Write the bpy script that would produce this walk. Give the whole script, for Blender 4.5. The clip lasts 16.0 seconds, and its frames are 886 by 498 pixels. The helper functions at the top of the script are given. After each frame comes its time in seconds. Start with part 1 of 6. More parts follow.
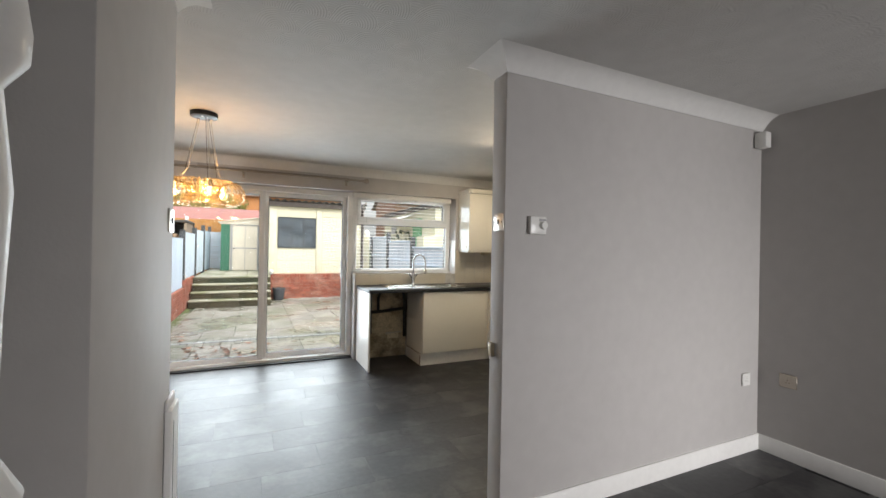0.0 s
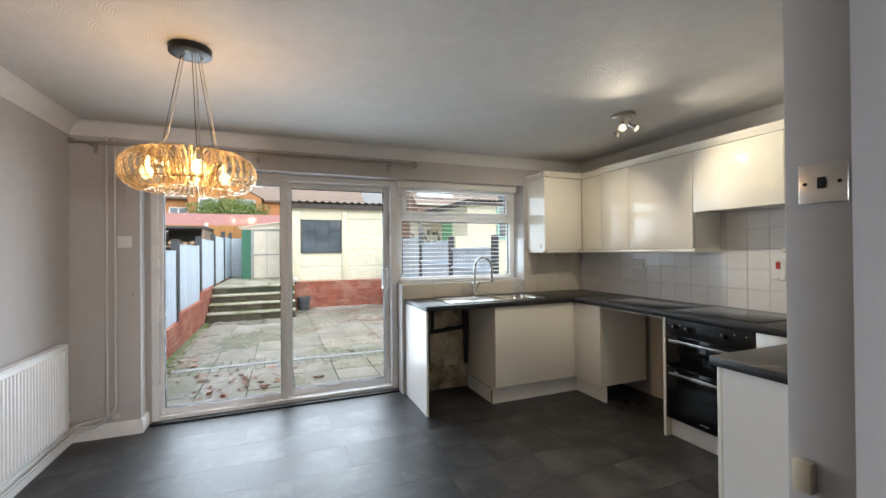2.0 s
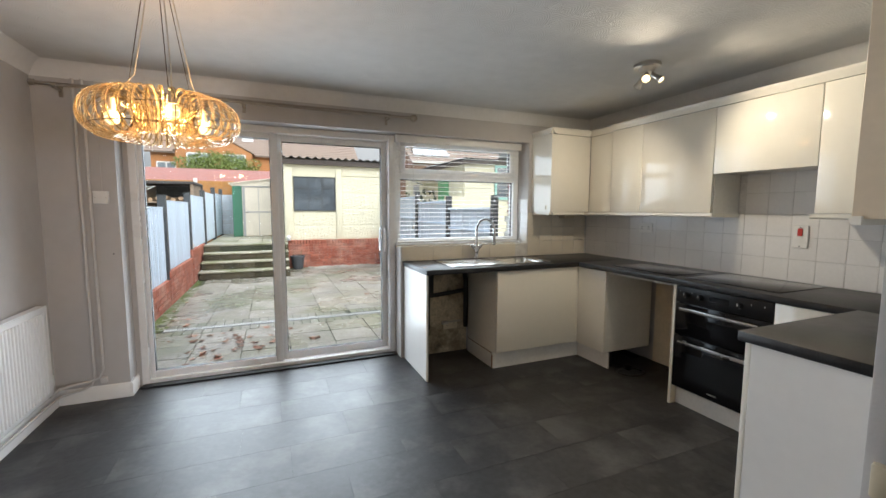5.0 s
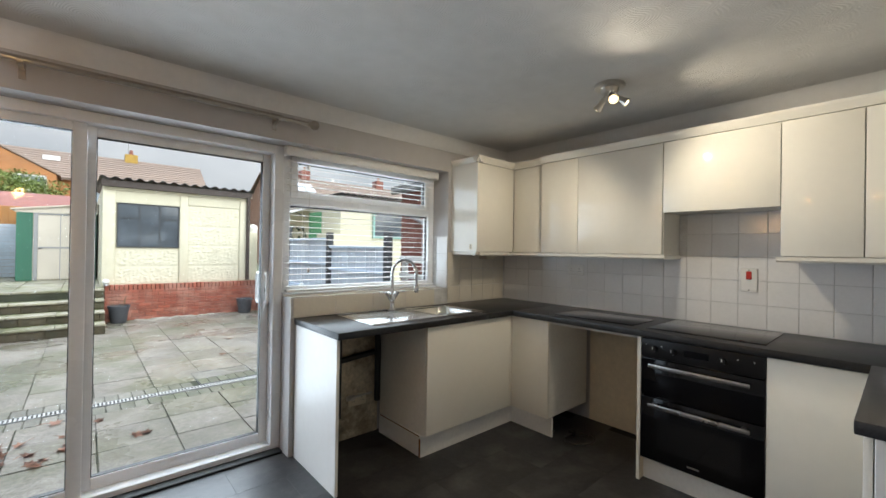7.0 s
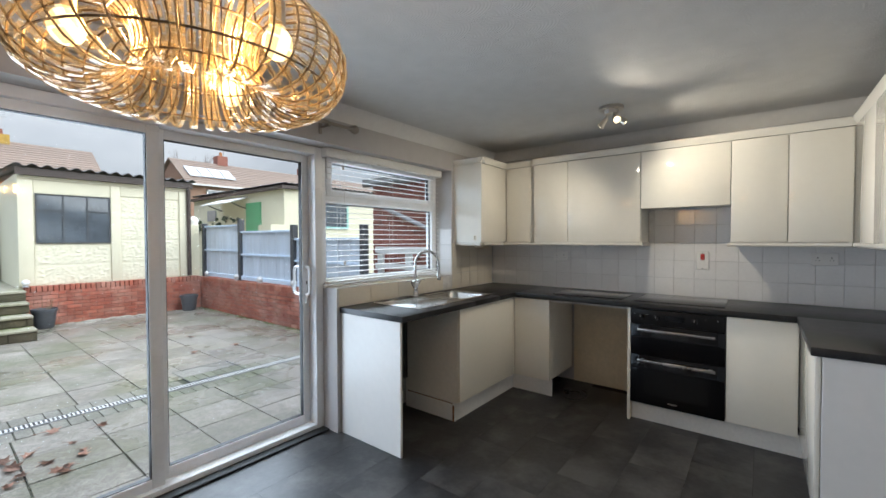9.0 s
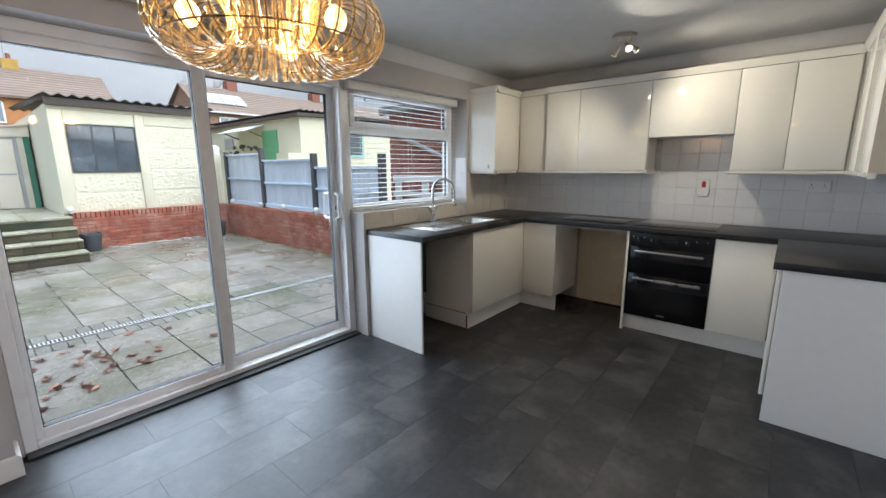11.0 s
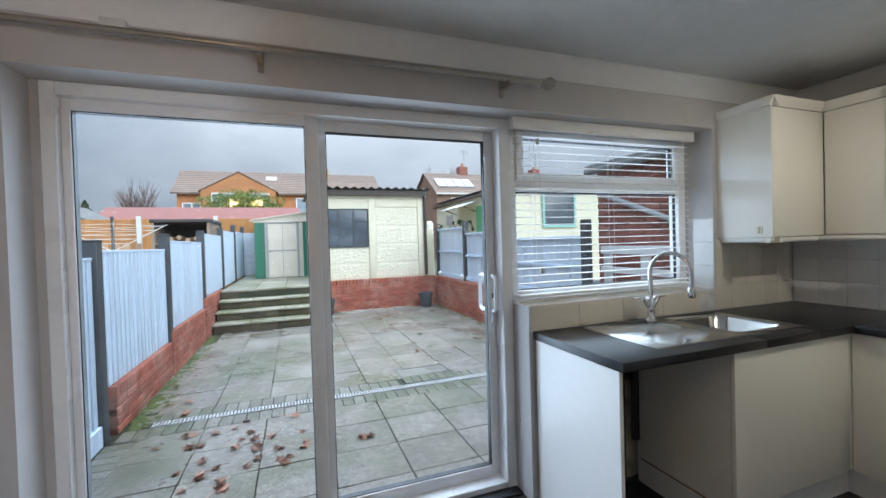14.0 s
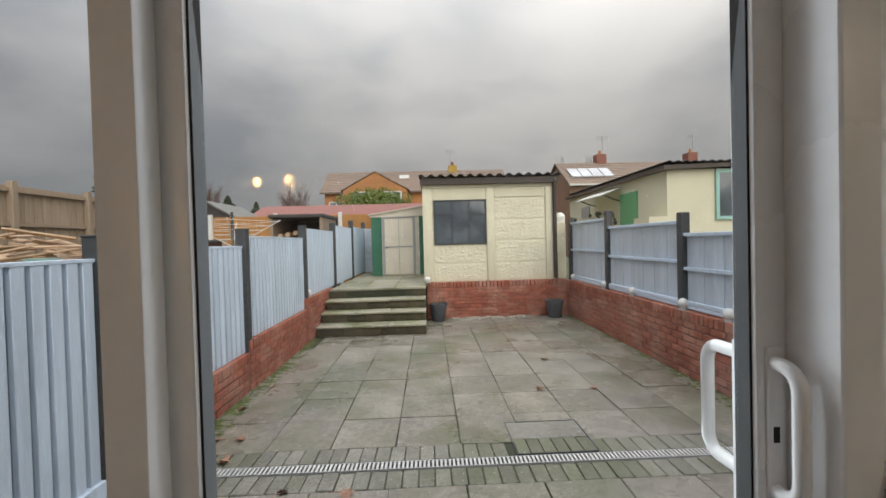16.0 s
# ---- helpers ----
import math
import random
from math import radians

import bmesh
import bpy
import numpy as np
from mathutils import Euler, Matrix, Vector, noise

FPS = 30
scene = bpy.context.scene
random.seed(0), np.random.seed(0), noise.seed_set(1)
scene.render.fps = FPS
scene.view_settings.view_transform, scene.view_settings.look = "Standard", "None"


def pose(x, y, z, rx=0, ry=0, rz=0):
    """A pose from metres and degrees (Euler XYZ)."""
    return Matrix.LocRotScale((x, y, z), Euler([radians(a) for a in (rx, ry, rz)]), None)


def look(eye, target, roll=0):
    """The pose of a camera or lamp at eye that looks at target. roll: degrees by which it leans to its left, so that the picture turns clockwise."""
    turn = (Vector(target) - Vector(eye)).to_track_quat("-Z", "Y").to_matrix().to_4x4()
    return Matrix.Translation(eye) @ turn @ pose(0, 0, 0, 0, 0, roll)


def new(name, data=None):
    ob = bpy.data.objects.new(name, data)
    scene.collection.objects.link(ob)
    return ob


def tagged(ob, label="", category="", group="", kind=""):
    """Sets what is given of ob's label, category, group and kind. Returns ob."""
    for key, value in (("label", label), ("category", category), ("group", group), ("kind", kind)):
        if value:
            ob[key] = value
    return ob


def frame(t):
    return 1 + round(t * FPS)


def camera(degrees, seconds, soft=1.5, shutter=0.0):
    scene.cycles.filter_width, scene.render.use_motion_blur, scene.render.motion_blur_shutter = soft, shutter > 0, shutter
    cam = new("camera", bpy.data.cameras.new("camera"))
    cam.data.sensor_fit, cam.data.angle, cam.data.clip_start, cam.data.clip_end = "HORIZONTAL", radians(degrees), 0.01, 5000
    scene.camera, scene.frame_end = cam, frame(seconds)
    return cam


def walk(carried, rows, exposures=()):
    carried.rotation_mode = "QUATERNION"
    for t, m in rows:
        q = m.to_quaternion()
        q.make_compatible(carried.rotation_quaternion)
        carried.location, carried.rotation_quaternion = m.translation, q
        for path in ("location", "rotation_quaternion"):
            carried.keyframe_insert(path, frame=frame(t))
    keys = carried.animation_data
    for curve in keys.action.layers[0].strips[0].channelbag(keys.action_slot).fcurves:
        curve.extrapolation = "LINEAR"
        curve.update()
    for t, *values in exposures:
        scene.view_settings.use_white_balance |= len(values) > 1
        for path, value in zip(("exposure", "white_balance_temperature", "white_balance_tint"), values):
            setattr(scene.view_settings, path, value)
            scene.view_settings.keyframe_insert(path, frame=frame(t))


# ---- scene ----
cam = camera(94.7, 16.0)
METRES, EYE, TILT, LEAN, TURN = 6.5, 1.35, 0.0, 0.0, -24.7
ROWS = [
    (0.0, 0.0, 0.0, 0.0, -0.0, 0.15, -1.05),
    (0.5, -0.023, 0.06, 0.0006, 1.38, 0.12, -0.59),
    (1.0, -0.0494, 0.1159, 0.0007, 1.59, 0.6, -0.19),
    (1.5, -0.0661, 0.151, 0.0002, 2.33, 0.56, 0.31),
    (2.0, -0.0758, 0.1725, 0.001, 2.74, 0.27, 0.54),
    (2.5, -0.0823, 0.1865, 0.0014, 3.6, -1.22, 0.59),
    (3.0, -0.0841, 0.1932, 0.0008, 4.44, -4.54, 0.51),
    (5.5, -0.0876, 0.2059, 0.0027, -0.21, -5.28, -0.82),
    (6.0, -0.0961, 0.2349, 0.0005, -4.99, -2.17, -1.14),
    (6.5, -0.1087, 0.284, 0.0021, -10.54, -0.18, -1.19),
    (7.0, -0.1369, 0.3301, 0.001, -16.7, 0.3, -0.92),
    (7.5, -0.1753, 0.3602, -0.0003, -22.0, 0.34, -0.46),
    (8.0, -0.2146, 0.3594, 0.0009, -26.54, -0.08, -0.08),
    (10.5, -0.2887, 0.2706, 0.0081, -26.11, -5.89, 0.3),
    (11.0, -0.2879, 0.2742, 0.0055, -25.26, -11.25, 0.28),
    (11.5, -0.2874, 0.2778, 0.0023, -24.84, -13.77, 0.11),
    (12.0, -0.2877, 0.2826, 0.0084, -23.84, -7.24, 0.34),
    (12.5, -0.2766, 0.3008, 0.0099, -19.69, -2.1, 0.99),
    (13.0, -0.2498, 0.335, 0.009, -12.38, 0.03, 1.43),
    (13.5, -0.2259, 0.3812, 0.0054, -3.98, 0.01, 1.61),
    (14.0, -0.2047, 0.4353, 0.0047, 4.64, -0.9, 1.71),
    (14.5, -0.195, 0.4929, 0.0027, 11.66, -1.46, 1.8),
    (15.0, -0.2032, 0.557, 0.0041, 16.65, -1.31, 1.71),
    (15.5, -0.2129, 0.619, 0.0053, 20.48, -0.86, 1.61),
    (16.0, -0.2267, 0.6728, 0.0056, 22.75, -0.97, 1.49),
]
walk(cam, [(t, pose(0, 0, EYE, TILT, LEAN, TURN) @ pose(METRES * x, METRES * y, METRES * z, 90 + pitch, roll, yaw)) for t, x, y, z, yaw, pitch, roll in ROWS],
     exposures=[(0.0, 0.3, 6700, 10), (1.0, 0.25, 6600, 10), (3.0, 0.08, 6050, 10), (5.5, 0.12, 6400, 10), (7.5, 0.05, 6100, 9), (11.3, 0.03, 5850, 10), (12.5, -0.02, 6050, 10), (13.5, -0.08, 5500, 8), (14.1, -0.12, 5550, 8), (14.6, -0.2, 6100, 10), (15.3, -0.34, 6750, 14), (16.0, -0.75, 6850, 12)])
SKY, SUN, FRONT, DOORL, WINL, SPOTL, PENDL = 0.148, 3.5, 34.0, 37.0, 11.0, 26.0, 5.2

# ---- world, sun, large lights ----
world = bpy.data.worlds.new("world")
scene.world = world
world.use_nodes = True
wn, wl = world.node_tree.nodes, world.node_tree.links
wn.clear()
w_out, w_bg = wn.new("ShaderNodeOutputWorld"), wn.new("ShaderNodeBackground")
w_sky = wn.new("ShaderNodeTexSky")
w_sky.sky_type, w_sky.sun_disc = "NISHITA", False
w_sky.sun_elevation, w_sky.sun_rotation = radians(31), radians(159)
w_tc, w_map = wn.new("ShaderNodeTexCoord"), wn.new("ShaderNodeMapping")
w_map.inputs["Scale"].default_value = (1.0, 1.0, 2.3)
w_n1, w_n2 = wn.new("ShaderNodeTexNoise"), wn.new("ShaderNodeTexNoise")
w_n1.inputs["Scale"].default_value, w_n1.inputs["Detail"].default_value, w_n1.inputs["Roughness"].default_value = 1.35, 8, 0.5
w_n2.inputs["Scale"].default_value, w_n2.inputs["Detail"].default_value = 0.9, 4
w_ramp = wn.new("ShaderNodeValToRGB")
w_ramp.color_ramp.elements[0].position, w_ramp.color_ramp.elements[0].color = 0.37, (3.6, 3.9, 4.55, 1)
w_ramp.color_ramp.elements[1].position, w_ramp.color_ramp.elements[1].color = 0.63, (10.6, 10.4, 10.4, 1)
w_mid = w_ramp.color_ramp.elements.new(0.5)
w_mid.color = (5.3, 5.5, 5.95, 1)
w_mix = wn.new("ShaderNodeMix")
w_mix.data_type = "RGBA"
w_mix.inputs[0].default_value = 0.9
w_bg.inputs["Strength"].default_value = SKY
w_add = wn.new("ShaderNodeMath")
w_add.operation = "ADD"
w_half = wn.new("ShaderNodeMath")
w_half.operation = "MULTIPLY"
w_half.inputs[1].default_value = 0.5
wl.new(w_tc.outputs["Generated"], w_map.inputs["Vector"])
wl.new(w_map.outputs["Vector"], w_n1.inputs["Vector"])
wl.new(w_tc.outputs["Generated"], w_n2.inputs["Vector"])
wl.new(w_n1.outputs["Fac"], w_add.inputs[0])
wl.new(w_n2.outputs["Fac"], w_add.inputs[1])
wl.new(w_add.outputs[0], w_half.inputs[0])
wl.new(w_half.outputs[0], w_ramp.inputs["Fac"])
wl.new(w_sky.outputs["Color"], w_mix.inputs[6])
wl.new(w_ramp.outputs["Color"], w_mix.inputs[7])
# an overcast dome grows brighter towards the zenith
w_sep, w_cl, w_pw, w_gr, w_vm = wn.new("ShaderNodeSeparateXYZ"), wn.new("ShaderNodeMath"), wn.new("ShaderNodeMath"), wn.new("ShaderNodeMath"), wn.new("ShaderNodeVectorMath")
w_cl.operation, w_cl.inputs[1].default_value = "MAXIMUM", 0.0
w_pw.operation, w_pw.inputs[1].default_value = "POWER", 2.8
w_gr.operation, w_gr.inputs[1].default_value, w_gr.inputs[2].default_value = "MULTIPLY_ADD", 6.0, 0.5
w_vm.operation = "SCALE"
wl.new(w_tc.outputs["Generated"], w_sep.inputs[0])
wl.new(w_sep.outputs["Z"], w_cl.inputs[0])
wl.new(w_cl.outputs[0], w_pw.inputs[0])
wl.new(w_pw.outputs[0], w_gr.inputs[0])
wl.new(w_mix.outputs[2], w_vm.inputs[0])
wl.new(w_gr.outputs[0], w_vm.inputs["Scale"])
wl.new(w_vm.outputs[0], w_bg.inputs["Color"])
wl.new(w_bg.outputs["Background"], w_out.inputs["Surface"])


def lamp(name, kind, m, energy, color, **more):
    data = bpy.data.lights.new(name, kind)
    data.energy, data.color = energy, color
    for key, value in more.items():
        if key == "size":
            data.size = value
        elif key == "size_y":
            data.shape, data.size_y = "RECTANGLE", value
        elif key == "spread":
            data.spread = value
        elif key == "angle":
            data.angle = value
        elif key == "radius":
            data.shadow_soft_size = value
        elif key == "cone":
            data.spot_size, data.spot_blend = value
    ob = new(name, data)
    ob.matrix_world = m
    return ob


lamp("sun", "SUN", look((6, -5, 8.5), (1, 8, 0)), SUN, (1.0, 0.97, 0.92), angle=radians(60))
# added lamp in unseen slot behind the walker; extra daylight at garden door, kitchen window
lamp("front_slot_fill", "AREA", look((3.06, -3.48, 0.9), (2.5, 1.68, 0.1)), FRONT, (0.97, 0.97, 1.0), size=0.24, size_y=1.15, spread=radians(84))
lamp("door_daylight", "AREA", look((0.08, 5.34, 1.05), (0.08, 0, 0.2)), DOORL, (0.80, 0.90, 1.0), size=1.85, size_y=1.85, spread=radians(125))
lamp("kitchen_window_daylight", "AREA", look((1.79, 5.34, 1.55), (1.79, 0, 0.9)), WINL, (0.80, 0.90, 1.0), size=1.25, size_y=0.9, spread=radians(130))

# ---- building helpers ----
WL = {}


def B(x0, x1, y0, y1, z0, z1, bev=0.0, seg=1):
    bm = bmesh.new()
    bmesh.ops.create_cube(bm, size=1.0, matrix=Matrix.LocRotScale(((x0 + x1) / 2, (y0 + y1) / 2, (z0 + z1) / 2), None, (abs(x1 - x0), abs(y1 - y0), abs(z1 - z0))))
    if bev:
        bmesh.ops.bevel(bm, geom=list(bm.edges), offset=bev, segments=seg, profile=0.5, affect="EDGES", clamp_overlap=True)
    return bm


def J(*bms):
    out = bmesh.new()
    for b in bms:
        me = bpy.data.meshes.new("tmp")
        b.to_mesh(me)
        out.from_mesh(me)
        b.free()
        bpy.data.meshes.remove(me)
    return out


def X(bm, m):
    bmesh.ops.transform(bm, matrix=m, verts=bm.verts)
    return bm


def C(p0, p1, r, r2=None, seg=16, caps=True):
    p0, p1 = Vector(p0), Vector(p1)
    d = p1 - p0
    m = Matrix.Translation((p0 + p1) / 2) @ d.to_track_quat("Z", "Y").to_matrix().to_4x4()
    bm = bmesh.new()
    bmesh.ops.create_cone(bm, cap_ends=caps, segments=seg, radius1=r, radius2=r if r2 is None else r2, depth=d.length, matrix=m)
    return bm


def S(c, r, seg=16, sq=1.0):
    bm = bmesh.new()
    bmesh.ops.create_uvsphere(bm, u_segments=seg, v_segments=max(6, seg // 2), radius=r, matrix=Matrix.LocRotScale(c, None, (1, 1, sq)))
    return bm


def T(pts, r, seg=8, closed=False):
    """A tube through points."""
    pts = [Vector(p) for p in pts]
    n = len(pts)
    bm, rings, up = bmesh.new(), [], Vector((0.31, 0.17, 0.94)).normalized()
    for i, p in enumerate(pts):
        a = pts[(i - 1) % n] if closed or i else p
        b = pts[(i + 1) % n] if closed or i < n - 1 else p
        d = (b - a).normalized()
        u = (up - d * up.dot(d)).normalized()
        v = d.cross(u)
        up = u
        rings.append([bm.verts.new(p + (u * math.cos(2 * math.pi * k / seg) + v * math.sin(2 * math.pi * k / seg)) * r) for k in range(seg)])
    for i in range(n if closed else n - 1):
        p, q = rings[i], rings[(i + 1) % n]
        for k in range(seg):
            bm.faces.new((p[k], p[(k + 1) % seg], q[(k + 1) % seg], q[k]))
    if not closed:
        bm.faces.new(rings[0][::-1])
        bm.faces.new(rings[-1])
    return bm


def spin(profile, c, seg=24):
    """A turned shape round a vertical axis at c: profile of (radius, height)."""
    bm, rings = bmesh.new(), []
    for r, z in profile:
        rings.append([bm.verts.new((c[0] + r * math.cos(2 * math.pi * k / seg), c[1] + r * math.sin(2 * math.pi * k / seg), c[2] + z)) for k in range(seg)])
    for p, q in zip(rings, rings[1:]):
        for k in range(seg):
            bm.faces.new((p[k], p[(k + 1) % seg], q[(k + 1) % seg], q[k]))
    bm.faces.new(rings[0][::-1])
    bm.faces.new(rings[-1])
    return bm


def extrude(profile, along, a, b, flip=False):
    """A profile in two axes drawn out along the third. along 'x': profile is (y, z); along 'y': profile is (x, z)."""
    bm = bmesh.new()
    place = (lambda p, s: (s, p[0], p[1])) if along == "x" else (lambda p, s: (p[0], s, p[1]))
    r0 = [bm.verts.new(place(p, a)) for p in profile]
    r1 = [bm.verts.new(place(p, b)) for p in profile]
    n = len(profile)
    for k in range(n):
        bm.faces.new((r0[k], r0[(k + 1) % n], r1[(k + 1) % n], r1[k]))
    bm.faces.new(r0[::-1])
    bm.faces.new(r1)
    bmesh.ops.recalc_face_normals(bm, faces=bm.faces)
    return bm


def mesh_of(name, bm, material, smooth=True, angle=38):
    bmesh.ops.recalc_face_normals(bm, faces=bm.faces)
    me = bpy.data.meshes.new(name)
    bm.to_mesh(me)
    bm.free()
    me.materials.append(material)
    if smooth:
        me.polygons.foreach_set("use_smooth", [True] * len(me.polygons))
        me.set_sharp_from_angle(angle=radians(angle))
    return me


def thing(name, base, label, category, group="", kind=""):
    ob = new(name)
    ob.location = base
    ob.empty_display_size = 0.1
    WL[ob] = Vector(base)
    return tagged(ob, label, category, group, kind)


def part(name, bm, material, parent, label=""):
    base = WL[parent]
    X(bm, Matrix.Translation(-base))
    ob = new(name, mesh_of(name, bm, material))
    ob.parent = parent
    WL[ob] = base
    return tagged(ob, label)


def solo(name, bm, material, label, category="", group="", kind="", base=None):
    base = Vector(base) if base else Vector((0, 0, 0))
    X(bm, Matrix.Translation(-base))
    ob = new(name, mesh_of(name, bm, material))
    ob.location = base
    WL[ob] = base
    return tagged(ob, label, category, group, kind)


def setting(name, bm, material, label):
    return solo(name, bm, material, label, "", "", "structure")


def piece(name, me, parent, loc, rot=(0, 0, 0)):
    ob = new(name, me)
    ob.parent = parent
    ob.location = Vector(loc) - WL[parent]
    ob.rotation_euler = rot
    return ob


# ---- materials ----
def mat(name, col, rough=0.5, metal=0.0, var=0.12, scale=3.0, bump=0.15, bscale=60.0, spec=0.5, coat=0.0, tint=None, rnd=0.0, stain=0.0, stain_col=(0.1, 0.12, 0.05), stain_scale=1.2, stretch=(1, 1, 1), patch=0.0, patch_col=(0.08, 0.10, 0.04), patch_scale=0.7, wet=0.0, grit=0.0):
    m = bpy.data.materials.new(name)
    m.use_nodes = True
    n, l = m.node_tree.nodes, m.node_tree.links
    p = n["Principled BSDF"]
    p.inputs["Metallic"].default_value = metal
    p.inputs["Specular IOR Level"].default_value = spec
    p.inputs["Coat Weight"].default_value = coat
    p.inputs["Coat Roughness"].default_value = 0.06
    tc, mp, oi = n.new("ShaderNodeTexCoord"), n.new("ShaderNodeMapping"), n.new("ShaderNodeObjectInfo")
    off = n.new("ShaderNodeVectorMath")
    off.operation = "MULTIPLY_ADD"
    off.inputs[0].default_value = (37, 53, 71)
    comb = n.new("ShaderNodeCombineXYZ")
    for k in range(3):
        l.new(oi.outputs["Random"], comb.inputs[k])
    mp.inputs["Scale"].default_value = stretch
    l.new(comb.outputs[0], off.inputs[1])
    l.new(tc.outputs["Object"], mp.inputs["Vector"])
    l.new(mp.outputs["Vector"], off.inputs[2])
    v = off.outputs[0]
    a, b = n.new("ShaderNodeTexNoise"), n.new("ShaderNodeTexNoise")
    a.inputs["Scale"].default_value, a.inputs["Detail"].default_value = scale, 5
    b.inputs["Scale"].default_value, b.inputs["Detail"].default_value = scale * 11, 3
    l.new(v, a.inputs["Vector"])
    l.new(v, b.inputs["Vector"])
    mixn = n.new("ShaderNodeMath")
    mixn.operation = "MULTIPLY_ADD"
    mixn.inputs[1].default_value = 0.45
    half = n.new("ShaderNodeMath")
    half.operation = "MULTIPLY"
    half.inputs[1].default_value = 0.55
    l.new(a.outputs["Fac"], half.inputs[0])
    l.new(b.outputs["Fac"], mixn.inputs[0])
    l.new(half.outputs[0], mixn.inputs[2])
    ramp = n.new("ShaderNodeValToRGB")
    e = ramp.color_ramp.elements
    lo = tint if tint else tuple(c * (1 - var) for c in col)
    hi = tuple(min(1, c * (1 + var)) for c in col)
    e[0].position, e[0].color = 0.36, (*lo, 1)
    e[1].position, e[1].color = 0.64, (*hi, 1)
    l.new(mixn.outputs[0], ramp.inputs["Fac"])
    color = ramp.outputs["Color"]
    if stain:
        s = n.new("ShaderNodeTexNoise")
        s.inputs["Scale"].default_value, s.inputs["Detail"].default_value, s.inputs["Roughness"].default_value = stain_scale, 6, 0.6
        l.new(tc.outputs["Object"], s.inputs["Vector"]) if not rnd else l.new(v, s.inputs["Vector"])
        sr = n.new("ShaderNodeValToRGB")
        sr.color_ramp.elements[0].position, sr.color_ramp.elements[1].position = 0.48, 0.68
        sr.color_ramp.elements[1].color = (stain, stain, stain, 1)
        l.new(s.outputs["Fac"], sr.inputs["Fac"])
        sm = n.new("ShaderNodeMix")
        sm.data_type = "RGBA"
        l.new(sr.outputs["Color"], sm.inputs[0])
        l.new(color, sm.inputs[6])
        sm.inputs[7].default_value = (*stain_col, 1)
        color = sm.outputs[2]
    if patch:
        gp, pn, pr, pm = n.new("ShaderNodeNewGeometry"), n.new("ShaderNodeTexNoise"), n.new("ShaderNodeValToRGB"), n.new("ShaderNodeMix")
        pn.inputs["Scale"].default_value, pn.inputs["Detail"].default_value, pn.inputs["Roughness"].default_value = patch_scale, 7, 0.62
        l.new(gp.outputs["Position"], pn.inputs["Vector"])
        pr.color_ramp.elements[0].position, pr.color_ramp.elements[1].position = 0.47, 0.62
        pr.color_ramp.elements[1].color = (patch, patch, patch, 1)
        l.new(pn.outputs["Fac"], pr.inputs["Fac"])
        pm.data_type = "RGBA"
        l.new(pr.outputs["Color"], pm.inputs[0])
        l.new(color, pm.inputs[6])
        pm.inputs[7].default_value = (*patch_col, 1)
        color = pm.outputs[2]
    if rnd:
        hs, mr = n.new("ShaderNodeHueSaturation"), n.new("ShaderNodeMapRange")
        mr.inputs["To Min"].default_value, mr.inputs["To Max"].default_value = 1 - rnd, 1 + rnd
        l.new(oi.outputs["Random"], mr.inputs["Value"])
        l.new(mr.outputs[0], hs.inputs["Value"])
        l.new(color, hs.inputs["Color"])
        color = hs.outputs["Color"]
    if grit:
        gn, gr, gm = n.new("ShaderNodeTexNoise"), n.new("ShaderNodeMapRange"), n.new("ShaderNodeHueSaturation")
        gn.inputs["Scale"].default_value, gn.inputs["Detail"].default_value, gn.inputs["Roughness"].default_value = bscale * 1.6, 4, 0.75
        gr.inputs["From Min"].default_value, gr.inputs["From Max"].default_value = 0.3, 0.7
        gr.inputs["To Min"].default_value, gr.inputs["To Max"].default_value = 1 - grit, 1 + grit
        l.new(v, gn.inputs["Vector"])
        l.new(gn.outputs["Fac"], gr.inputs["Value"])
        l.new(gr.outputs[0], gm.inputs["Value"])
        l.new(color, gm.inputs["Color"])
        color = gm.outputs["Color"]
    l.new(color, p.inputs["Base Color"])
    rr = n.new("ShaderNodeMapRange")
    rr.inputs["To Min"].default_value, rr.inputs["To Max"].default_value = max(0.02, rough * 0.8), min(1, rough * 1.2)
    l.new(a.outputs["Fac"], rr.inputs["Value"])
    rough_out = rr.outputs[0]
    if wet:
        wg, wn_, wr, wm_ = n.new("ShaderNodeNewGeometry"), n.new("ShaderNodeTexNoise"), n.new("ShaderNodeMapRange"), n.new("ShaderNodeMath")
        wn_.inputs["Scale"].default_value, wn_.inputs["Detail"].default_value, wn_.inputs["Roughness"].default_value = 0.9, 6, 0.6
        wr.inputs["From Min"].default_value, wr.inputs["From Max"].default_value = 0.42, 0.58
        wr.inputs["To Min"].default_value, wr.inputs["To Max"].default_value = wet, 1.3
        wm_.operation = "MULTIPLY"
        l.new(wg.outputs["Position"], wn_.inputs["Vector"])
        l.new(wn_.outputs["Fac"], wr.inputs["Value"])
        l.new(wr.outputs[0], wm_.inputs[0])
        l.new(rough_out, wm_.inputs[1])
        rough_out = wm_.outputs[0]
    l.new(rough_out, p.inputs["Roughness"])
    if bump:
        c, bp = n.new("ShaderNodeTexNoise"), n.new("ShaderNodeBump")
        c.inputs["Scale"].default_value, c.inputs["Detail"].default_value = bscale, 4
        l.new(v, c.inputs["Vector"])
        bp.inputs["Strength"].default_value, bp.inputs["Distance"].default_value = bump, 0.004
        l.new(c.outputs["Fac"], bp.inputs["Height"])
        l.new(bp.outputs["Normal"], p.inputs["Normal"])
    return m


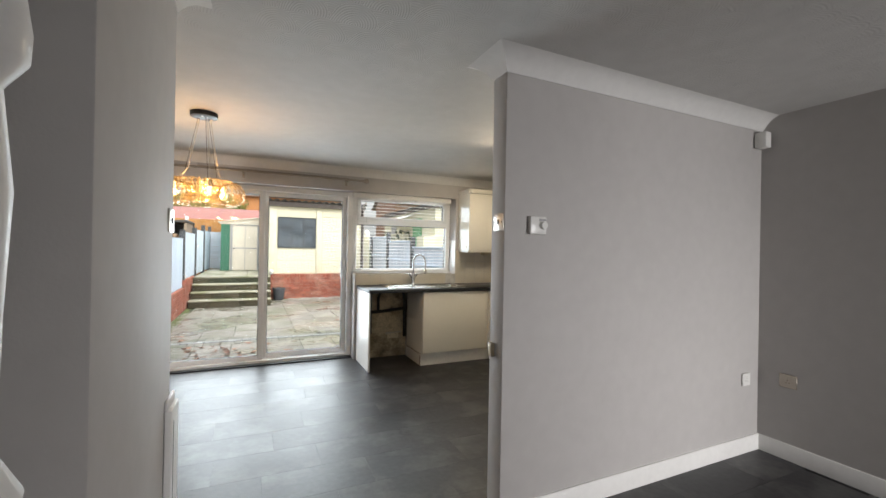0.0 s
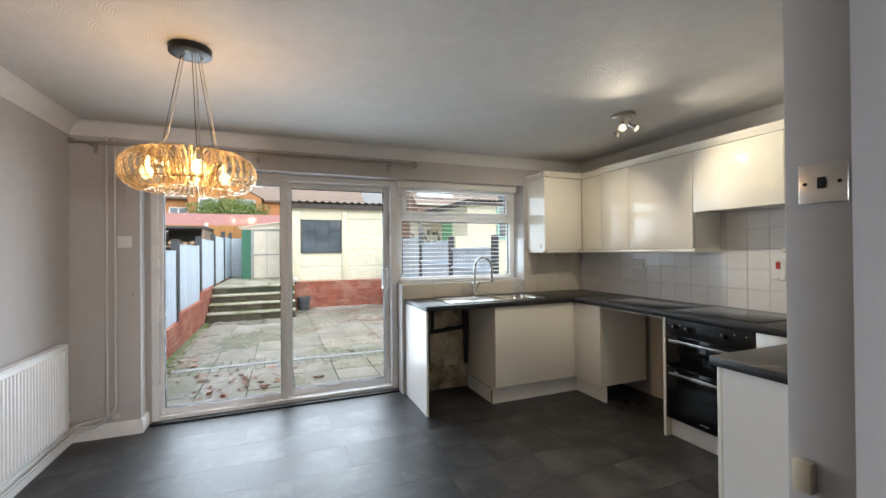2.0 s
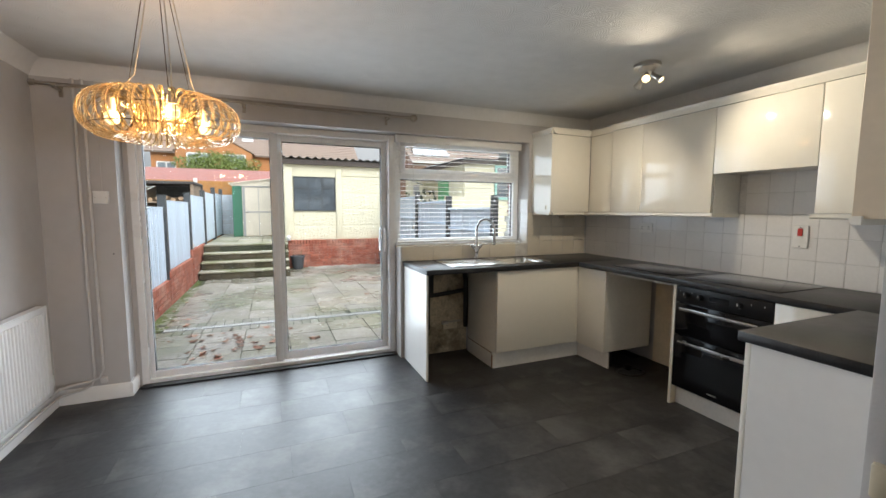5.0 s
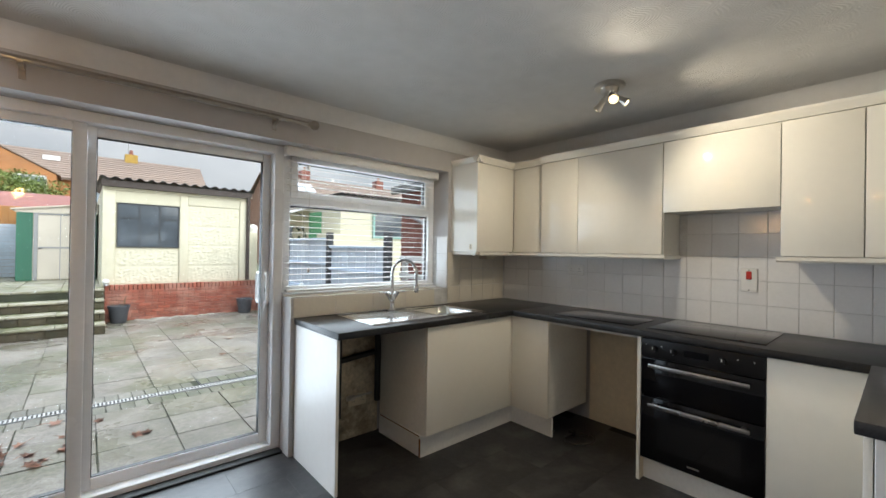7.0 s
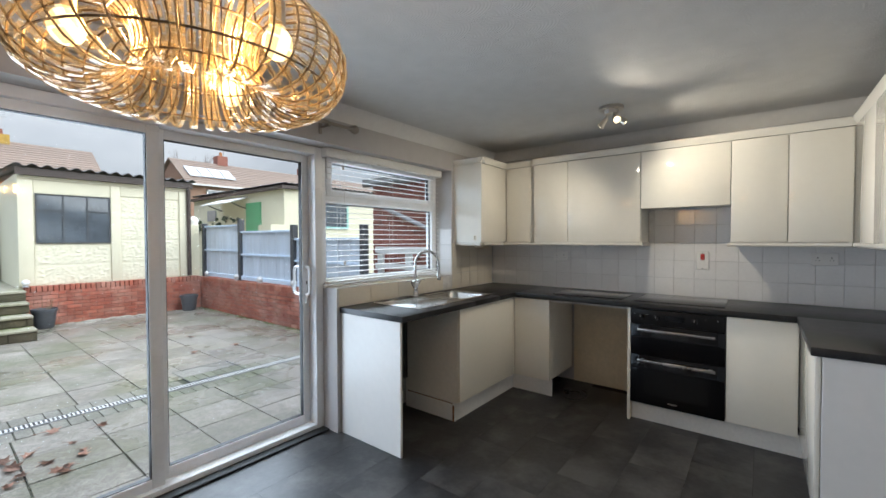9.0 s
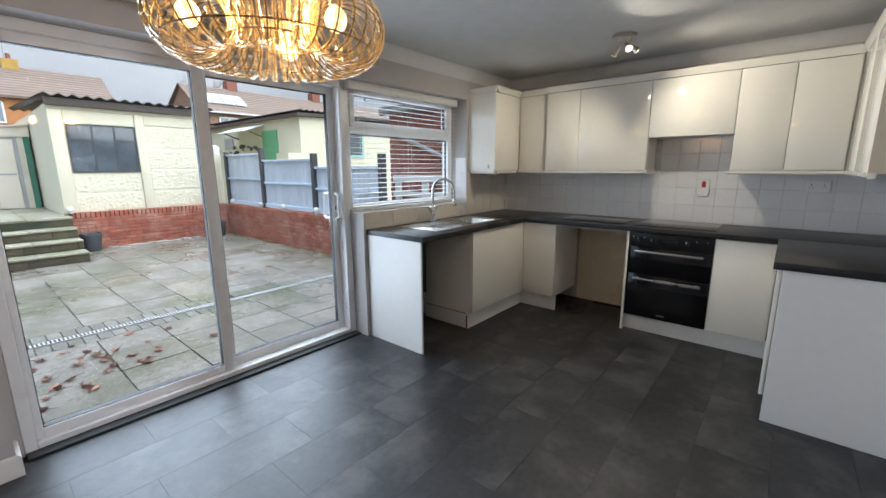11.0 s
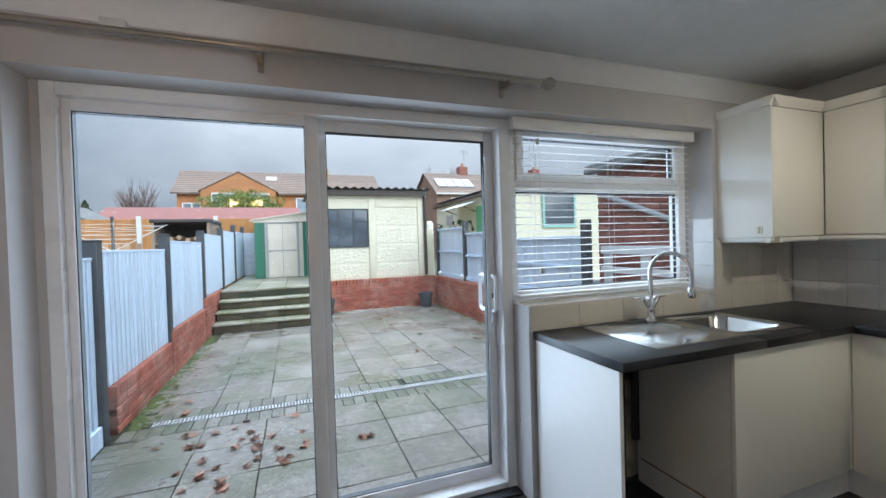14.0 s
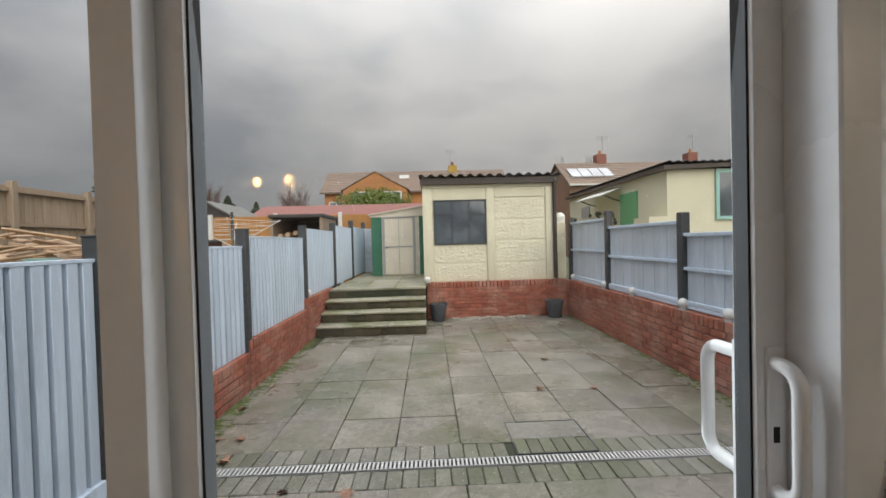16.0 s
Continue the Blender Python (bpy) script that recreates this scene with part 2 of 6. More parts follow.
def glow(name, col, strength):
    m = bpy.data.materials.new(name)
    m.use_nodes = True
    p = m.node_tree.nodes["Principled BSDF"]
    p.inputs["Base Color"].default_value = (*col, 1)
    p.inputs["Emission Color"].default_value = (*col, 1)
    p.inputs["Emission Strength"].default_value = strength
    return m


def clear(name, tint, gloss, rough=0.02, body=0.0, body_col=(1, 1, 1)):
    """Thin clear sheet: see-through with a mirror gloss that grows at grazing angles, and a little body of its own."""
    m = bpy.data.materials.new(name)
    m.use_nodes = True
    n, l = m.node_tree.nodes, m.node_tree.links
    n.remove(n["Principled BSDF"])
    out = n["Material Output"]
    tr, gl, lw, mx = n.new("ShaderNodeBsdfTransparent"), n.new("ShaderNodeBsdfGlossy"), n.new("ShaderNodeLayerWeight"), n.new("ShaderNodeMixShader")
    lw.inputs["Blend"].default_value = 0.5
    pw, fr = n.new("ShaderNodeMath"), n.new("ShaderNodeMath")
    pw.operation, pw.inputs[1].default_value = "POWER", 5.0
    fr.operation, fr.inputs[1].default_value, fr.inputs[2].default_value = "MULTIPLY_ADD", 0.7, gloss
    l.new(lw.outputs["Facing"], pw.inputs[0])
    l.new(pw.outputs[0], fr.inputs[0])
    tr.inputs["Color"].default_value = (*tint, 1)
    gl.inputs["Roughness"].default_value = rough
    l.new(fr.outputs[0], mx.inputs["Fac"])
    first = tr.outputs[0]
    if body:
        df, tl, ad, mb = n.new("ShaderNodeBsdfDiffuse"), n.new("ShaderNodeBsdfTranslucent"), n.new("ShaderNodeMixShader"), n.new("ShaderNodeMixShader")
        df.inputs["Color"].default_value = tl.inputs["Color"].default_value = (*body_col, 1)
        l.new(df.outputs[0], ad.inputs[1])
        l.new(tl.outputs[0], ad.inputs[2])
        ad.inputs["Fac"].default_value = 0.6
        mb.inputs["Fac"].default_value = body
        l.new(first, mb.inputs[1])
        l.new(ad.outputs[0], mb.inputs[2])
        first = mb.outputs[0]
    l.new(first, mx.inputs[1])
    l.new(gl.outputs[0], mx.inputs[2])
    l.new(mx.outputs[0], out.inputs["Surface"])
    return m


def artex(name, col):
    """White ceiling paint over plaster combed into overlapping fans: rows along x, each fan arching towards -y."""
    m = mat(name, col, 0.75, var=0.05, scale=0.8, bump=0)
    n, l = m.node_tree.nodes, m.node_tree.links

    def op(kind, a, b=0.0, c=0.0):
        q = n.new("ShaderNodeMath")
        q.operation = kind
        for k, v in enumerate((a, b, c)):
            if isinstance(v, (int, float)):
                q.inputs[k].default_value = v
            else:
                l.new(v, q.inputs[k])
        return q.outputs[0]
    tc, nz, wob, sep = n.new("ShaderNodeTexCoord"), n.new("ShaderNodeTexNoise"), n.new("ShaderNodeVectorMath"), n.new("ShaderNodeSeparateXYZ")
    nz.inputs["Scale"].default_value, nz.inputs["Detail"].default_value = 3.0, 2
    wob.operation, wob.inputs[1].default_value = "MULTIPLY_ADD", (0.07, 0.07, 0.0)
    l.new(tc.outputs["Object"], nz.inputs["Vector"])
    l.new(nz.outputs["Color"], wob.inputs[0])
    l.new(tc.outputs["Object"], wob.inputs[2])
    l.new(wob.outputs[0], sep.inputs[0])
    row = op("MULTIPLY", sep.outputs["Y"], -1 / 0.165)
    k = op("FLOOR", row)
    f = op("SUBTRACT", row, k)
    across = op("MULTIPLY_ADD", k, 0.5, op("MULTIPLY", sep.outputs["X"], 1 / 0.20))
    du = op("MULTIPLY", op("SUBTRACT", op("FRACT", across), 0.5), 2.0)
    dv = op("MULTIPLY", op("SUBTRACT", op("FRACT", op("ADD", across, 0.5)), 0.5), 2.0)
    near = op("SQRT", op("ADD", op("POWER", op("ABSOLUTE", du), 2.0), op("POWER", f, 2.0)))
    far = op("SQRT", op("ADD", op("POWER", op("ABSOLUTE", dv), 2.0), op("POWER", op("ADD", f, 1.0), 2.0)))
    inside = op("LESS_THAN", near, 1.0)
    d = op("ADD", op("MULTIPLY", near, inside), op("MULTIPLY", far, op("SUBTRACT", 1.0, inside)))
    comb = op("SINE", op("MULTIPLY", d, 2 * math.pi * 10))
    lip = op("POWER", op("FRACT", d), 6.0)
    bp = n.new("ShaderNodeBump")
    bp.inputs["Strength"].default_value, bp.inputs["Distance"].default_value = 0.55, 0.0018
    l.new(op("ADD", op("MULTIPLY", comb, 0.5), op("MULTIPLY", lip, 1.4)), bp.inputs["Height"])
    l.new(bp.outputs["Normal"], n["Principled BSDF"].inputs["Normal"])
    return m


M_WALL = mat("grey_wall_paint", (0.50, 0.48, 0.465), 0.7, var=0.04, scale=1.1, bump=0.12, bscale=120)
M_CEIL = artex("swirled_ceiling", (0.585, 0.575, 0.555))
M_TRIM = mat("white_gloss_paint", (0.8, 0.79, 0.77), 0.35, var=0.04, scale=2, bump=0.06)
M_COVE = mat("white_cove_plaster", (0.74, 0.73, 0.71), 0.7, var=0.04, scale=2, bump=0.06)
M_UPVC = mat("white_plastic_frame", (0.82, 0.82, 0.82), 0.28, var=0.03, scale=3, bump=0.03)
M_GASKET = mat("black_rubber", (0.012, 0.012, 0.013), 0.6, var=0.2)
M_DOORG = mat("gloss_white_unit_door", (0.83, 0.795, 0.705), 0.08, var=0.015, scale=2, bump=0.0, coat=0.35)
M_CARC = mat("matt_white_board", (0.74, 0.71, 0.64), 0.45, var=0.05, scale=3, bump=0.05)
M_DOORM = mat("satin_white_panel", (0.80, 0.785, 0.75), 0.32, var=0.02, scale=2, bump=0.02)
M_PLINTH = mat("white_plinth_board", (0.74, 0.73, 0.70), 0.35, var=0.06, scale=4, bump=0.05)
M_CREAM = mat("cream_board", (0.72, 0.62, 0.45), 0.5, var=0.08, scale=3, bump=0.05)
M_TOP = mat("dark_worktop", (0.019, 0.019, 0.020), 0.34, var=0.5, scale=14, bump=0.12, bscale=180, spec=0.45)
M_FLOOR = mat("dark_slate_vinyl", (0.021, 0.021, 0.023), 0.45, spec=0.62, var=0.45, scale=2.6, bump=0.3, bscale=26, rnd=0.12, stain=0.7, stain_col=(0.095, 0.092, 0.09), stain_scale=3.2, grit=0.14)
M_JOINT = mat("dark_floor_joint", (0.012, 0.012, 0.012), 0.8)
M_TILE = mat("white_glazed_tile", (0.78, 0.77, 0.755), 0.14, var=0.03, scale=5, bump=0.08, bscale=14, rnd=0.02)
M_TILEC = mat("cream_glazed_tile", (0.72, 0.67, 0.57), 0.16, var=0.04, scale=5, bump=0.08, bscale=14, rnd=0.02)
M_GROUT = mat("pale_grout", (0.62, 0.61, 0.59), 0.9, var=0.2, scale=12)
M_SINK = mat("polished_sink_steel", (0.58, 0.57, 0.55), 0.16, metal=1.0, var=0.08, scale=6, bump=0.06, bscale=30)
M_STEEL = mat("brushed_steel", (0.50, 0.49, 0.47), 0.27, metal=1.0, var=0.08, scale=6, bump=0.05, bscale=200)
M_CHROME = mat("chrome", (0.75, 0.75, 0.75), 0.08, metal=1.0, var=0.03, bump=0)
M_NICKEL = mat("satin_nickel", (0.55, 0.52, 0.47), 0.3, metal=1.0, var=0.05, bump=0)
M_BLACKG = mat("black_glass", (0.004, 0.004, 0.005), 0.06, var=0.2, bump=0, spec=0.35)
M_BLACKP = mat("black_enamel", (0.008, 0.008, 0.009), 0.35, var=0.2, bump=0.02, spec=0.3)
M_WHITEP = mat("white_switch_plastic", (0.78, 0.77, 0.74), 0.3, var=0.03, bump=0)
M_IVORY = mat("aged_ivory_plastic", (0.66, 0.58, 0.42), 0.4, var=0.06, bump=0)
M_RED = mat("red_plastic", (0.5, 0.03, 0.02), 0.35, bump=0)
M_BLIND = mat("white_blind_slat", (0.82, 0.81, 0.78), 0.4, var=0.03, bump=0.02)
M_ROD = mat("pewter_curtain_rod", (0.38, 0.34, 0.29), 0.35, metal=0.9, var=0.1, bump=0)
M_RAD = mat("white_radiator_enamel", (0.82, 0.82, 0.82), 0.3, var=0.02, bump=0)
M_PIPE = mat("painted_pipe", (0.60, 0.58, 0.56), 0.5, var=0.05, bump=0.03)
M_MOULD = mat("mouldy_bare_plaster", (0.56, 0.47, 0.33), 0.9, var=0.22, scale=4, bump=0.5, bscale=24, stain=0.96, stain_col=(0.02, 0.014, 0.008), stain_scale=3.4, grit=0.2, patch=0.45, patch_col=(0.10, 0.065, 0.03), patch_scale=5.0)
M_BLACKPIPE = mat("black_waste_pipe", (0.012, 0.011, 0.010), 0.5, var=0.3)
M_GLASS = clear("window_glass", (0.97, 0.985, 0.98), 0.022, 0.01)
M_ACRYL = clear("amber_acrylic", (0.99, 0.94, 0.82), 0.06, 0.08, 0.12, (0.84, 0.68, 0.40))
M_BULB = glow("warm_bulb", (1.0, 0.78, 0.42), 1.9)
M_SPOT = glow("spot_bulb", (1.0, 0.80, 0.48), 3.5)
M_BRONZE = mat("dark_bronze_wire", (0.10, 0.065, 0.03), 0.35, metal=0.8, var=0.15, bump=0)
M_CORD = mat("clear_flex", (0.55, 0.5, 0.42), 0.4, bump=0)
M_SLAB = mat("wet_paving_slab", (0.215, 0.195, 0.165), 0.44, var=0.3, scale=1.7, bump=0.5, bscale=34, rnd=0.07, stain=0.75, stain_col=(0.13, 0.125, 0.08), stain_scale=1.6, patch=0.6, patch_col=(0.09, 0.10, 0.05), patch_scale=0.75, wet=0.5, grit=0.32)
M_BLOCK = mat("block_paver", (0.19, 0.18, 0.15), 0.55, wet=0.55, grit=0.3, var=0.3, scale=4, bump=0.4, bscale=40, rnd=0.16, stain=0.6, stain_col=(0.11, 0.115, 0.065), stain_scale=2.2, patch=0.7, patch_col=(0.075, 0.09, 0.035))
M_LID = mat("paved_lid", (0.19, 0.18, 0.155), 0.45, wet=0.5, grit=0.3, var=0.25, scale=2, bump=0.5, bscale=34)
M_SOIL = mat("mossy_joint_sand", (0.035, 0.04, 0.022), 0.95, var=0.4, scale=6, bump=0.5)
M_BRICK = mat("red_painted_brick", (0.30, 0.085, 0.05), 0.75, grit=0.28, var=0.25, scale=7, bump=0.5, bscale=45, rnd=0.2, stain=0.55, stain_col=(0.44, 0.20, 0.13), stain_scale=4, patch=0.3, patch_col=(0.55, 0.38, 0.30), patch_scale=2.6)
M_MORTAR = mat("brick_mortar", (0.20, 0.10, 0.075), 0.95, var=0.25, scale=9, bump=0.5)
M_FENCE = mat("pale_blue_grey_fence_paint", (0.57, 0.67, 0.79), 0.6, grit=0.10, var=0.13, scale=3, bump=0.25, bscale=50, rnd=0.06, stretch=(6, 6, 0.7))
# slat paint darkened, so the colour carries the shade between the slats
M_FBACK = mat("gap_shade_fence_paint", (0.30, 0.36, 0.44), 0.75, var=0.2, scale=3, bump=0.25, stretch=(6, 6, 0.7))
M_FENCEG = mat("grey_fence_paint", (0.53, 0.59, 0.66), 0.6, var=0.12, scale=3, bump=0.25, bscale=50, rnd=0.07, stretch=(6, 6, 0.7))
M_POST = mat("charcoal_post_paint", (0.05, 0.055, 0.06), 0.6, var=0.2, scale=5, bump=0.25)
M_STEP = mat("mossy_step_stone", (0.32, 0.30, 0.235), 0.6, wet=0.6, grit=0.3, var=0.3, scale=3, bump=0.6, bscale=30, rnd=0.12, stain=0.75, stain_col=(0.15, 0.155, 0.06), stain_scale=3, patch=0.7, patch_col=(0.12, 0.13, 0.045), patch_scale=1.6)
# riser colour, far darker and browner than the treads
M_RISER = mat("dark_brown_riser", (0.075, 0.062, 0.036), 0.85, grit=0.35, var=0.35, scale=5, bump=0.7, bscale=24, rnd=0.2, stain=0.7, stain_col=(0.035, 0.04, 0.02), stain_scale=4)
M_CONC = mat("cream_masonry_paint", (0.67, 0.635, 0.48), 0.75, var=0.05, scale=3, bump=0.2, bscale=50, stain=0.22, stain_col=(0.52, 0.48, 0.33), stain_scale=3)
M_ROUGH = mat("cream_rock_faced_panel", (0.69, 0.655, 0.50), 0.75, var=0.08, scale=5, bump=0.6, bscale=30)
M_ROOFS = mat("black_corrugated_sheet", (0.035, 0.033, 0.033), 0.6, var=0.25, scale=4, bump=0.2)
M_BROWN = mat("dark_brown_fascia", (0.05, 0.035, 0.028), 0.5, var=0.2, scale=4)
M_GWIN = mat("dark_garage_glass", (0.075, 0.09, 0.105), 0.08, var=0.4, scale=3, bump=0, coat=0.4)
M_GREEN = mat("green_shed_paint", (0.035, 0.155, 0.095), 0.5, var=0.12, scale=3)
M_SHEDC = mat("cream_shed_sheet", (0.66, 0.60, 0.50), 0.5, var=0.08, scale=3)
M_SHEDG = mat("grey_shed_trim", (0.34, 0.34, 0.34), 0.5)
M_POT = mat("grey_plastic_pot", (0.075, 0.08, 0.09), 0.5, var=0.15)
M_TWIG = mat("dry_twig", (0.20, 0.14, 0.08), 0.8)
M_LEAF = mat("dead_brown_leaf", (0.31, 0.165, 0.11), 0.7, var=0.4, scale=14, rnd=0.35)
M_DRAIN = mat("galvanised_grate", (0.56, 0.56, 0.54), 0.45, metal=0.3, var=0.1, scale=6)
M_GLOBE = mat("frosted_globe", (0.72, 0.72, 0.70), 0.25, var=0.05)
M_OWOOD = mat("orange_fence_wood", (0.42, 0.20, 0.06), 0.7, var=0.2, scale=3, bump=0.3, rnd=0.1, stretch=(6, 6, 0.6))
M_BWOOD = mat("weathered_fence_wood", (0.33, 0.25, 0.18), 0.8, var=0.18, scale=3, bump=0.3, rnd=0.1, stretch=(6, 6, 0.6))
M_PALE = mat("pale_sawn_wood", (0.42, 0.29, 0.185), 0.75, var=0.2, scale=3, rnd=0.15)
M_DSHED = mat("dark_shed_wood", (0.058, 0.052, 0.05), 0.8, var=0.25, scale=3, rnd=0.1)
M_FELT = mat("grey_roof_felt", (0.17, 0.17, 0.16), 0.9, var=0.2, scale=5)
M_REDROOF = mat("dull_red_roof_sheet", (0.24, 0.09, 0.07), 0.7, var=0.2, scale=3)
M_OBRICK = mat("orange_house_brick", (0.44, 0.20, 0.08), 0.85, var=0.18, scale=1.6, bump=0.2, bscale=30)
M_RBRICK = mat("brown_red_brick", (0.27, 0.105, 0.075), 0.85, var=0.2, scale=5, bump=0.3, rnd=0.16)
M_DBRICK = mat("brown_house_brick", (0.28, 0.17, 0.115), 0.85, var=0.18, scale=1.6, bump=0.2, bscale=30)
M_RTILE = mat("brown_roof_tile", (0.21, 0.155, 0.12), 0.85, var=0.18, scale=2.2, bump=0.25, bscale=20, rnd=0.08)
M_HWIN = mat("far_window_glass", (0.25, 0.29, 0.33), 0.15, var=0.4, scale=1.5, bump=0)
M_SOLAR = mat("solar_glass", (0.45, 0.47, 0.50), 0.12, var=0.2, scale=1, bump=0)
M_LEAFG = mat("evergreen_leaf", (0.15, 0.21, 0.04), 0.6, var=0.4, scale=4, rnd=0.2)
M_FIR = mat("fir_needles", (0.085, 0.115, 0.07), 0.7, var=0.35, scale=4, rnd=0.2)
M_BARK = mat("bare_bark", (0.15, 0.10, 0.085), 0.9, var=0.25, scale=6)
M_GRASS = mat("rough_ground", (0.075, 0.085, 0.04), 0.95, var=0.35, scale=1.4, bump=0.5, bscale=14)
M_TEAL = mat("teal_window_paint", (0.28, 0.50, 0.45), 0.5)
M_MINT = mat("mint_door_paint", (0.10, 0.36, 0.17), 0.5, var=0.06)
M_PLAST = mat("white_render", (0.66, 0.65, 0.62), 0.8, var=0.06)
M_CYAN = mat("pale_cyan_plastic", (0.35, 0.62, 0.60), 0.4)

M_MOSS = mat("damp_moss", (0.075, 0.095, 0.022), 0.95, var=0.5, scale=9, bump=0.8, bscale=60)

# ---- large structure ----
XR, XL, YB, YO, CEIL = 3.235, -1.38, 4.965, 5.27, 2.315
floor = setting("floor", B(-2.25, XR + 0.1, -3.65, YB + 0.2, -0.22, -0.003), M_JOINT, "dark grey slate-look vinyl tile floor")
setting("ceiling", B(-2.3, XR + 0.16, -3.7, YO, CEIL, CEIL + 0.1), M_CEIL, "white swirl-textured plaster ceiling")
setting("wall_right", B(XR, XR + 0.16, -3.7, YO, -0.22, CEIL), M_WALL, "pale grey painted wall")
setting("wall_left", B(XL - 0.16, XL, 1.80, YO, -0.22, CEIL), M_WALL, "pale grey painted kitchen wall")
setting("wall_stair_block", B(-2.2, -0.28, 0.98, 1.80, -0.003, CEIL, 0.006, 2), M_WALL, "pale grey painted wall end beside the opening")
setting("wall_partition", B(1.10, XR, 1.68, 1.80, -0.003, CEIL, 0.004, 2), M_WALL, "pale grey painted partition wall")
setting("wall_living_left", B(-2.3, -2.2, -3.5, 1.8, -0.22, CEIL), M_WALL, "pale grey painted living room wall")
# unseen wall; its slot is made up for the lamp that lights the partition
setting("wall_front", J(B(-2.3, 2.92, -3.7, -3.5, -0.22, CEIL), B(3.19, XR, -3.7, -3.5, -0.22, CEIL), B(2.92, 3.19, -3.7, -3.5, -0.22, 0.3), B(2.92, 3.19, -3.7, -3.5, 1.5, CEIL)), M_WALL, "pale grey unseen front wall with a slot added for the fill lamp")
LINT = 2.05
setting("wall_back", J(B(XL, -0.955, YB, YO, -0.22, CEIL), B(-0.955, -0.926, 5.125, YO, -0.22, LINT), B(-0.955, 2.47, YB, YO, LINT, CEIL), B(2.47, XR, YB, YO, -0.22, CEIL), B(1.105, 2.47, YB, YO, -0.22, 1.03)), M_WALL, "pale grey garden wall with door and window openings")


def cove(name, runs):
    """Runs of (axis, wall, side, start, end, mitre at start, mitre at end)."""
    prof = [(0, -0.09), (0.006, -0.09), (0.012, -0.078), (0.03, -0.05), (0.058, -0.022), (0.085, -0.006), (0.105, -0.0005), (0.105, 0), (0, 0)]
    out = bmesh.new()
    for axis, wall, sign, a, b, m0, m1 in runs:
        ends = []
        for s, m in ((a, m0), (b, m1)):
            ring = []
            for u, v in prof:
                w, t, z = wall + sign * u, s + m * u, CEIL - 0.001 + v
                ring.append(out.verts.new((t, w, z) if axis == "x" else (w, t, z)))
            ends.append(ring)
        n = len(prof)
        for k in range(n):
            out.faces.new((ends[0][k], ends[0][(k + 1) % n], ends[1][(k + 1) % n], ends[1][k]))
        out.faces.new(ends[0][::-1])
        out.faces.new(ends[1])
    return setting(name, out, M_COVE, "white plaster coving")


cove("coving", [("x", YB, -1, XL, XR, 1, -1), ("y", XR, -1, 1.80, YB, 1, -1), ("y", XL, 1, 1.80, YB, 1, -1), ("x", 1.80, 1, XL, -0.28, 1, 1), ("x", 1.80, 1, 1.10, XR, -1, -1)])
cove("coving_living", [("x", 1.68, -1, 1.10, XR, -1, 0), ("y", 1.10, -1, 1.68, 1.80, -1, 1), ("y", -0.28, 1, 0.98, 1.80, -1, 1), ("x", 0.98, -1, -2.2, -0.28, 0, 1)])


def skirt(name, runs, h=0.105):
    bms = []
    for axis, wall, sign, a, b in runs:
        bms.append(extrude([(wall, 0), (wall + sign * 0.016, 0), (wall + sign * 0.016, h - 0.012), (wall + sign * 0.008, h), (wall, h)], axis, a, b))
    return setting(name, J(*bms), M_TRIM, "white gloss skirting board")


skirt("baseboard", [("x", 1.68, -1, 1.10, XR), ("y", XR, -1, -3.5, 1.664), ("y", XL, 1, 1.80, YB), ("x", YB, -1, XL + 0.016, -0.955), ("y", -0.955, 1, YB - 0.016, 5.12)])

# ---- sliding garden door ----
door = thing("sliding_door", (0.09, 5.2, 0.0), "white plastic sliding patio door, closed, two glazed panels", "door", kind="structure")
part("door_frame", J(B(-0.925, -0.875, 5.12, 5.27, 0, 2.05, 0.004), B(1.045, 1.105, 5.12, 5.27, 0, 2.05, 0.004), B(-0.875, 1.045, 5.12, 5.27, 1.995, 2.05, 0.004), B(-0.875, 1.045, 5.12, 5.27, 0.012, 0.045, 0.004)), M_UPVC, door)
part("threshold", J(B(-0.92, 1.10, 5.05, 5.13, 0, 0.014, 0.003), B(-0.92, 1.10, 5.13, 5.29, -0.10, 0.011)), M_GASKET, door, "dark threshold strip")


def sash(name, x0, x1, z0, z1, y0, y1, w, wt, wb, wl, wr):
    s = part(name, J(B(x0, x0 + wl, y0, y1, z0, z1, 0.005, 2), B(x1 - wr, x1, y0, y1, z0, z1, 0.005, 2), B(x0 + wl, x1 - wr, y0, y1, z0, z0 + wb, 0.005, 2), B(x0 + wl, x1 - wr, y0, y1, z1 - wt, z1, 0.005, 2)), M_UPVC, w)
    a, b, c, d, ym = x0 + wl, x1 - wr, z0 + wb, z1 - wt, (y0 + y1) / 2
    part("gasket", J(B(a, a + 0.004, ym - 0.016, ym + 0.016, c, d), B(b - 0.004, b, ym - 0.016, ym + 0.016, c, d), B(a, b, ym - 0.016, ym + 0.016, c, c + 0.004), B(a, b, ym - 0.016, ym + 0.016, d - 0.004, d)), M_GASKET, s, "black rubber gasket")
    g = part("pane", B(a, b, ym - 0.003, ym + 0.003, c, d), M_GLASS, s, "clear glass pane")
    g.visible_shadow = False
    return s


sl = sash("fixed_panel", -0.875, 0.098, 0.03, 2.005, 5.155, 5.205, door, 0.055, 0.066, 0.031, 0.060)
sr = sash("sliding_panel", 0.075, 1.045, 0.03, 2.005, 5.207, 5.257, door, 0.062, 0.075, 0.060, 0.050)


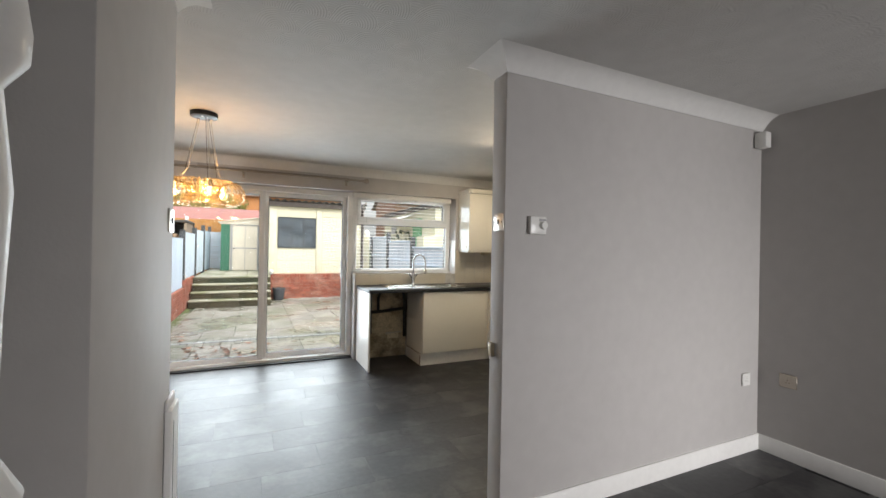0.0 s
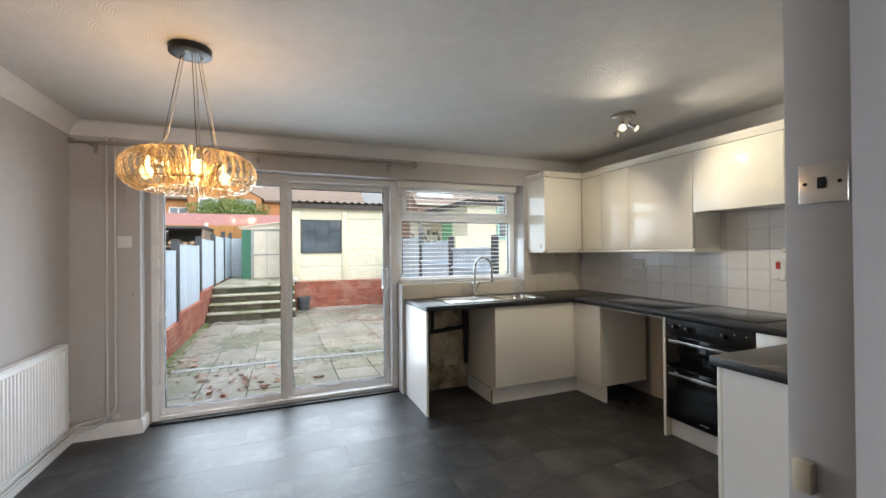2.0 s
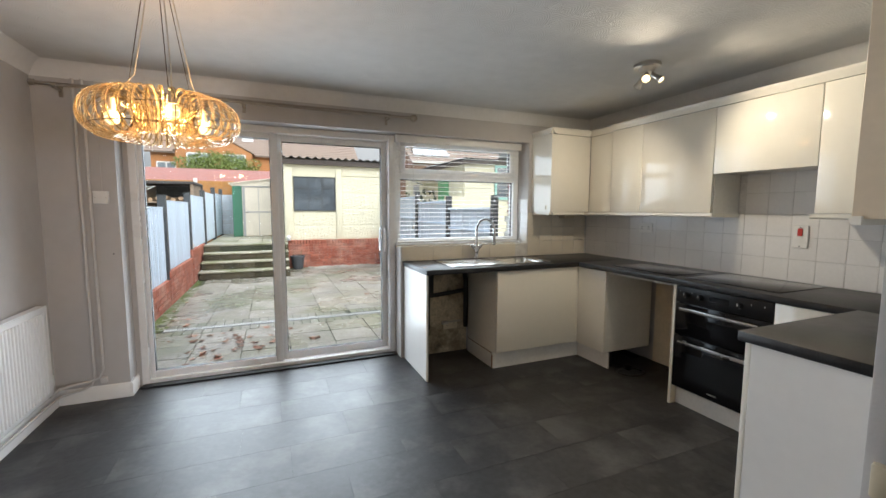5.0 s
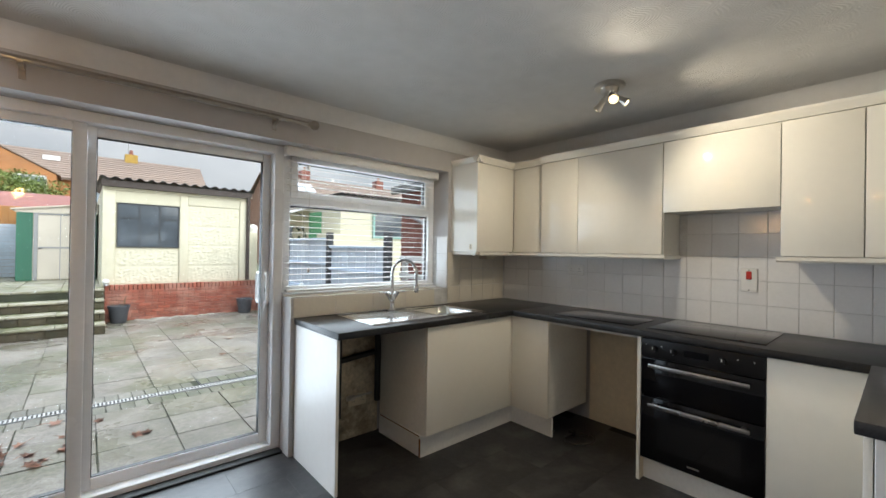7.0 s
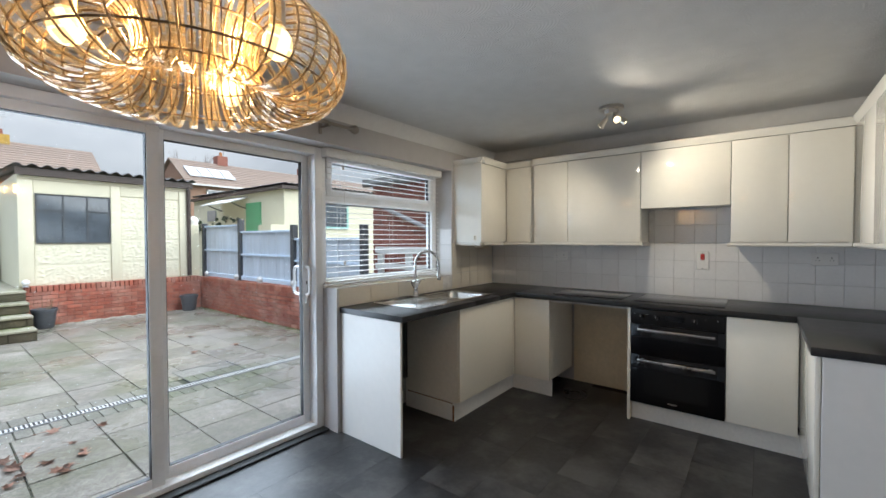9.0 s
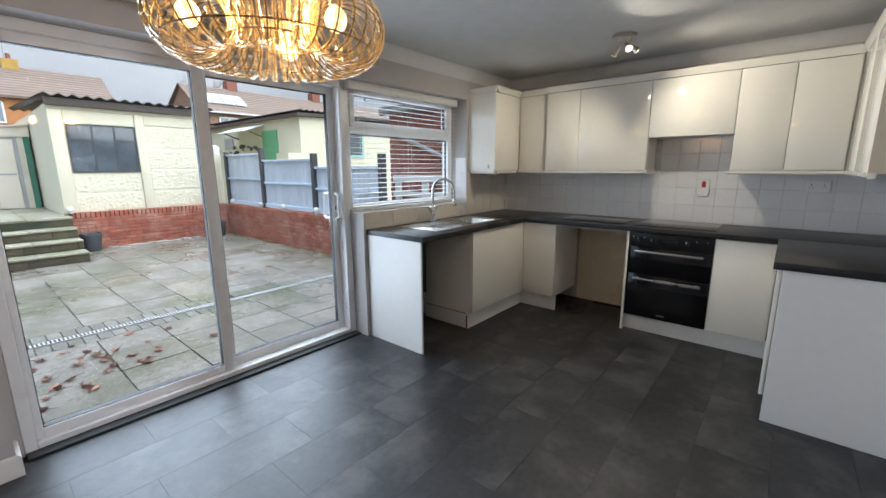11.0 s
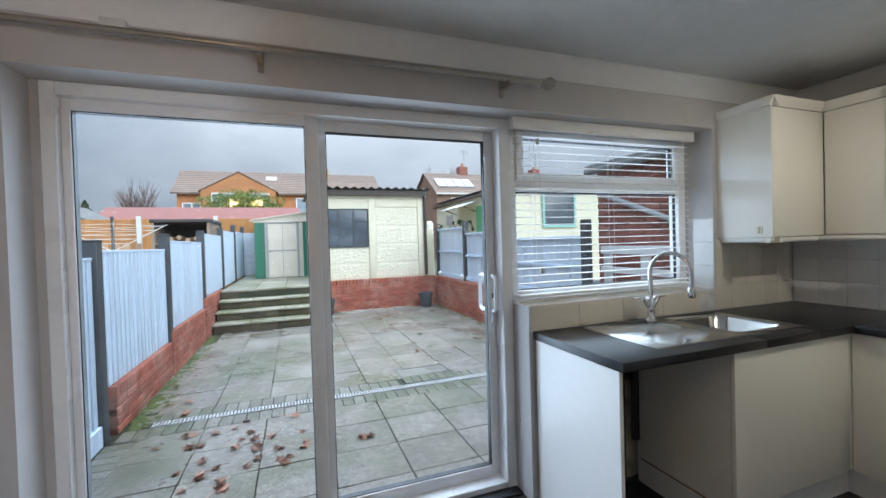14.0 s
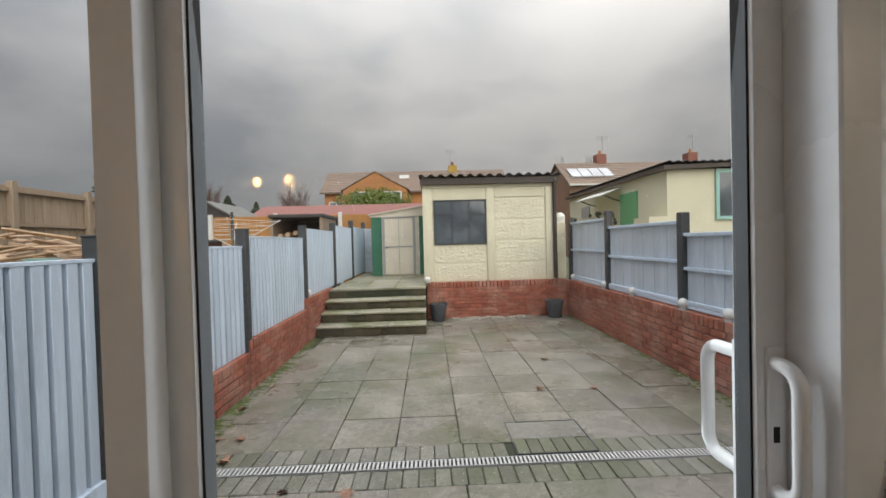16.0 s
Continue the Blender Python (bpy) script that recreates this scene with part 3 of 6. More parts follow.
def dhandle(y0, out, x):
    pts, z0, z1, rc = [(x, y0, 0.985)], 0.985, 1.185, 0.032
    for zc, s in ((z0, 1), (z1, -1)):
        arc = [(x - 0.002, y0 + out - math.copysign(rc, out) + math.copysign(rc, out) * math.sin(a), zc + s * (rc - rc * math.cos(a))) for a in [math.pi / 2 * k / 5 for k in range(6)]]
        pts += arc if s > 0 else arc[::-1]
    pts.append((x, y0, z1))
    return J(T(pts, 0.0115, 12), B(x - 0.014, x + 0.014, min(y0, y0 + out * 0.1), max(y0, y0 + out * 0.1), 0.93, 1.21, 0.004, 2))


part("handle", J(dhandle(5.207, -0.05, 1.022), C((1.022, 5.207, 0.955), (1.022, 5.195, 0.955), 0.008)), M_UPVC, sr, "white D-shaped pull handle")
part("lever", J(C((1.022, 5.204, 0.985), (1.022, 5.190, 0.985), 0.012), T([(1.022, 5.19, 0.985), (1.012, 5.182, 0.965), (1.004, 5.18, 0.925)], 0.006, 8)), M_UPVC, sr, "small white latch lever")
part("keyhole", B(1.017, 1.027, 5.2015, 5.2035, 1.06, 1.085), M_GASKET, sr)
part("outer_handle", dhandle(5.257, 0.085, 1.012), M_UPVC, sr, "white D-shaped outside handle")

# ---- kitchen window ----
win = thing("window_1", (1.79, 5.2, 1.03), "white plastic kitchen window with a top opening light", "window", kind="structure")
W0, W1, WZ0, WZ1 = 1.105, 2.47, 1.045, LINT
part("window_frame", J(B(W0, W0 + 0.06, 5.16, 5.24, WZ0, WZ1, 0.004), B(W1 - 0.06, W1, 5.16, 5.24, WZ0, WZ1, 0.004), B(W0 + 0.06, W1 - 0.06, 5.16, 5.24, WZ0, WZ0 + 0.045, 0.004), B(W0 + 0.06, W1 - 0.06, 5.16, 5.24, WZ1 - 0.045, WZ1, 0.004), B(W0 + 0.06, W1 - 0.06, 5.16, 5.24, 1.66, 1.715, 0.004)), M_UPVC, win)
sash("top_light", W0 + 0.06, W1 - 0.06, 1.715, WZ1 - 0.045, 5.15, 5.21, win, 0.045, 0.04, 0.05, 0.05)
part("gasket", J(B(W0 + 0.06, W0 + 0.066, 5.19, 5.21, 1.09, 1.66), B(W1 - 0.066, W1 - 0.06, 5.19, 5.21, 1.09, 1.66), B(W0 + 0.06, W1 - 0.06, 5.19, 5.21, 1.652, 1.66), B(W0 + 0.06, W1 - 0.06, 5.19, 5.21, 1.09, 1.097)), M_GASKET, win)
g = part("pane", B(W0 + 0.06, W1 - 0.06, 5.197, 5.203, 1.09, 1.66), M_GLASS, win, "clear glass pane")
g.visible_shadow = False
part("window_sill", B(W0, W1, 5.10, 5.16, 1.03, 1.05, 0.004), M_UPVC, win)

blind = thing("venetian_blind", (1.79, 5.12, 2.0), "lowered white venetian blind with open flat slats", "blind")
part("headrail", B(1.11, 2.43, 5.075, 5.135, 2.0, 2.046, 0.004, 2), M_BLIND, blind)
part("valance", J(B(1.10, 2.44, 5.06, 5.074, 1.985, 2.05, 0.004, 2), B(1.10, 1.112, 5.074, 5.13, 1.985, 2.05), B(2.428, 2.44, 5.074, 5.13, 1.985, 2.05)), M_BLIND, blind)
for k in range(4):
    part("valance_clip", B(1.28 + k * 0.31, 1.32 + k * 0.31, 5.056, 5.061, 1.986, 1.996, 0.002), M_CARC, blind)
for x in (1.24, 1.79, 2.31):
    part("ladder_cord", J(T([(x, 5.083, 1.08), (x, 5.083, 2.0)], 0.0012, 5), T([(x, 5.127, 1.08), (x, 5.127, 2.0)], 0.0012, 5)), M_WHITEP, blind)
for x, z in ((1.255, 1.93), (1.265, 1.215)):
    part("cord_toggle", J(T([(x, 5.07, z), (x, 5.07, 2.0)], 0.001, 5), spin([(0.003, 0.03), (0.009, 0.02), (0.010, 0.005), (0.004, -0.004)], (x, 5.07, z - 0.02), 10)), M_NICKEL, blind, "small dark cord weight")
part("bottom_rail", B(1.125, 2.415, 5.08, 5.13, 1.06, 1.076, 0.003, 2), M_BLIND, blind)
slat = mesh_of("slat", extrude([(-0.017, -0.001), (-0.008, 0.0006), (0, 0.0012), (0.008, 0.0006), (0.017, -0.001), (0.017, 0.0012), (0.008, 0.0028), (0, 0.0034), (-0.008, 0.0028), (-0.017, 0.0012)], "x", -0.645, 0.645), M_BLIND)
for k in range(22):
    piece("slat", slat, blind, (1.77, 5.105, 1.098 + k * 0.0408), (radians(3), 0, 0))

# ---- curtain rod ----
rod = thing("curtain_rod", (-0.07, 4.88, 2.165), "pewter-coloured curtain rod with ball ends above the garden door", "curtain rod")
part("rod", C((-1.32, 4.875, 2.162), (1.19, 4.875, 2.162), 0.0125), M_ROD, rod)
part("second_rod", C((-0.6, 4.89, 2.178), (1.0, 4.89, 2.178), 0.006), M_ROD, rod)
fin = part("finial", spin([(0.013, -0.045), (0.019, -0.040), (0.013, -0.032), (0.026, -0.019), (0.033, 0.0), (0.026, 0.021), (0.008, 0.033)], (0, 0, 0), 16), M_ROD, rod)
fin.data.transform(Matrix.Translation(WL[rod]))
fin.data.transform(pose(1.205 - WL[rod].x, 4.875 - WL[rod].y, 2.162 - WL[rod].z, 0, 90, 0))
part("end_cap", C((-1.345, 4.875, 2.162), (-1.318, 4.875, 2.162), 0.02), M_ROD, rod)
for x in (-1.22, -0.13, 0.98):
    part("bracket", J(B(x - 0.012, x + 0.012, 4.955, 4.964, 2.10, 2.185, 0.002), B(x - 0.008, x + 0.008, 4.87, 4.956, 2.138, 2.148), C((x - 0.011, 4.875, 2.155), (x + 0.011, 4.875, 2.155), 0.018)), M_ROD, rod)
part("pulley_box", B(-0.64, -0.56, 4.87, 4.93, 2.165, 2.205, 0.006, 2), M_PIPE, rod)

# ---- kitchen units ----
YF, XF = 4.37, 2.63  # unit fronts
ZT0, ZT1 = 0.862, 0.902


sinkbase = thing("base_cabinet", (2.2, 4.66, 0), "gloss white sink base cabinet with a plain door", "cabinet", "kitchen base units")
part("body", J(B(1.775, 1.793, YF + 0.022, YB - 0.04, 0.14, ZT0), B(1.793, 2.67, YF + 0.03, YB - 0.04, 0.14, 0.158)), M_CARC, sinkbase)
part("door", B(1.776, 2.612, YF, YF + 0.02, 0.15, ZT0 - 0.006, 0.0025, 2), M_DOORG, sinkbase)
part("plinth", J(B(1.765, 2.69, YF + 0.045, YF + 0.061, 0, 0.140), B(1.765, 1.781, YF + 0.061, YB - 0.05, 0, 0.138)), M_PLINTH, sinkbase, "white plinth, chipped at its corner")
part("chipped_edge", J(B(1.762, 1.7648, YF + 0.047, YF + 0.062, 0.0, 0.12), B(1.763, 1.7648, YF + 0.063, YB - 0.07, 0.131, 0.1375)), mat("bare_chipboard", (0.20, 0.10, 0.045), 0.9, var=0.4, scale=20), sinkbase, "bare brown chipboard edge")
corner = thing("base_cabinet", (2.9, 4.2, 0), "gloss white corner base cabinet beside an empty space", "cabinet", "kitchen base units")
part("body", J(B(XF + 0.022, XR - 0.06, 4.035, 4.053, 0.15, ZT0), B(XF + 0.03, XR - 0.06, 4.053, 4.5, 0.14, 0.158)), M_CARC, corner)
part("door", B(XF, XF + 0.02, 4.035, YF - 0.004, 0.15, ZT0 - 0.006, 0.0025, 2), M_DOORG, corner)
part("corner_post", B(2.614, 2.652, YF + 0.001, YF + 0.04, 0.15, ZT0 - 0.006, 0.003), M_DOORG, corner)
part("plinth", B(XF + 0.06, XF + 0.076, 4.035, YF + 0.045, 0, 0.140), M_PLINTH, corner)
part("leg", J(C((2.78, 4.10, 0.02), (2.78, 4.10, 0.15), 0.016, seg=10), C((2.78, 4.10, 0), (2.78, 4.10, 0.02), 0.028, seg=12)), M_BLACKP, corner, "black plastic adjustable leg")
endp = thing("worktop_support", (1.144, 4.6, 0), "gloss white board support at the end of the worktop", "support")
part("panel", B(1.135, 1.153, YF + 0.0, YB - 0.012, 0.0, ZT0, 0.002), M_DOORM, endp)
part("batten", B(1.154, 1.172, YF + 0.01, YF + 0.03, 0.42, ZT0 - 0.002, 0.002), M_BLACKP, endp, "black batten behind the panel")
ovenh = thing("oven_housing", (2.93, 3.07, 0), "white oven housing under the hob", "cabinet", "kitchen base units")
part("side_panel", B(XF - 0.004, XR - 0.05, 3.376, 3.394, 0.0, ZT0), M_CREAM, ovenh)
part("side_edge", B(XF - 0.008, XF - 0.0045, 3.375, 3.395, 0.0, ZT0), M_DOORG, ovenh)
part("plinth", B(XF + 0.05, XF + 0.066, 2.347, 3.376, 0, 0.136), M_PLINTH, ovenh)
part("rail", B(XF + 0.03, XF + 0.05, 3.396, 4.033, ZT0 - 0.022, ZT0 - 0.001), M_PLINTH, ovenh)
oven = thing("oven", (2.9, 3.07, 0.14), "black built-under double oven with two steel bar handles", "oven")
part("body", B(XF + 0.025, 3.15, 2.785, 3.368, 0.142, 0.852), M_BLACKP, oven)
part("control_panel", B(XF - 0.004, XF + 0.024, 2.776, 3.374, 0.745, 0.855, 0.003, 2), M_BLACKP, oven)
od1 = part("top_door", B(XF - 0.004, XF + 0.024, 2.776, 3.374, 0.515, 0.740, 0.003, 2), M_BLACKG, oven, "black glass top oven door")
od2 = part("main_door", B(XF - 0.004, XF + 0.024, 2.776, 3.374, 0.142, 0.510, 0.003, 2), M_BLACKG, oven, "black glass main oven door")
for d, z in ((od1, 0.705), (od2, 0.475)):
    part("handle", J(B(XF - 0.046, XF - 0.034, 2.83, 3.32, z - 0.011, z + 0.011, 0.003, 2), B(XF - 0.036, XF - 0.004, 2.85, 2.87, z - 0.008, z + 0.008), B(XF - 0.036, XF - 0.004, 3.28, 3.30, z - 0.008, z + 0.008)), M_STEEL, d, "brushed steel bar handle")
part("door_window", B(XF - 0.0062, XF - 0.0045, 2.87, 3.28, 0.22, 0.40, 0.0), mat("smoked_oven_window", (0.007, 0.008, 0.009), 0.06, bump=0), od2)
part("badge", B(XF - 0.0062, XF - 0.0045, 3.06, 3.12, 0.175, 0.183), M_NICKEL, od2)
for y in (3.30, 3.20, 2.955):
    k = part("knob", C((XF - 0.004, y, 0.80), (XF - 0.03, y, 0.80), 0.019, 0.016, 20), M_BLACKP, oven)
    part("pointer", B(XF - 0.032, XF - 0.0295, y - 0.0015, y + 0.0015, 0.80, 0.816), M_WHITEP, k)
part("display", B(XF - 0.006, XF - 0.0045, 3.02, 3.14, 0.785, 0.822), M_BLACKG, oven, "dark clock display")
for y in (3.345, 3.26, 2.89, 2.82):
    part("indicator", C((XF - 0.004, y, 0.82), (XF - 0.0065, y, 0.82), 0.003, seg=8), M_WHITEP, oven)
nextu = thing("base_cabinet", (2.9, 2.59, 0), "gloss white narrow base cabinet beside the oven", "cabinet", "kitchen base units")
part("body", B(XF + 0.022, XR - 0.01, 2.402, 2.772, 0.14, ZT0), M_CARC, nextu)
part("door", B(XF, XF + 0.02, 2.401, 2.772, 0.142, ZT0 - 0.006, 0.0025, 2), M_DOORG, nextu)
pen = thing("peninsula_cabinet", (2.2, 2.1, 0), "white peninsula base cabinet with a plain end panel", "cabinet", "kitchen base units")
part("end_panel", B(1.735, 1.755, 1.802, 2.374, 0.0, ZT0, 0.002), M_DOORM, pen)
part("body", B(1.757, 2.69, 1.802, 2.375, 0.14, ZT0), M_CARC, pen)
part("door", B(1.738, 2.60, 2.377, 2.397, 0.15, ZT0 - 0.006, 0.0025, 2), M_DOORG, pen)
part("plinth", B(1.757, 2.69, 2.33, 2.346, 0, 0.138), M_PLINTH, pen)
top = thing("worktop", (2.5, 4.0, ZT0), "dark charcoal laminate worktop running round the kitchen", "worktop")
part("sink_run", J(B(1.13, 1.955, 4.345, YB - 0.001, ZT0, ZT1, 0.004, 2), B(2.335, XR - 0.001, 4.345, YB - 0.001, ZT0, ZT1, 0.004, 2), B(1.955, 2.335, 4.345, 4.475, ZT0, ZT1, 0.004, 2), B(1.955, 2.335, 4.855, YB - 0.001, ZT0, ZT1, 0.004, 2)), M_TOP, top)
part("hob_run", B(2.605, XR - 0.001, 1.801, 4.344, ZT0, ZT1, 0.004, 2), M_TOP, top)
part("peninsula_top", B(1.715, 2.604, 1.801, 2.415, ZT0, ZT1, 0.004, 2), M_TOP, top)
hob = thing("hob", (2.93, 3.08, ZT1), "black glass ceramic hob", "hob")
part("glass", B(2.70, 3.17, 2.79, 3.37, ZT1, ZT1 + 0.006, 0.002, 2), M_BLACKG, hob)
part("trim", B(2.694, 2.6995, 2.784, 3.376, ZT1, ZT1 + 0.004), M_BLACKP, hob)
solo("worktop_saver", B(2.70, 3.03, 3.46, 4.03, ZT1, ZT1 + 0.006, 0.002, 2), M_BLACKG, "black glass worktop saver", "board", base=(2.86, 3.75, ZT1))

sink = thing("sink", (1.9, 4.67, ZT1), "stainless steel sink with a ribbed drainer", "sink")
part("rim", J(B(1.395, 1.965, 4.425, 4.905, ZT1, ZT1 + 0.005, 0.002, 2), B(2.325, 2.385, 4.425, 4.905, ZT1, ZT1 + 0.005, 0.002, 2), B(1.965, 2.325, 4.425, 4.485, ZT1, ZT1 + 0.005, 0.002, 2), B(1.965, 2.325, 4.845, 4.905, ZT1, ZT1 + 0.005, 0.002, 2), B(1.398, 2.382, 4.428, 4.432, ZT1 + 0.005, ZT1 + 0.009, 0.001), B(1.398, 2.382, 4.898, 4.902, ZT1 + 0.005, ZT1 + 0.009, 0.001)), M_SINK, sink)
bowl = bmesh.new()
rings = []
for inset, z in ((0.0, 0.004), (0.012, -0.01), (0.03, -0.12), (0.055, -0.15), (0.15, -0.155)):
    ring = []
    hx, hy, rc = 0.19 - inset, 0.19 - inset, max(0.02, 0.08 - inset * 0.3)
    for q in range(4):
        for s in range(5):
            a = math.pi / 2 * (q + s / 4)
            cx = (hx - rc) * (1 if q in (0, 3) else -1)
            cy = (hy - rc) * (1 if q in (0, 1) else -1)
            ring.append(bowl.verts.new((2.145 + cx + rc * math.cos(a), 4.665 + cy + rc * math.sin(a), ZT1 + z)))
    rings.append(ring)
for p, q in zip(rings, rings[1:]):
    for k in range(20):
        bowl.faces.new((p[k], p[(k + 1) % 20], q[(k + 1) % 20], q[k]))
bowl.faces.new(rings[-1])
part("bowl", bowl, M_SINK, sink)
part("waste", C((2.145, 4.665, ZT1 - 0.156), (2.145, 4.665, ZT1 - 0.15), 0.035, seg=20), M_CHROME, sink)
for k in range(10):
    x = 1.45 + k * 0.040
    part("drainer_rib", T([(x, 4.84, ZT1 + 0.0005), (x + 0.015, 4.80, ZT1 + 0.0025), (x + 0.10, 4.53, ZT1 + 0.0025), (x + 0.115, 4.49, ZT1 + 0.0005)], 0.0045, 8), M_SINK, sink)
tap = thing("mixer_tap", (1.825, 4.86, ZT1 + 0.005), "chrome mixer tap with a tall swan-neck spout", "tap")
tx, ty, tz = 1.825, 4.86, ZT1 + 0.005
part("body", J(spin([(0.028, 0), (0.03, 0.008), (0.022, 0.018), (0.019, 0.06), (0.024, 0.10), (0.015, 0.125), (0.012, 0.14)], (tx, ty, tz)), C((tx, ty, tz + 0.07), (tx - 0.04, ty, tz + 0.125), 0.014, 0.016), C((tx, ty, tz + 0.07), (tx + 0.04, ty, tz + 0.125), 0.014, 0.016)), M_CHROME, tap)
for s in (-1, 1):
    part("lever", J(C((tx + s * 0.04, ty, tz + 0.122), (tx + s * 0.046, ty, tz + 0.135), 0.018), B(min(tx + s * 0.04, tx + s * 0.115), max(tx + s * 0.04, tx + s * 0.115), ty - 0.006, ty + 0.006, tz + 0.133, tz + 0.142, 0.003, 2)), M_CHROME, tap)
arc = [(tx, ty, tz + 0.12), (tx, ty, tz + 0.275)]
for k in range(1, 13):
    a = math.pi * k / 12
    u = 0.10 * (1 - math.cos(a))
    arc.append((tx + u * 0.45, ty - u * 0.89, tz + 0.275 + 0.105 * math.sin(a)))
ex, ey = arc[-1][0], arc[-1][1]
arc.append((ex, ey, tz + 0.20))
part("spout", T(arc, 0.0115, 12), M_CHROME, tap)
part("nozzle", spin([(0.016, 0), (0.018, 0.01), (0.018, 0.045), (0.013, 0.055)], (ex, ey, tz + 0.145)), M_CHROME, tap)

# ---- under-sink space ----
setting("bare_wall_patch", B(1.155, 1.774, YB - 0.006, YB - 0.001, 0.0, ZT0), M_MOULD, "bare plaster patch with black mould under the worktop")
wp = thing("waste_pipes", (1.6, 4.93, 0.3), "black plastic waste pipes on the bare wall", "pipe")
part("pipe", T([(1.16, 4.93, 0.56), (1.45, 4.93, 0.575), (1.72, 4.93, 0.60), (1.765, 4.93, 0.60)], 0.02, 10), M_BLACKPIPE, wp)
part("standpipe", T([(1.735, 4.90, 0.25), (1.735, 4.90, 0.70), (1.72, 4.91, 0.80), (1.70, 4.92, 0.85)], 0.022, 10), M_BLACKPIPE, wp)
part("upright", T([(1.40, 4.935, 0.58), (1.40, 4.935, 0.74), (1.44, 4.94, 0.84)], 0.017, 10), M_BLACKPIPE, wp)
valve = thing("water_valve", (1.58, 4.93, 0.26), "brass stop valve on a copper stub", "valve")
part("stub", T([(1.52, 4.958, 0.30), (1.52, 4.93, 0.30), (1.60, 4.92, 0.305), (1.70, 4.92, 0.31)], 0.008, 8), M_NICKEL, valve)
part("valve_body", J(C((1.50, 4.925, 0.30), (1.56, 4.925, 0.30), 0.016), C((1.53, 4.925, 0.30), (1.53, 4.90, 0.30), 0.012)), M_NICKEL, valve)


def socket(name, c, axis, w, h, label, m=M_WHITEP, double=True, switch=False):
    """A wall plate facing -y (axis 'y') or -x (axis 'x')."""
    t = thing(name, c, label, "socket" if not switch else "switch")

    def q(u0, u1, d0, d1, z0, z1, bev=0.0):
        if axis == "y":
            return B(c[0] + u0, c[0] + u1, c[1] - d1, c[1] - d0, c[2] + z0, c[2] + z1, bev)
        return B(c[0] - d1, c[0] - d0, c[1] - u1, c[1] - u0, c[2] + z0, c[2] + z1, bev)
    part("plate", q(-w / 2, w / 2, 0.0, 0.010, -h / 2, h / 2, 0.003), m, t)
    if not switch:
        for s in ((-0.25, 0.25) if double else (0,)):
            part("pin_holes", J(q(s * w - 0.003, s * w + 0.003, 0.010, 0.0112, 0.006, 0.014), q(s * w - 0.012, s * w - 0.006, 0.010, 0.0112, -0.012, -0.008), q(s * w + 0.006, s * w + 0.012, 0.010, 0.0112, -0.012, -0.008)), M_GASKET, t)
            part("rocker", q(s * w * 0.4 - 0.005, s * w * 0.4 + 0.005, 0.010, 0.014, 0.008, 0.026, 0.001), m, t)
    return t, q


socket("double_socket", (1.60, YB - 0.007, 0.27), "y", 0.146, 0.086, "grubby white double socket low on the bare wall", M_IVORY)
lead = thing("oven_lead", (3.0, 3.95, 0.0), "black flex and plug lying on the floor", "cable")
part("flex", T([(2.78 + 0.12 * math.cos(a * 0.5), 3.86 + 0.10 * math.sin(a * 0.5), 0.014 + 0.002 * a) for a in range(0, 13)], 0.007, 8), M_BLACKPIPE, lead)
part("plug", B(2.82, 2.87, 3.93, 3.98, 0.0, 0.04, 0.008, 2), M_BLACKP, lead)
setting("cream_void_wall", B(XR - 0.006, XR - 0.001, 3.396, 4.033, 0.0, ZT0), M_CREAM, "cream stained wall behind the empty appliance space")

# ---- wall cabinets ----
CX, CZ0, CZ1 = 2.925, 1.355, 2.095


def wall_cab(label, body, fronts, base):
    t = thing("wall_cabinet", base, label, "cabinet", "kitchen wall cabinets")
    part("body", body, M_CARC, t)
    for f in fronts:
        part("door", f, M_DOORG, t)
    return t


wc = wall_cab("gloss white corner wall cabinet beside the window", B(2.517, CX - 0.01, 4.668, YB - 0.001, CZ0, CZ1), [B(2.5155, 2.968, 4.644, 4.663, CZ0 + 0.004, CZ1 - 0.006, 0.002, 2)], (2.7, 4.8, CZ0))
part("side_panel", B(2.505, 2.516, 4.646, YB - 0.001, CZ0, CZ1, 0.001), M_DOORG, wc)
part("small_label", J(B(2.5015, 2.5045, 4.70, 4.73, CZ0 + 0.02, CZ0 + 0.065)), M_IVORY, wc, "small cream sticker with dark dots")
part("label_dots", J(B(2.5003, 2.5013, 4.711, 4.719, CZ0 + 0.028, CZ0 + 0.034), B(2.5003, 2.5013, 4.711, 4.719, CZ0 + 0.04, CZ0 + 0.046), B(2.5003, 2.5013, 4.711, 4.719, CZ0 + 0.052, CZ0 + 0.058)), M_GASKET, wc)
DX = CX
wall_cab("gloss white wall cabinet, pair of plain doors", J(B(DX + 0.028, XR - 0.001, 3.376, 4.312, CZ0, CZ1), B(2.99, XR - 0.001, 4.312, 4.66, CZ0, CZ1)), [B(2.972, 2.988, 4.318, 4.641, CZ0 + 0.004, CZ1 - 0.006, 0.002, 2), B(DX, DX + 0.02, 3.990, 4.316, CZ0 + 0.004, CZ1 - 0.006, 0.002, 2), B(DX, DX + 0.02, 3.378, 3.985, CZ0 + 0.004, CZ1 - 0.006, 0.002, 2)], (3.08, 4.0, CZ0))
wall_cab("gloss white short wall cabinet above the hob", B(DX + 0.028, XR - 0.001, 2.774, 3.374, 1.635, CZ1), [B(DX, DX + 0.02, 2.775, 3.373, 1.63, CZ1 - 0.006, 0.002, 2)], (3.08, 3.07, 1.63))
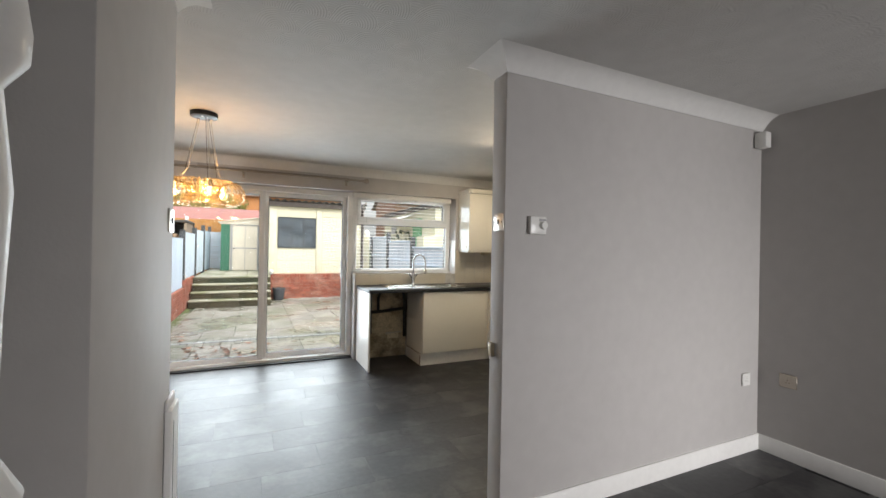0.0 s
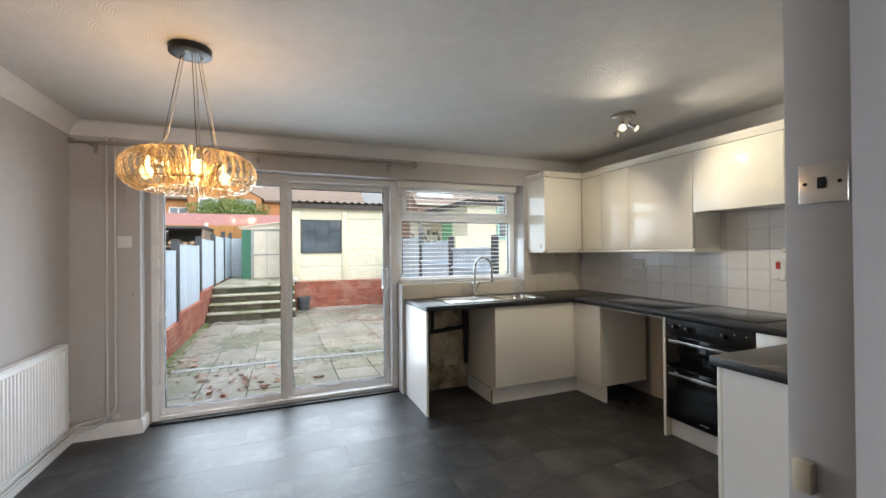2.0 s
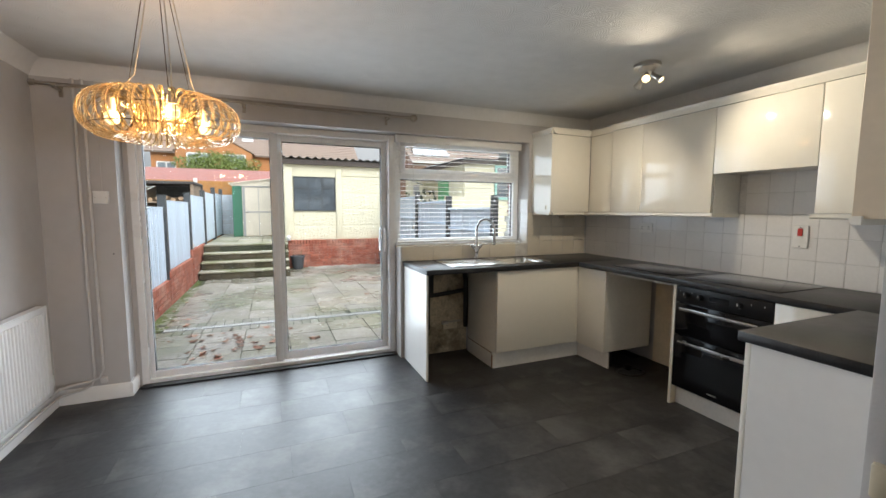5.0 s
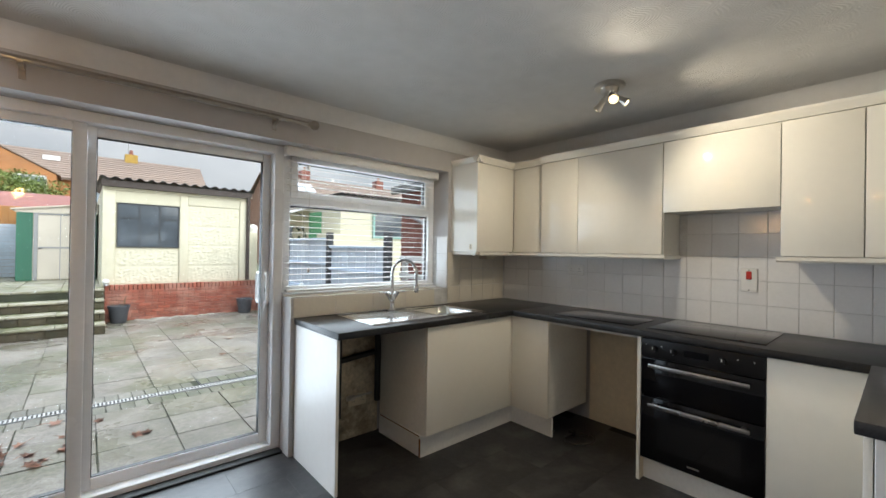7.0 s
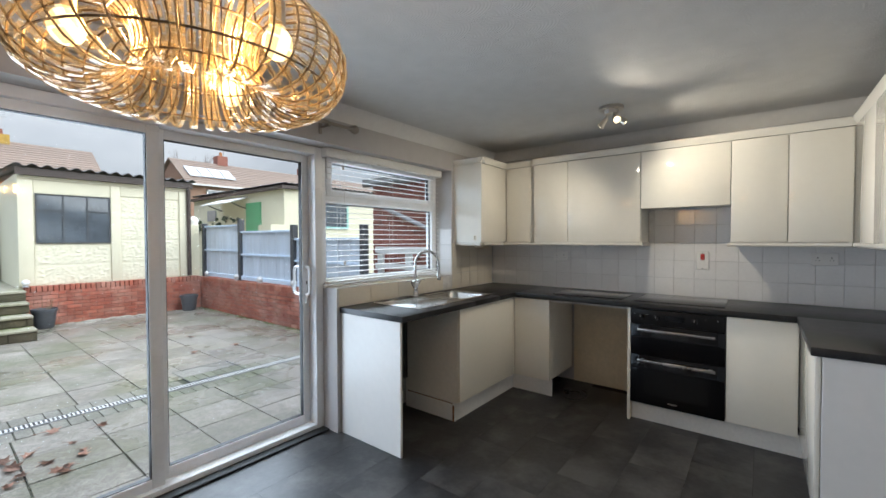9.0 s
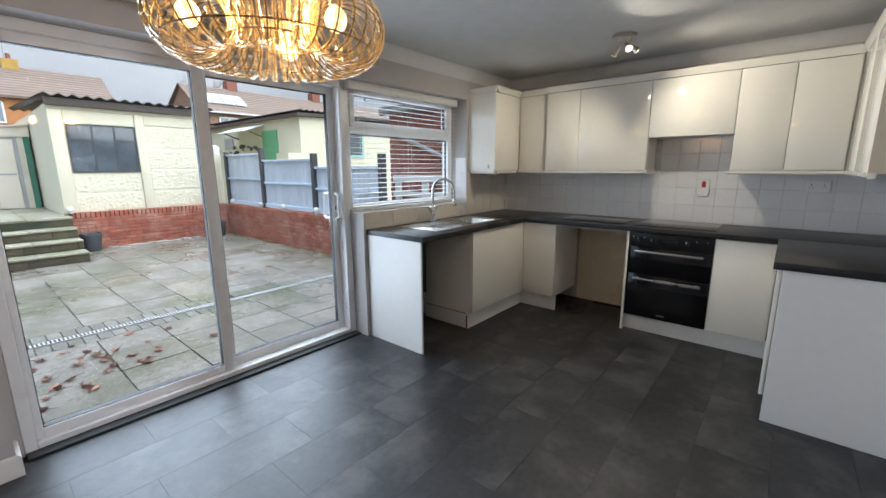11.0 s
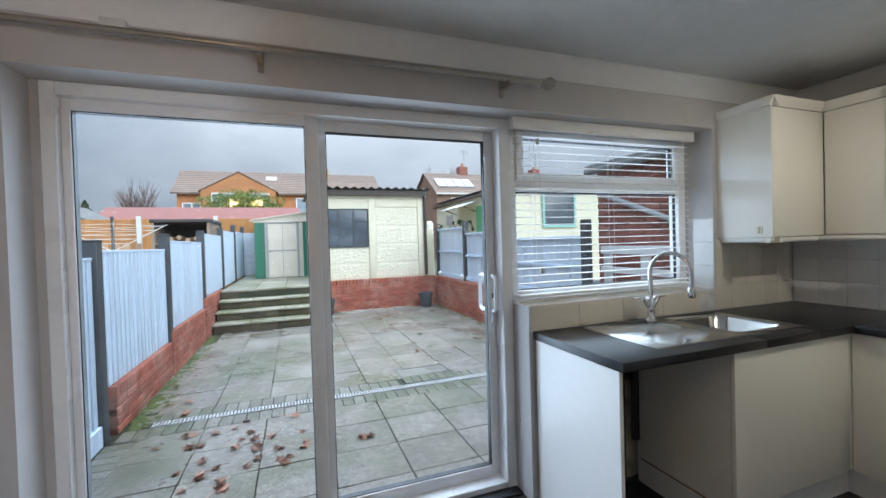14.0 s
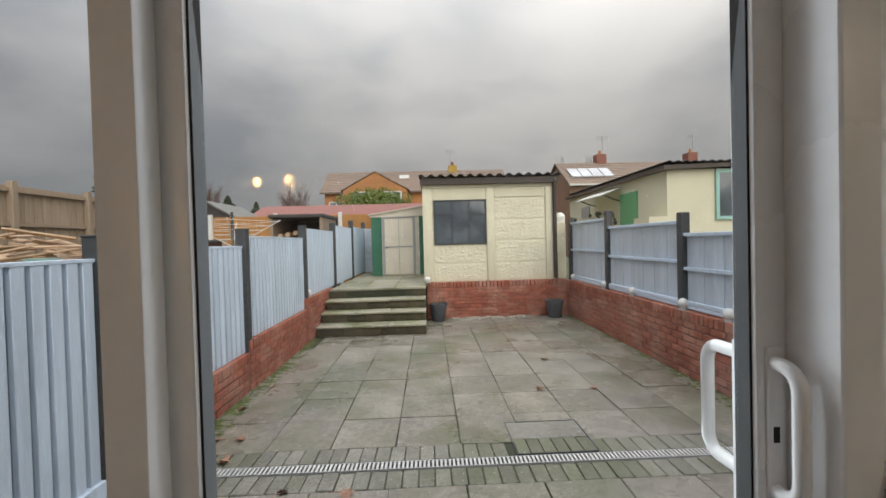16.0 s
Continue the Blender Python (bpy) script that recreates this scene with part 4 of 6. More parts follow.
wall_cab("gloss white tall-fronted wall cabinet in the corner", B(DX + 0.028, XR - 0.001, 1.801, 2.771, CZ0, CZ1), [B(DX, DX + 0.02, 2.456, 2.770, CZ0 + 0.004, CZ1 - 0.006, 0.002, 2), B(DX, DX + 0.02, 2.135, 2.451, CZ0 + 0.004, CZ1 - 0.006, 0.002, 2)], (3.08, 2.3, CZ0))
pc = wall_cab("cream-sided wall cabinet over the peninsula", B(1.80, DX + 0.02, 1.801, 2.11, CZ0, CZ1), [B(1.80, 2.36, 2.112, 2.132, CZ0, CZ1, 0.002, 2), B(2.363, DX - 0.004, 2.112, 2.132, CZ0, CZ1, 0.002, 2)], (2.4, 1.95, CZ0))
part("end_panel", B(1.782, 1.799, 1.801, 2.134, CZ0 - 0.01, CZ1 + 0.01, 0.002), mat("cream_end_board", (0.66, 0.56, 0.42), 0.4, var=0.04, bump=0.03), pc, "cream end board")
corn = thing("cabinet_cornice", (2.9, 3.4, CZ1), "white cornice moulding along the wall cabinets", "moulding")


def moulding(z0, prof, par, nm):
    part(nm, extrude([(4.66 - a, z0 + b) for a, b in prof], "x", 2.49, 2.96), M_DOORG, par)
    part(nm, extrude([(2.53 - a, z0 + b) for a, b in prof], "y", 4.62, YB - 0.001), M_DOORG, par)


cprof = [(-0.02, 0.001), (0.012, 0.001), (0.016, 0.012), (0.034, 0.034), (0.036, 0.052), (-0.02, 0.052)]
moulding(CZ1, cprof, corn, "cornice_run")
part("cornice_run", extrude([(CX + 0.02 - a, CZ1 + b) for a, b in cprof], "y", 2.10, 4.33), M_DOORG, corn)
part("cornice_run", extrude([(2.988 - a, CZ1 + b) for a, b in cprof], "y", 4.33, 4.66), M_DOORG, corn)
part("cornice_run", extrude([(2.112 + a, CZ1 + b) for a, b in cprof], "x", 1.77, CX), M_DOORG, corn)
part("cornice_run", extrude([(1.80 - a, CZ1 + b) for a, b in cprof], "y", 1.80, 2.14), M_DOORG, corn)
rail = thing("light_rail", (2.9, 3.4, CZ0 - 0.03), "white light rail under the wall cabinets", "moulding")
lprof = [(-0.02, -0.001), (0.012, -0.001), (0.012, -0.02), (0.004, -0.03), (-0.02, -0.03)]
moulding(CZ0, lprof, rail, "rail_run")
part("rail_run", extrude([(CX + 0.008 - a, CZ0 + b) for a, b in lprof], "y", 3.36, 4.66), M_DOORG, rail)
part("rail_run", extrude([(CX + 0.008 - a, CZ0 + b) for a, b in lprof], "y", 2.10, 2.79), M_DOORG, rail)
part("rail_run", extrude([(2.124 + a, CZ0 + b) for a, b in lprof], "x", 1.77, CX), M_DOORG, rail)
part("rail_return", B(CX, XR - 0.001, 3.362, 3.376, CZ0 - 0.03, CZ0 - 0.001), M_DOORG, rail)
solo("under_cabinet_fitting", B(2.86, 2.98, 4.86, 4.96, 1.29, 1.345, 0.006, 2), M_IVORY, "cream electrical fitting under the corner cabinet", "fitting", base=(2.92, 4.91, 1.29))

# ---- ceiling spot bar and pendant ----
SP = Vector((2.315, 3.44, CEIL))
spot = thing("ceiling_spotlight", SP, "brushed steel round ceiling light with three lit spots", "ceiling light")
part("base_plate", spin([(0.078, -0.022), (0.082, -0.018), (0.082, -0.001), (0.02, -0.001)], SP, 28), M_NICKEL, spot)
part("boss", spin([(0.03, -0.055), (0.045, -0.05), (0.05, -0.022), (0.02, -0.0215)], SP, 24), M_NICKEL, spot)
for k, (ax, ay, az) in enumerate(((0.02, 0.62, -0.74), (-0.62, -0.52, -0.62), (0.30, -0.74, -0.62))):
    d = Vector((ax, ay, az)).normalized()
    p = SP + Vector((0.045 * d.x, 0.045 * d.y, -0.072))
    h = part("spot_head", J(C(p, p + d * 0.04, 0.014, 0.017, 18), C(p + d * 0.04, p + d * 0.072, 0.017, 0.026, 18, False), C(p, p + Vector((0, 0, 0.035)), 0.006, seg=8)), M_NICKEL, spot)
    part("bulb", S(p + d * 0.058, 0.019, 14, 0.9), M_SPOT, h, "glowing halogen bulb")
    lamp("spot_lamp", "SPOT", look(p + d * 0.105, p + d * 2), SPOTL, (1.0, 0.85, 0.63), radius=0.02, cone=(radians(140), 0.8))

PC = Vector((-0.36, 3.47, 1.737))
RT, RX, RZ = 0.192, 0.088, 0.085  # ring radius, tube radii
pend = thing("pendant_light", (PC.x, PC.y, CEIL), "ring pendant light of amber acrylic plates strung on wire hoops", "pendant light")
rose_c = Vector((-0.355, 3.43, CEIL))
part("ceiling_rose", spin([(0.075, -0.035), (0.088, -0.03), (0.09, -0.001), (0.02, -0.001)], rose_c, 32), M_BLACKP, pend, "dark metal ceiling rose")
for k in range(3):
    a = k * 2.094 + 0.4
    part("rose_screw", S((rose_c.x + 0.05 * math.cos(a), rose_c.y + 0.05 * math.sin(a), CEIL - 0.036), 0.008, 10), M_NICKEL, pend)
for zr, rr in ((0.045, RT - 0.05), (-0.03, RT - 0.075), (-0.05, RT + 0.06)):
    part("support_ring", T([(PC.x + rr * math.cos(a), PC.y + rr * math.sin(a), PC.z + zr) for a in [2 * math.pi * k / 48 for k in range(48)]], 0.002, 6, True), M_BRONZE, pend)
NH, NP = 40, 23
plate_me, rest = mesh_of("acrylic_plate", B(-0.01, 0.01, -0.0098, 0.0098, -0.002, 0.002), M_ACRYL), []
for h in range(NH):
    a = 2 * math.pi * h / NH
    ca, sa = math.cos(a), math.sin(a)

    def on(b, grow=1.0):
        return Vector((PC.x + (RT + RX * grow * math.cos(b)) * ca, PC.y + (RT + RX * grow * math.cos(b)) * sa, PC.z + RZ * grow * math.sin(b)))
    wire = part("hoop", T([on(2 * math.pi * k / 20) for k in range(20)], 0.0019, 5, True), M_BRONZE, pend)
    for k in range(NP):
        b = 2 * math.pi * (k + 0.5 * (h % 2)) / NP
        c, nrm = on(b, 1.02), Vector((math.cos(b) * ca / RX, math.cos(b) * sa / RX, math.sin(b) / RZ)).normalized()
        tang = Vector((-sa, ca, 0))
        mrot = Matrix((tang, nrm.cross(tang), nrm)).transposed().to_4x4()
        wide = 0.0062 + 0.0040 * max(0, math.cos(b))
        mm = Matrix.Translation(c) @ mrot @ pose(0, 0, 0, random.uniform(-9, 9), random.uniform(-14, 14), 0)
        if -0.15 * NH <= (h + NH // 2) % NH - NH // 2 < 0.15 * NH:
            pl = piece("acrylic_plate", plate_me, wire, (0, 0, 0))
            pl.matrix_local = Matrix.Translation(-WL[pend]) @ mm @ Matrix.Diagonal((wide / 0.01, 1, 1, 1))
        else:
            pl = bmesh.new()
            bmesh.ops.create_cube(pl, size=1.0, matrix=mm @ Matrix.Diagonal((2 * wide, 0.0196, 0.004, 1)))
            rest.append(pl)
tagged(part("acrylic_plate_rest", J(*rest), M_ACRYL, pend, "clear amber acrylic plates"), kind="stuff")
for k in range(3):
    a = 2 * math.pi * k / 3 + 0.85
    bp = Vector((PC.x + RT * math.cos(a), PC.y + RT * math.sin(a), PC.z + 0.0))
    hold = part("lamp_holder", C(bp + Vector((0, 0, 0.075)), bp + Vector((0, 0, 0.03)), 0.014), M_CORD, pend)
    part("bulb", S(bp, 0.026, 16, 1.15), M_BULB, hold, "glowing warm bulb")
    lamp("pendant_bulb", "POINT", Matrix.Translation(bp + Vector((-0.066 * math.cos(a), -0.066 * math.sin(a), 0.02))), PENDL, (1.0, 0.59, 0.25), radius=0.03)
    e0 = rose_c + Vector((0.04 * math.cos(a), 0.04 * math.sin(a), -0.035))
    e1 = Vector((PC.x + (RT - 0.05) * math.cos(a), PC.y + (RT - 0.05) * math.sin(a), PC.z + 0.048))
    part("suspension_wire", T([e0, e1], 0.0016, 6), M_BRONZE, pend)
    part("flex", T([e0 + Vector((0.012, 0, 0)), e0.lerp(e1, 0.35) + Vector((0.012, 0.012, 0)), e0.lerp(e1, 0.75) + Vector((0.016, -0.006, 0)), bp + Vector((0, 0, 0.075))], 0.0026, 6), M_CORD, pend)

# ---- radiator, pipes, switches ----
rad = thing("radiator", (XL + 0.06, 4.0, 0.12), "white ribbed panel radiator on the wall", "radiator")
RY0, RY1, RZ0, RZ1 = 3.05, 4.78, 0.15, 0.735
part("panel", B(XL + 0.045, XL + 0.058, RY0, RY1, RZ0, RZ1, 0.004, 2), M_RAD, rad)
part("top_grille", B(XL + 0.012, XL + 0.062, RY0, RY1, RZ1, RZ1 + 0.012, 0.003), M_RAD, rad)
part("side_cover", B(XL + 0.012, XL + 0.06, RY1, RY1 + 0.008, RZ0, RZ1 + 0.01, 0.002), M_RAD, rad)
rib = mesh_of("rib", extrude([(-0.011, 0), (-0.007, 0.009), (0.007, 0.009), (0.011, 0)], "y", RZ0 + 0.03, RZ1 - 0.03), M_RAD)
rib.transform(Matrix(((0, 0, 1, 0), (1, 0, 0, 0), (0, 1, 0, 0), (0, 0, 0, 1))))
for k in range(int((RY1 - RY0 - 0.06) / 0.0333)):
    piece("rib", rib, rad, (XL + 0.058, RY0 + 0.045 + k * 0.0333, 0))
part("valve", J(C((XL + 0.035, RY1 + 0.05, 0.19), (XL + 0.035, RY1 + 0.05, 0.26), 0.014), C((XL + 0.035, RY1 + 0.006, 0.185), (XL + 0.035, RY1 + 0.05, 0.185), 0.01)), M_WHITEP, rad)
pipes = thing("heating_pipes", (-1.15, 4.94, 0), "two grey painted heating pipes down the wall", "pipe")
for dx, zz in ((-1.155, 0.10), (-1.105, 0.15)):
    part("pipe", T([(dx, 4.945, 2.226), (dx, 4.945, zz + 0.08), (dx - 0.02, 4.942, zz + 0.025), (dx - 0.07, 4.94, zz), (XL + 0.10, 4.935, zz - 0.01), (XL + 0.045, 4.90, zz - 0.015), (XL + 0.04, 4.78, zz - 0.015)] + ([(XL + 0.04, 3.0, 0.085)] if zz < 0.12 else []), 0.0095, 10), M_PIPE, pipes)
part("pipe_clip", B(-1.125, -1.085, 4.935, 4.964, 0.13, 0.17, 0.004), M_PIPE, pipes)
sw = thing("wall_switch", (-1.045, YB, 1.445), "white blank switch plate on a surface box", "switch")
part("box", B(-1.088, -1.002, YB - 0.03, YB - 0.001, 1.402, 1.488, 0.003, 2), M_WHITEP, sw)
for x in (-1.075, -1.015):
    part("screw", C((x, YB - 0.0295, 1.445), (x, YB - 0.0315, 1.445), 0.003, seg=8), M_NICKEL, sw)
part("cable_cover", B(-1.05, -1.04, YB - 0.008, YB - 0.001, 1.489, 2.226), M_WALL, sw)
solo("wall_hook", S((-1.0, YB - 0.004, 1.05), 0.005, 8), M_GASKET, "tiny dark screw hole in the wall", "screw")


def nickel_switch(name, x, sgn, y, z, label, gang):
    t = thing(name, (x, y, z), label, "switch")
    part("plate", B(x if sgn > 0 else x - 0.006, x + 0.006 if sgn > 0 else x, y - 0.043 * gang, y + 0.043 * gang, z - 0.043, z + 0.043, 0.0025, 2), M_NICKEL, t)
    part("rocker", B(x + sgn * 0.006 - 0.003, x + sgn * 0.006 + 0.004 * sgn, y - 0.007, y + 0.007, z - 0.012, z + 0.012, 0.001), M_BLACKP, t)
    for s in (-1, 1):
        part("screw", C((x + sgn * 0.006, y + s * 0.030, z), (x + sgn * 0.0075, y + s * 0.030, z), 0.004, seg=8), M_BLACKP, t)
    return t


nickel_switch("light_switch", -0.28, 1, 1.745, 1.438, "satin nickel light switch on the wall end", 1)
nickel_switch("light_switch", 1.10, -1, 1.727, 1.494, "satin nickel light switch on the partition end", 1)
th = thing("thermostat", (1.265, 1.68, 1.48), "white wall thermostat with a round dial", "thermostat")
part("case", B(1.236, 1.336, 1.655, 1.679, 1.437, 1.527, 0.006, 2), M_WHITEP, th)
part("dial", C((1.312, 1.655, 1.482), (1.312, 1.638, 1.482), 0.020, 0.018, 24), M_WHITEP, th, "round pale grey dial")
part("scale", B(1.288, 1.330, 1.6535, 1.6548, 1.504, 1.516), M_SHEDG, th, "dark printed scale")
solo("plug_on_wall_end", B(1.078, 1.099, 1.745, 1.782, 0.82, 0.89, 0.006, 2), M_IVORY, "small cream fused outlet on the partition end", "socket", base=(1.085, 1.765, 0.82))
socket("wall_socket", (3.08, 1.679, 0.50), "y", 0.086, 0.086, "white single socket on the partition", M_WHITEP, False)
socket("wall_socket", (XR - 0.001, 1.50, 0.52), "x", 0.10, 0.09, "dark satin metal socket on the wall", M_ROD, False)
solo("alarm_sensor", B(3.13, 3.20, 1.60, 1.675, 2.09, 2.20, 0.012, 2), M_WHITEP, "white corner alarm sensor near the ceiling", "sensor", base=(3.17, 1.64, 2.1))
socket("double_socket", (XR - 0.009, 4.17, 1.215), "x", 0.146, 0.086, "white double socket on the tiled wall")
socket("double_socket", (XR - 0.009, 2.24, 1.235), "x", 0.146, 0.086, "white double socket with a switch on the tiled wall")
ck, q = socket("cooker_switch", (XR - 0.009, 2.97, 1.205), "x", 0.086, 0.146, "white cooker switch with a red rocker", switch=True)
part("rocker", q(-0.014, 0.014, 0.010, 0.016, 0.005, 0.055, 0.002), M_RED, ck, "red rocker")
for s in (-1, 1):
    part("screw", q(-0.003, 0.003, 0.010, 0.0115, s * 0.062 - 0.003, s * 0.062 + 0.003), M_GASKET, ck)
box = thing("pipe_boxing", (-0.262, 1.80, 0), "white painted pipe boxing at the foot of the wall end", "boxing")
part("board", B(-0.279, -0.256, 1.70, 1.842, 0.0, 0.765, 0.003), M_TRIM, box)
part("cap", B(-0.279, -0.268, 1.70, 1.836, 0.765, 0.80, 0.003), M_TRIM, box)
part("groove", B(-0.2575, -0.2555, 1.735, 1.741, 0.0, 0.72), M_GASKET, box)
solo("newel_post", spin([(0.05, 0), (0.05, 0.9), (0.035, 0.93), (0.055, 0.98), (0.058, 1.0), (0.03, 1.06), (0.034, 1.25), (0.042, 1.42), (0.03, 1.56), (0.056, 1.60), (0.058, 1.64), (0.05, 1.70), (0.05, 2.31)], (-0.345, 0.75, 0), 20), M_TRIM, "white painted turned newel post by the stairs", "newel post", base=(-0.345, 0.75, 0))

# ---- wall and floor tiles ----
tile = 0.1485
splash = setting("splashback", J(B(XR - 0.004, XR - 0.0008, 1.802, YB - 0.001, ZT1, CZ0 - 0.031), B(XR - 0.004, XR - 0.0008, 2.775, 3.373, CZ0 - 0.031, 1.63), B(2.47, XR - 0.004, YB - 0.004, YB - 0.0008, ZT1, CZ0 - 0.031)), M_GROUT, "white glazed square wall tiles with pale grout")
tx_me = mesh_of("tile", B(-0.0028, 0.0, -tile / 2 + 0.0015, tile / 2 - 0.0015, -tile / 2 + 0.0015, tile / 2 - 0.0015, 0.0012), M_TILE)
for i in range(21):
    y = YB - 0.08 - i * tile
    for k in range(5):
        z = ZT1 + tile / 2 + 0.002 + k * tile
        if k >= 3 and not 2.78 < y < 3.37:
            continue
        if y - tile / 2 < 1.8:
            continue
        piece("tile", tx_me, splash, (XR - 0.004, y, z))
ty_me = mesh_of("tile", B(-tile / 2 + 0.0015, tile / 2 - 0.0015, -0.0028, 0.0, -tile / 2 + 0.0015, tile / 2 - 0.0015, 0.0012), M_TILEC)
for i in range(5):
    for k in range(3):
        piece("tile", ty_me, splash, (2.47 + tile / 2 + i * tile, YB - 0.004, ZT1 + tile / 2 + 0.002 + k * tile))
ledge = setting("window_ledge", J(B(1.105, 2.47, YB - 0.004, YB - 0.0008, ZT1, 1.03), B(1.105, 2.47, YB - 0.004, 5.10, 1.0305, 1.034), B(2.466, 2.4695, YB - 0.004, 5.14, 1.034, 1.49)), M_GROUT, "cream tiled ledge and reveal under the window")
tl_me = mesh_of("tile", B(-0.149, 0.149, -0.004, 0.0, -0.061, 0.066, 0.0012), M_TILEC)
tt_me = mesh_of("tile", B(-0.149, 0.149, -0.066, 0.066, 0.0, 0.004, 0.0012), M_TILEC)
tr_me = mesh_of("tile", B(-0.004, 0.0, -0.072, 0.064, -tile / 2 + 0.0015, tile / 2 - 0.0015, 0.0012), M_TILE)
for i in range(4):
    piece("tile", tl_me, ledge, (1.27 + i * 0.301, YB - 0.004, 0.966))
    piece("tile", tt_me, ledge, (1.27 + i * 0.301, 5.03, 1.034))
for k in range(3):
    piece("tile", tr_me, ledge, (2.466, 5.036, 1.11 + k * tile))

cut = {}
for j in range(28):
    y = YB + 0.09 - 0.1525 - j * 0.305
    lo, hi = (XL if y > 1.75 else -2.2), XR
    for i in range(9):
        x = -2.0 + i * 0.61 + (0.305 if j % 2 else 0.0) - 0.04 * (j % 3)
        x0, x1 = max(x - 0.3043, lo), min(x + 0.3043, hi)
        if x1 - x0 < 0.02:
            continue
        key = round(x1 - x0, 3)
        if key not in cut:
            cut[key] = mesh_of("floor_tile", B(-key / 2, key / 2, -0.1518, 0.1518, -0.004, 0.0), M_FLOOR)
        piece("floor_tile", cut[key], floor, ((x0 + x1) / 2, y, 0.0))

# ---- garden: ground, steps, walls ----
GZ = -0.18
LX, RXW, GY = -1.49, 3.34, 13.07
setting("ground", B(-400, 400, -300, 500, GZ - 0.3, GZ - 0.035), M_GRASS, "rough ground around the house and gardens")
pave = setting("pavement", B(-1.75, 3.55, YO, 13.6, GZ - 0.2, GZ - 0.012), M_SOIL, "mossy concrete slab patio with a block border")
rnd = random.Random(4)
slab = mesh_of("slab", B(-0.247, 0.247, -0.257, 0.257, -0.03, 0.0, 0.004), M_SLAB)
half_slab = mesh_of("slab", B(-0.247, 0.247, -0.2245, 0.2245, -0.03, 0.0, 0.004), M_SLAB)
for i in range(10):
    x = -1.06 + 0.5 * i
    if x > 3.4:
        continue
    for j in range(11):
        y = 7.98 + 0.52 * j
        if y > 13.1 or (i == 5 and j == 0) or (x < 0.3 and y > 12.0):
            continue
        piece("slab", slab, pave, (x + rnd.uniform(-.003, .003), y, GZ + rnd.uniform(-.004, .003)), (rnd.uniform(-.006, .006), rnd.uniform(-.006, .006), rnd.uniform(-.004, .004)))
    for j in range(4):
        y = 6.955 - 0.455 * j
        piece("slab", half_slab, pave, (x + rnd.uniform(-.003, .003), y, GZ + rnd.uniform(-.004, .003)), (rnd.uniform(-.006, .006), rnd.uniform(-.006, .006), rnd.uniform(-.004, .004)))
paver = mesh_of("block", B(-0.052, 0.052, -0.102, 0.102, -0.03, 0.0, 0.006), M_BLOCK)
for k in range(44):
    x = -1.42 + 0.109 * k
    for y in (7.29, 7.62):
        if not (1.05 < x < 1.70 and y > 7.5):
            piece("block", paver, pave, (x, y + rnd.uniform(-.004, .004), GZ + rnd.uniform(-.005, .002)), (0, 0, rnd.uniform(-.02, .02)))
for k in range(50):
    y = 5.45 + 0.109 * k
    if not 7.15 < y < 7.75:
        piece("block", paver, pave, (-1.41, y, GZ + rnd.uniform(-.005, .002)), (0, 0, math.pi / 2 + rnd.uniform(-.02, .02)))
strip = mesh_of("slab", B(-0.070, 0.070, -0.257, 0.257, -0.03, 0.0, 0.004), M_SLAB)
for j in range(16):
    if not 7.15 < 5.40 + 0.52 * j < 7.75:
        piece("slab", strip, pave, (3.262, 5.40 + 0.52 * j, GZ), (0, 0, rnd.uniform(-.006, .006)))
man = thing("manhole_cover", (1.40, 7.87, GZ), "recessed paved manhole cover in a dark metal frame", "manhole cover")
part("frame", J(B(1.09, 1.098, 7.53, 8.06, GZ - 0.02, GZ + 0.002), B(1.702, 1.71, 7.53, 8.06, GZ - 0.02, GZ + 0.002), B(1.098, 1.702, 8.052, 8.06, GZ - 0.02, GZ + 0.002), B(1.098, 1.702, 7.53, 7.538, GZ - 0.02, GZ + 0.002)), M_POST, man)
part("lid", B(1.102, 1.698, 7.76, 8.048, GZ - 0.02, GZ + 0.001, 0.004), M_LID, man)
for k in range(6):
    part("lid_block", B(1.104 + 0.0993 * k, 1.1975 + 0.0993 * k, 7.542, 7.755, GZ - 0.02, GZ + 0.001 - 0.002 * (k % 2), 0.004), M_BLOCK, man)
piece("slab", mesh_of("slab", B(-0.247, 0.247, -0.085, 0.085, -0.03, 0.0, 0.004), M_SLAB), pave, (1.44, 8.15, GZ))
drain = thing("channel_drain", (1.0, 7.455, GZ), "galvanised slotted channel drain across the patio", "drain")
part("channel", J(B(-1.28, 3.33, 7.405, 7.412, GZ - 0.02, GZ + 0.003), B(-1.28, 3.33, 7.498, 7.505, GZ - 0.02, GZ + 0.003)), M_SHEDG, drain, "grey channel edge")
part("trough", B(-1.28, 3.33, 7.412, 7.498, GZ - 0.03, GZ - 0.0115), M_GASKET, drain)
bar = mesh_of("bar", B(-0.0075, 0.0075, -0.043, 0.043, -0.008, 0.003), M_DRAIN)
for k in range(153):
    piece("bar", bar, drain, (-1.265 + k * 0.03, 7.455, GZ))

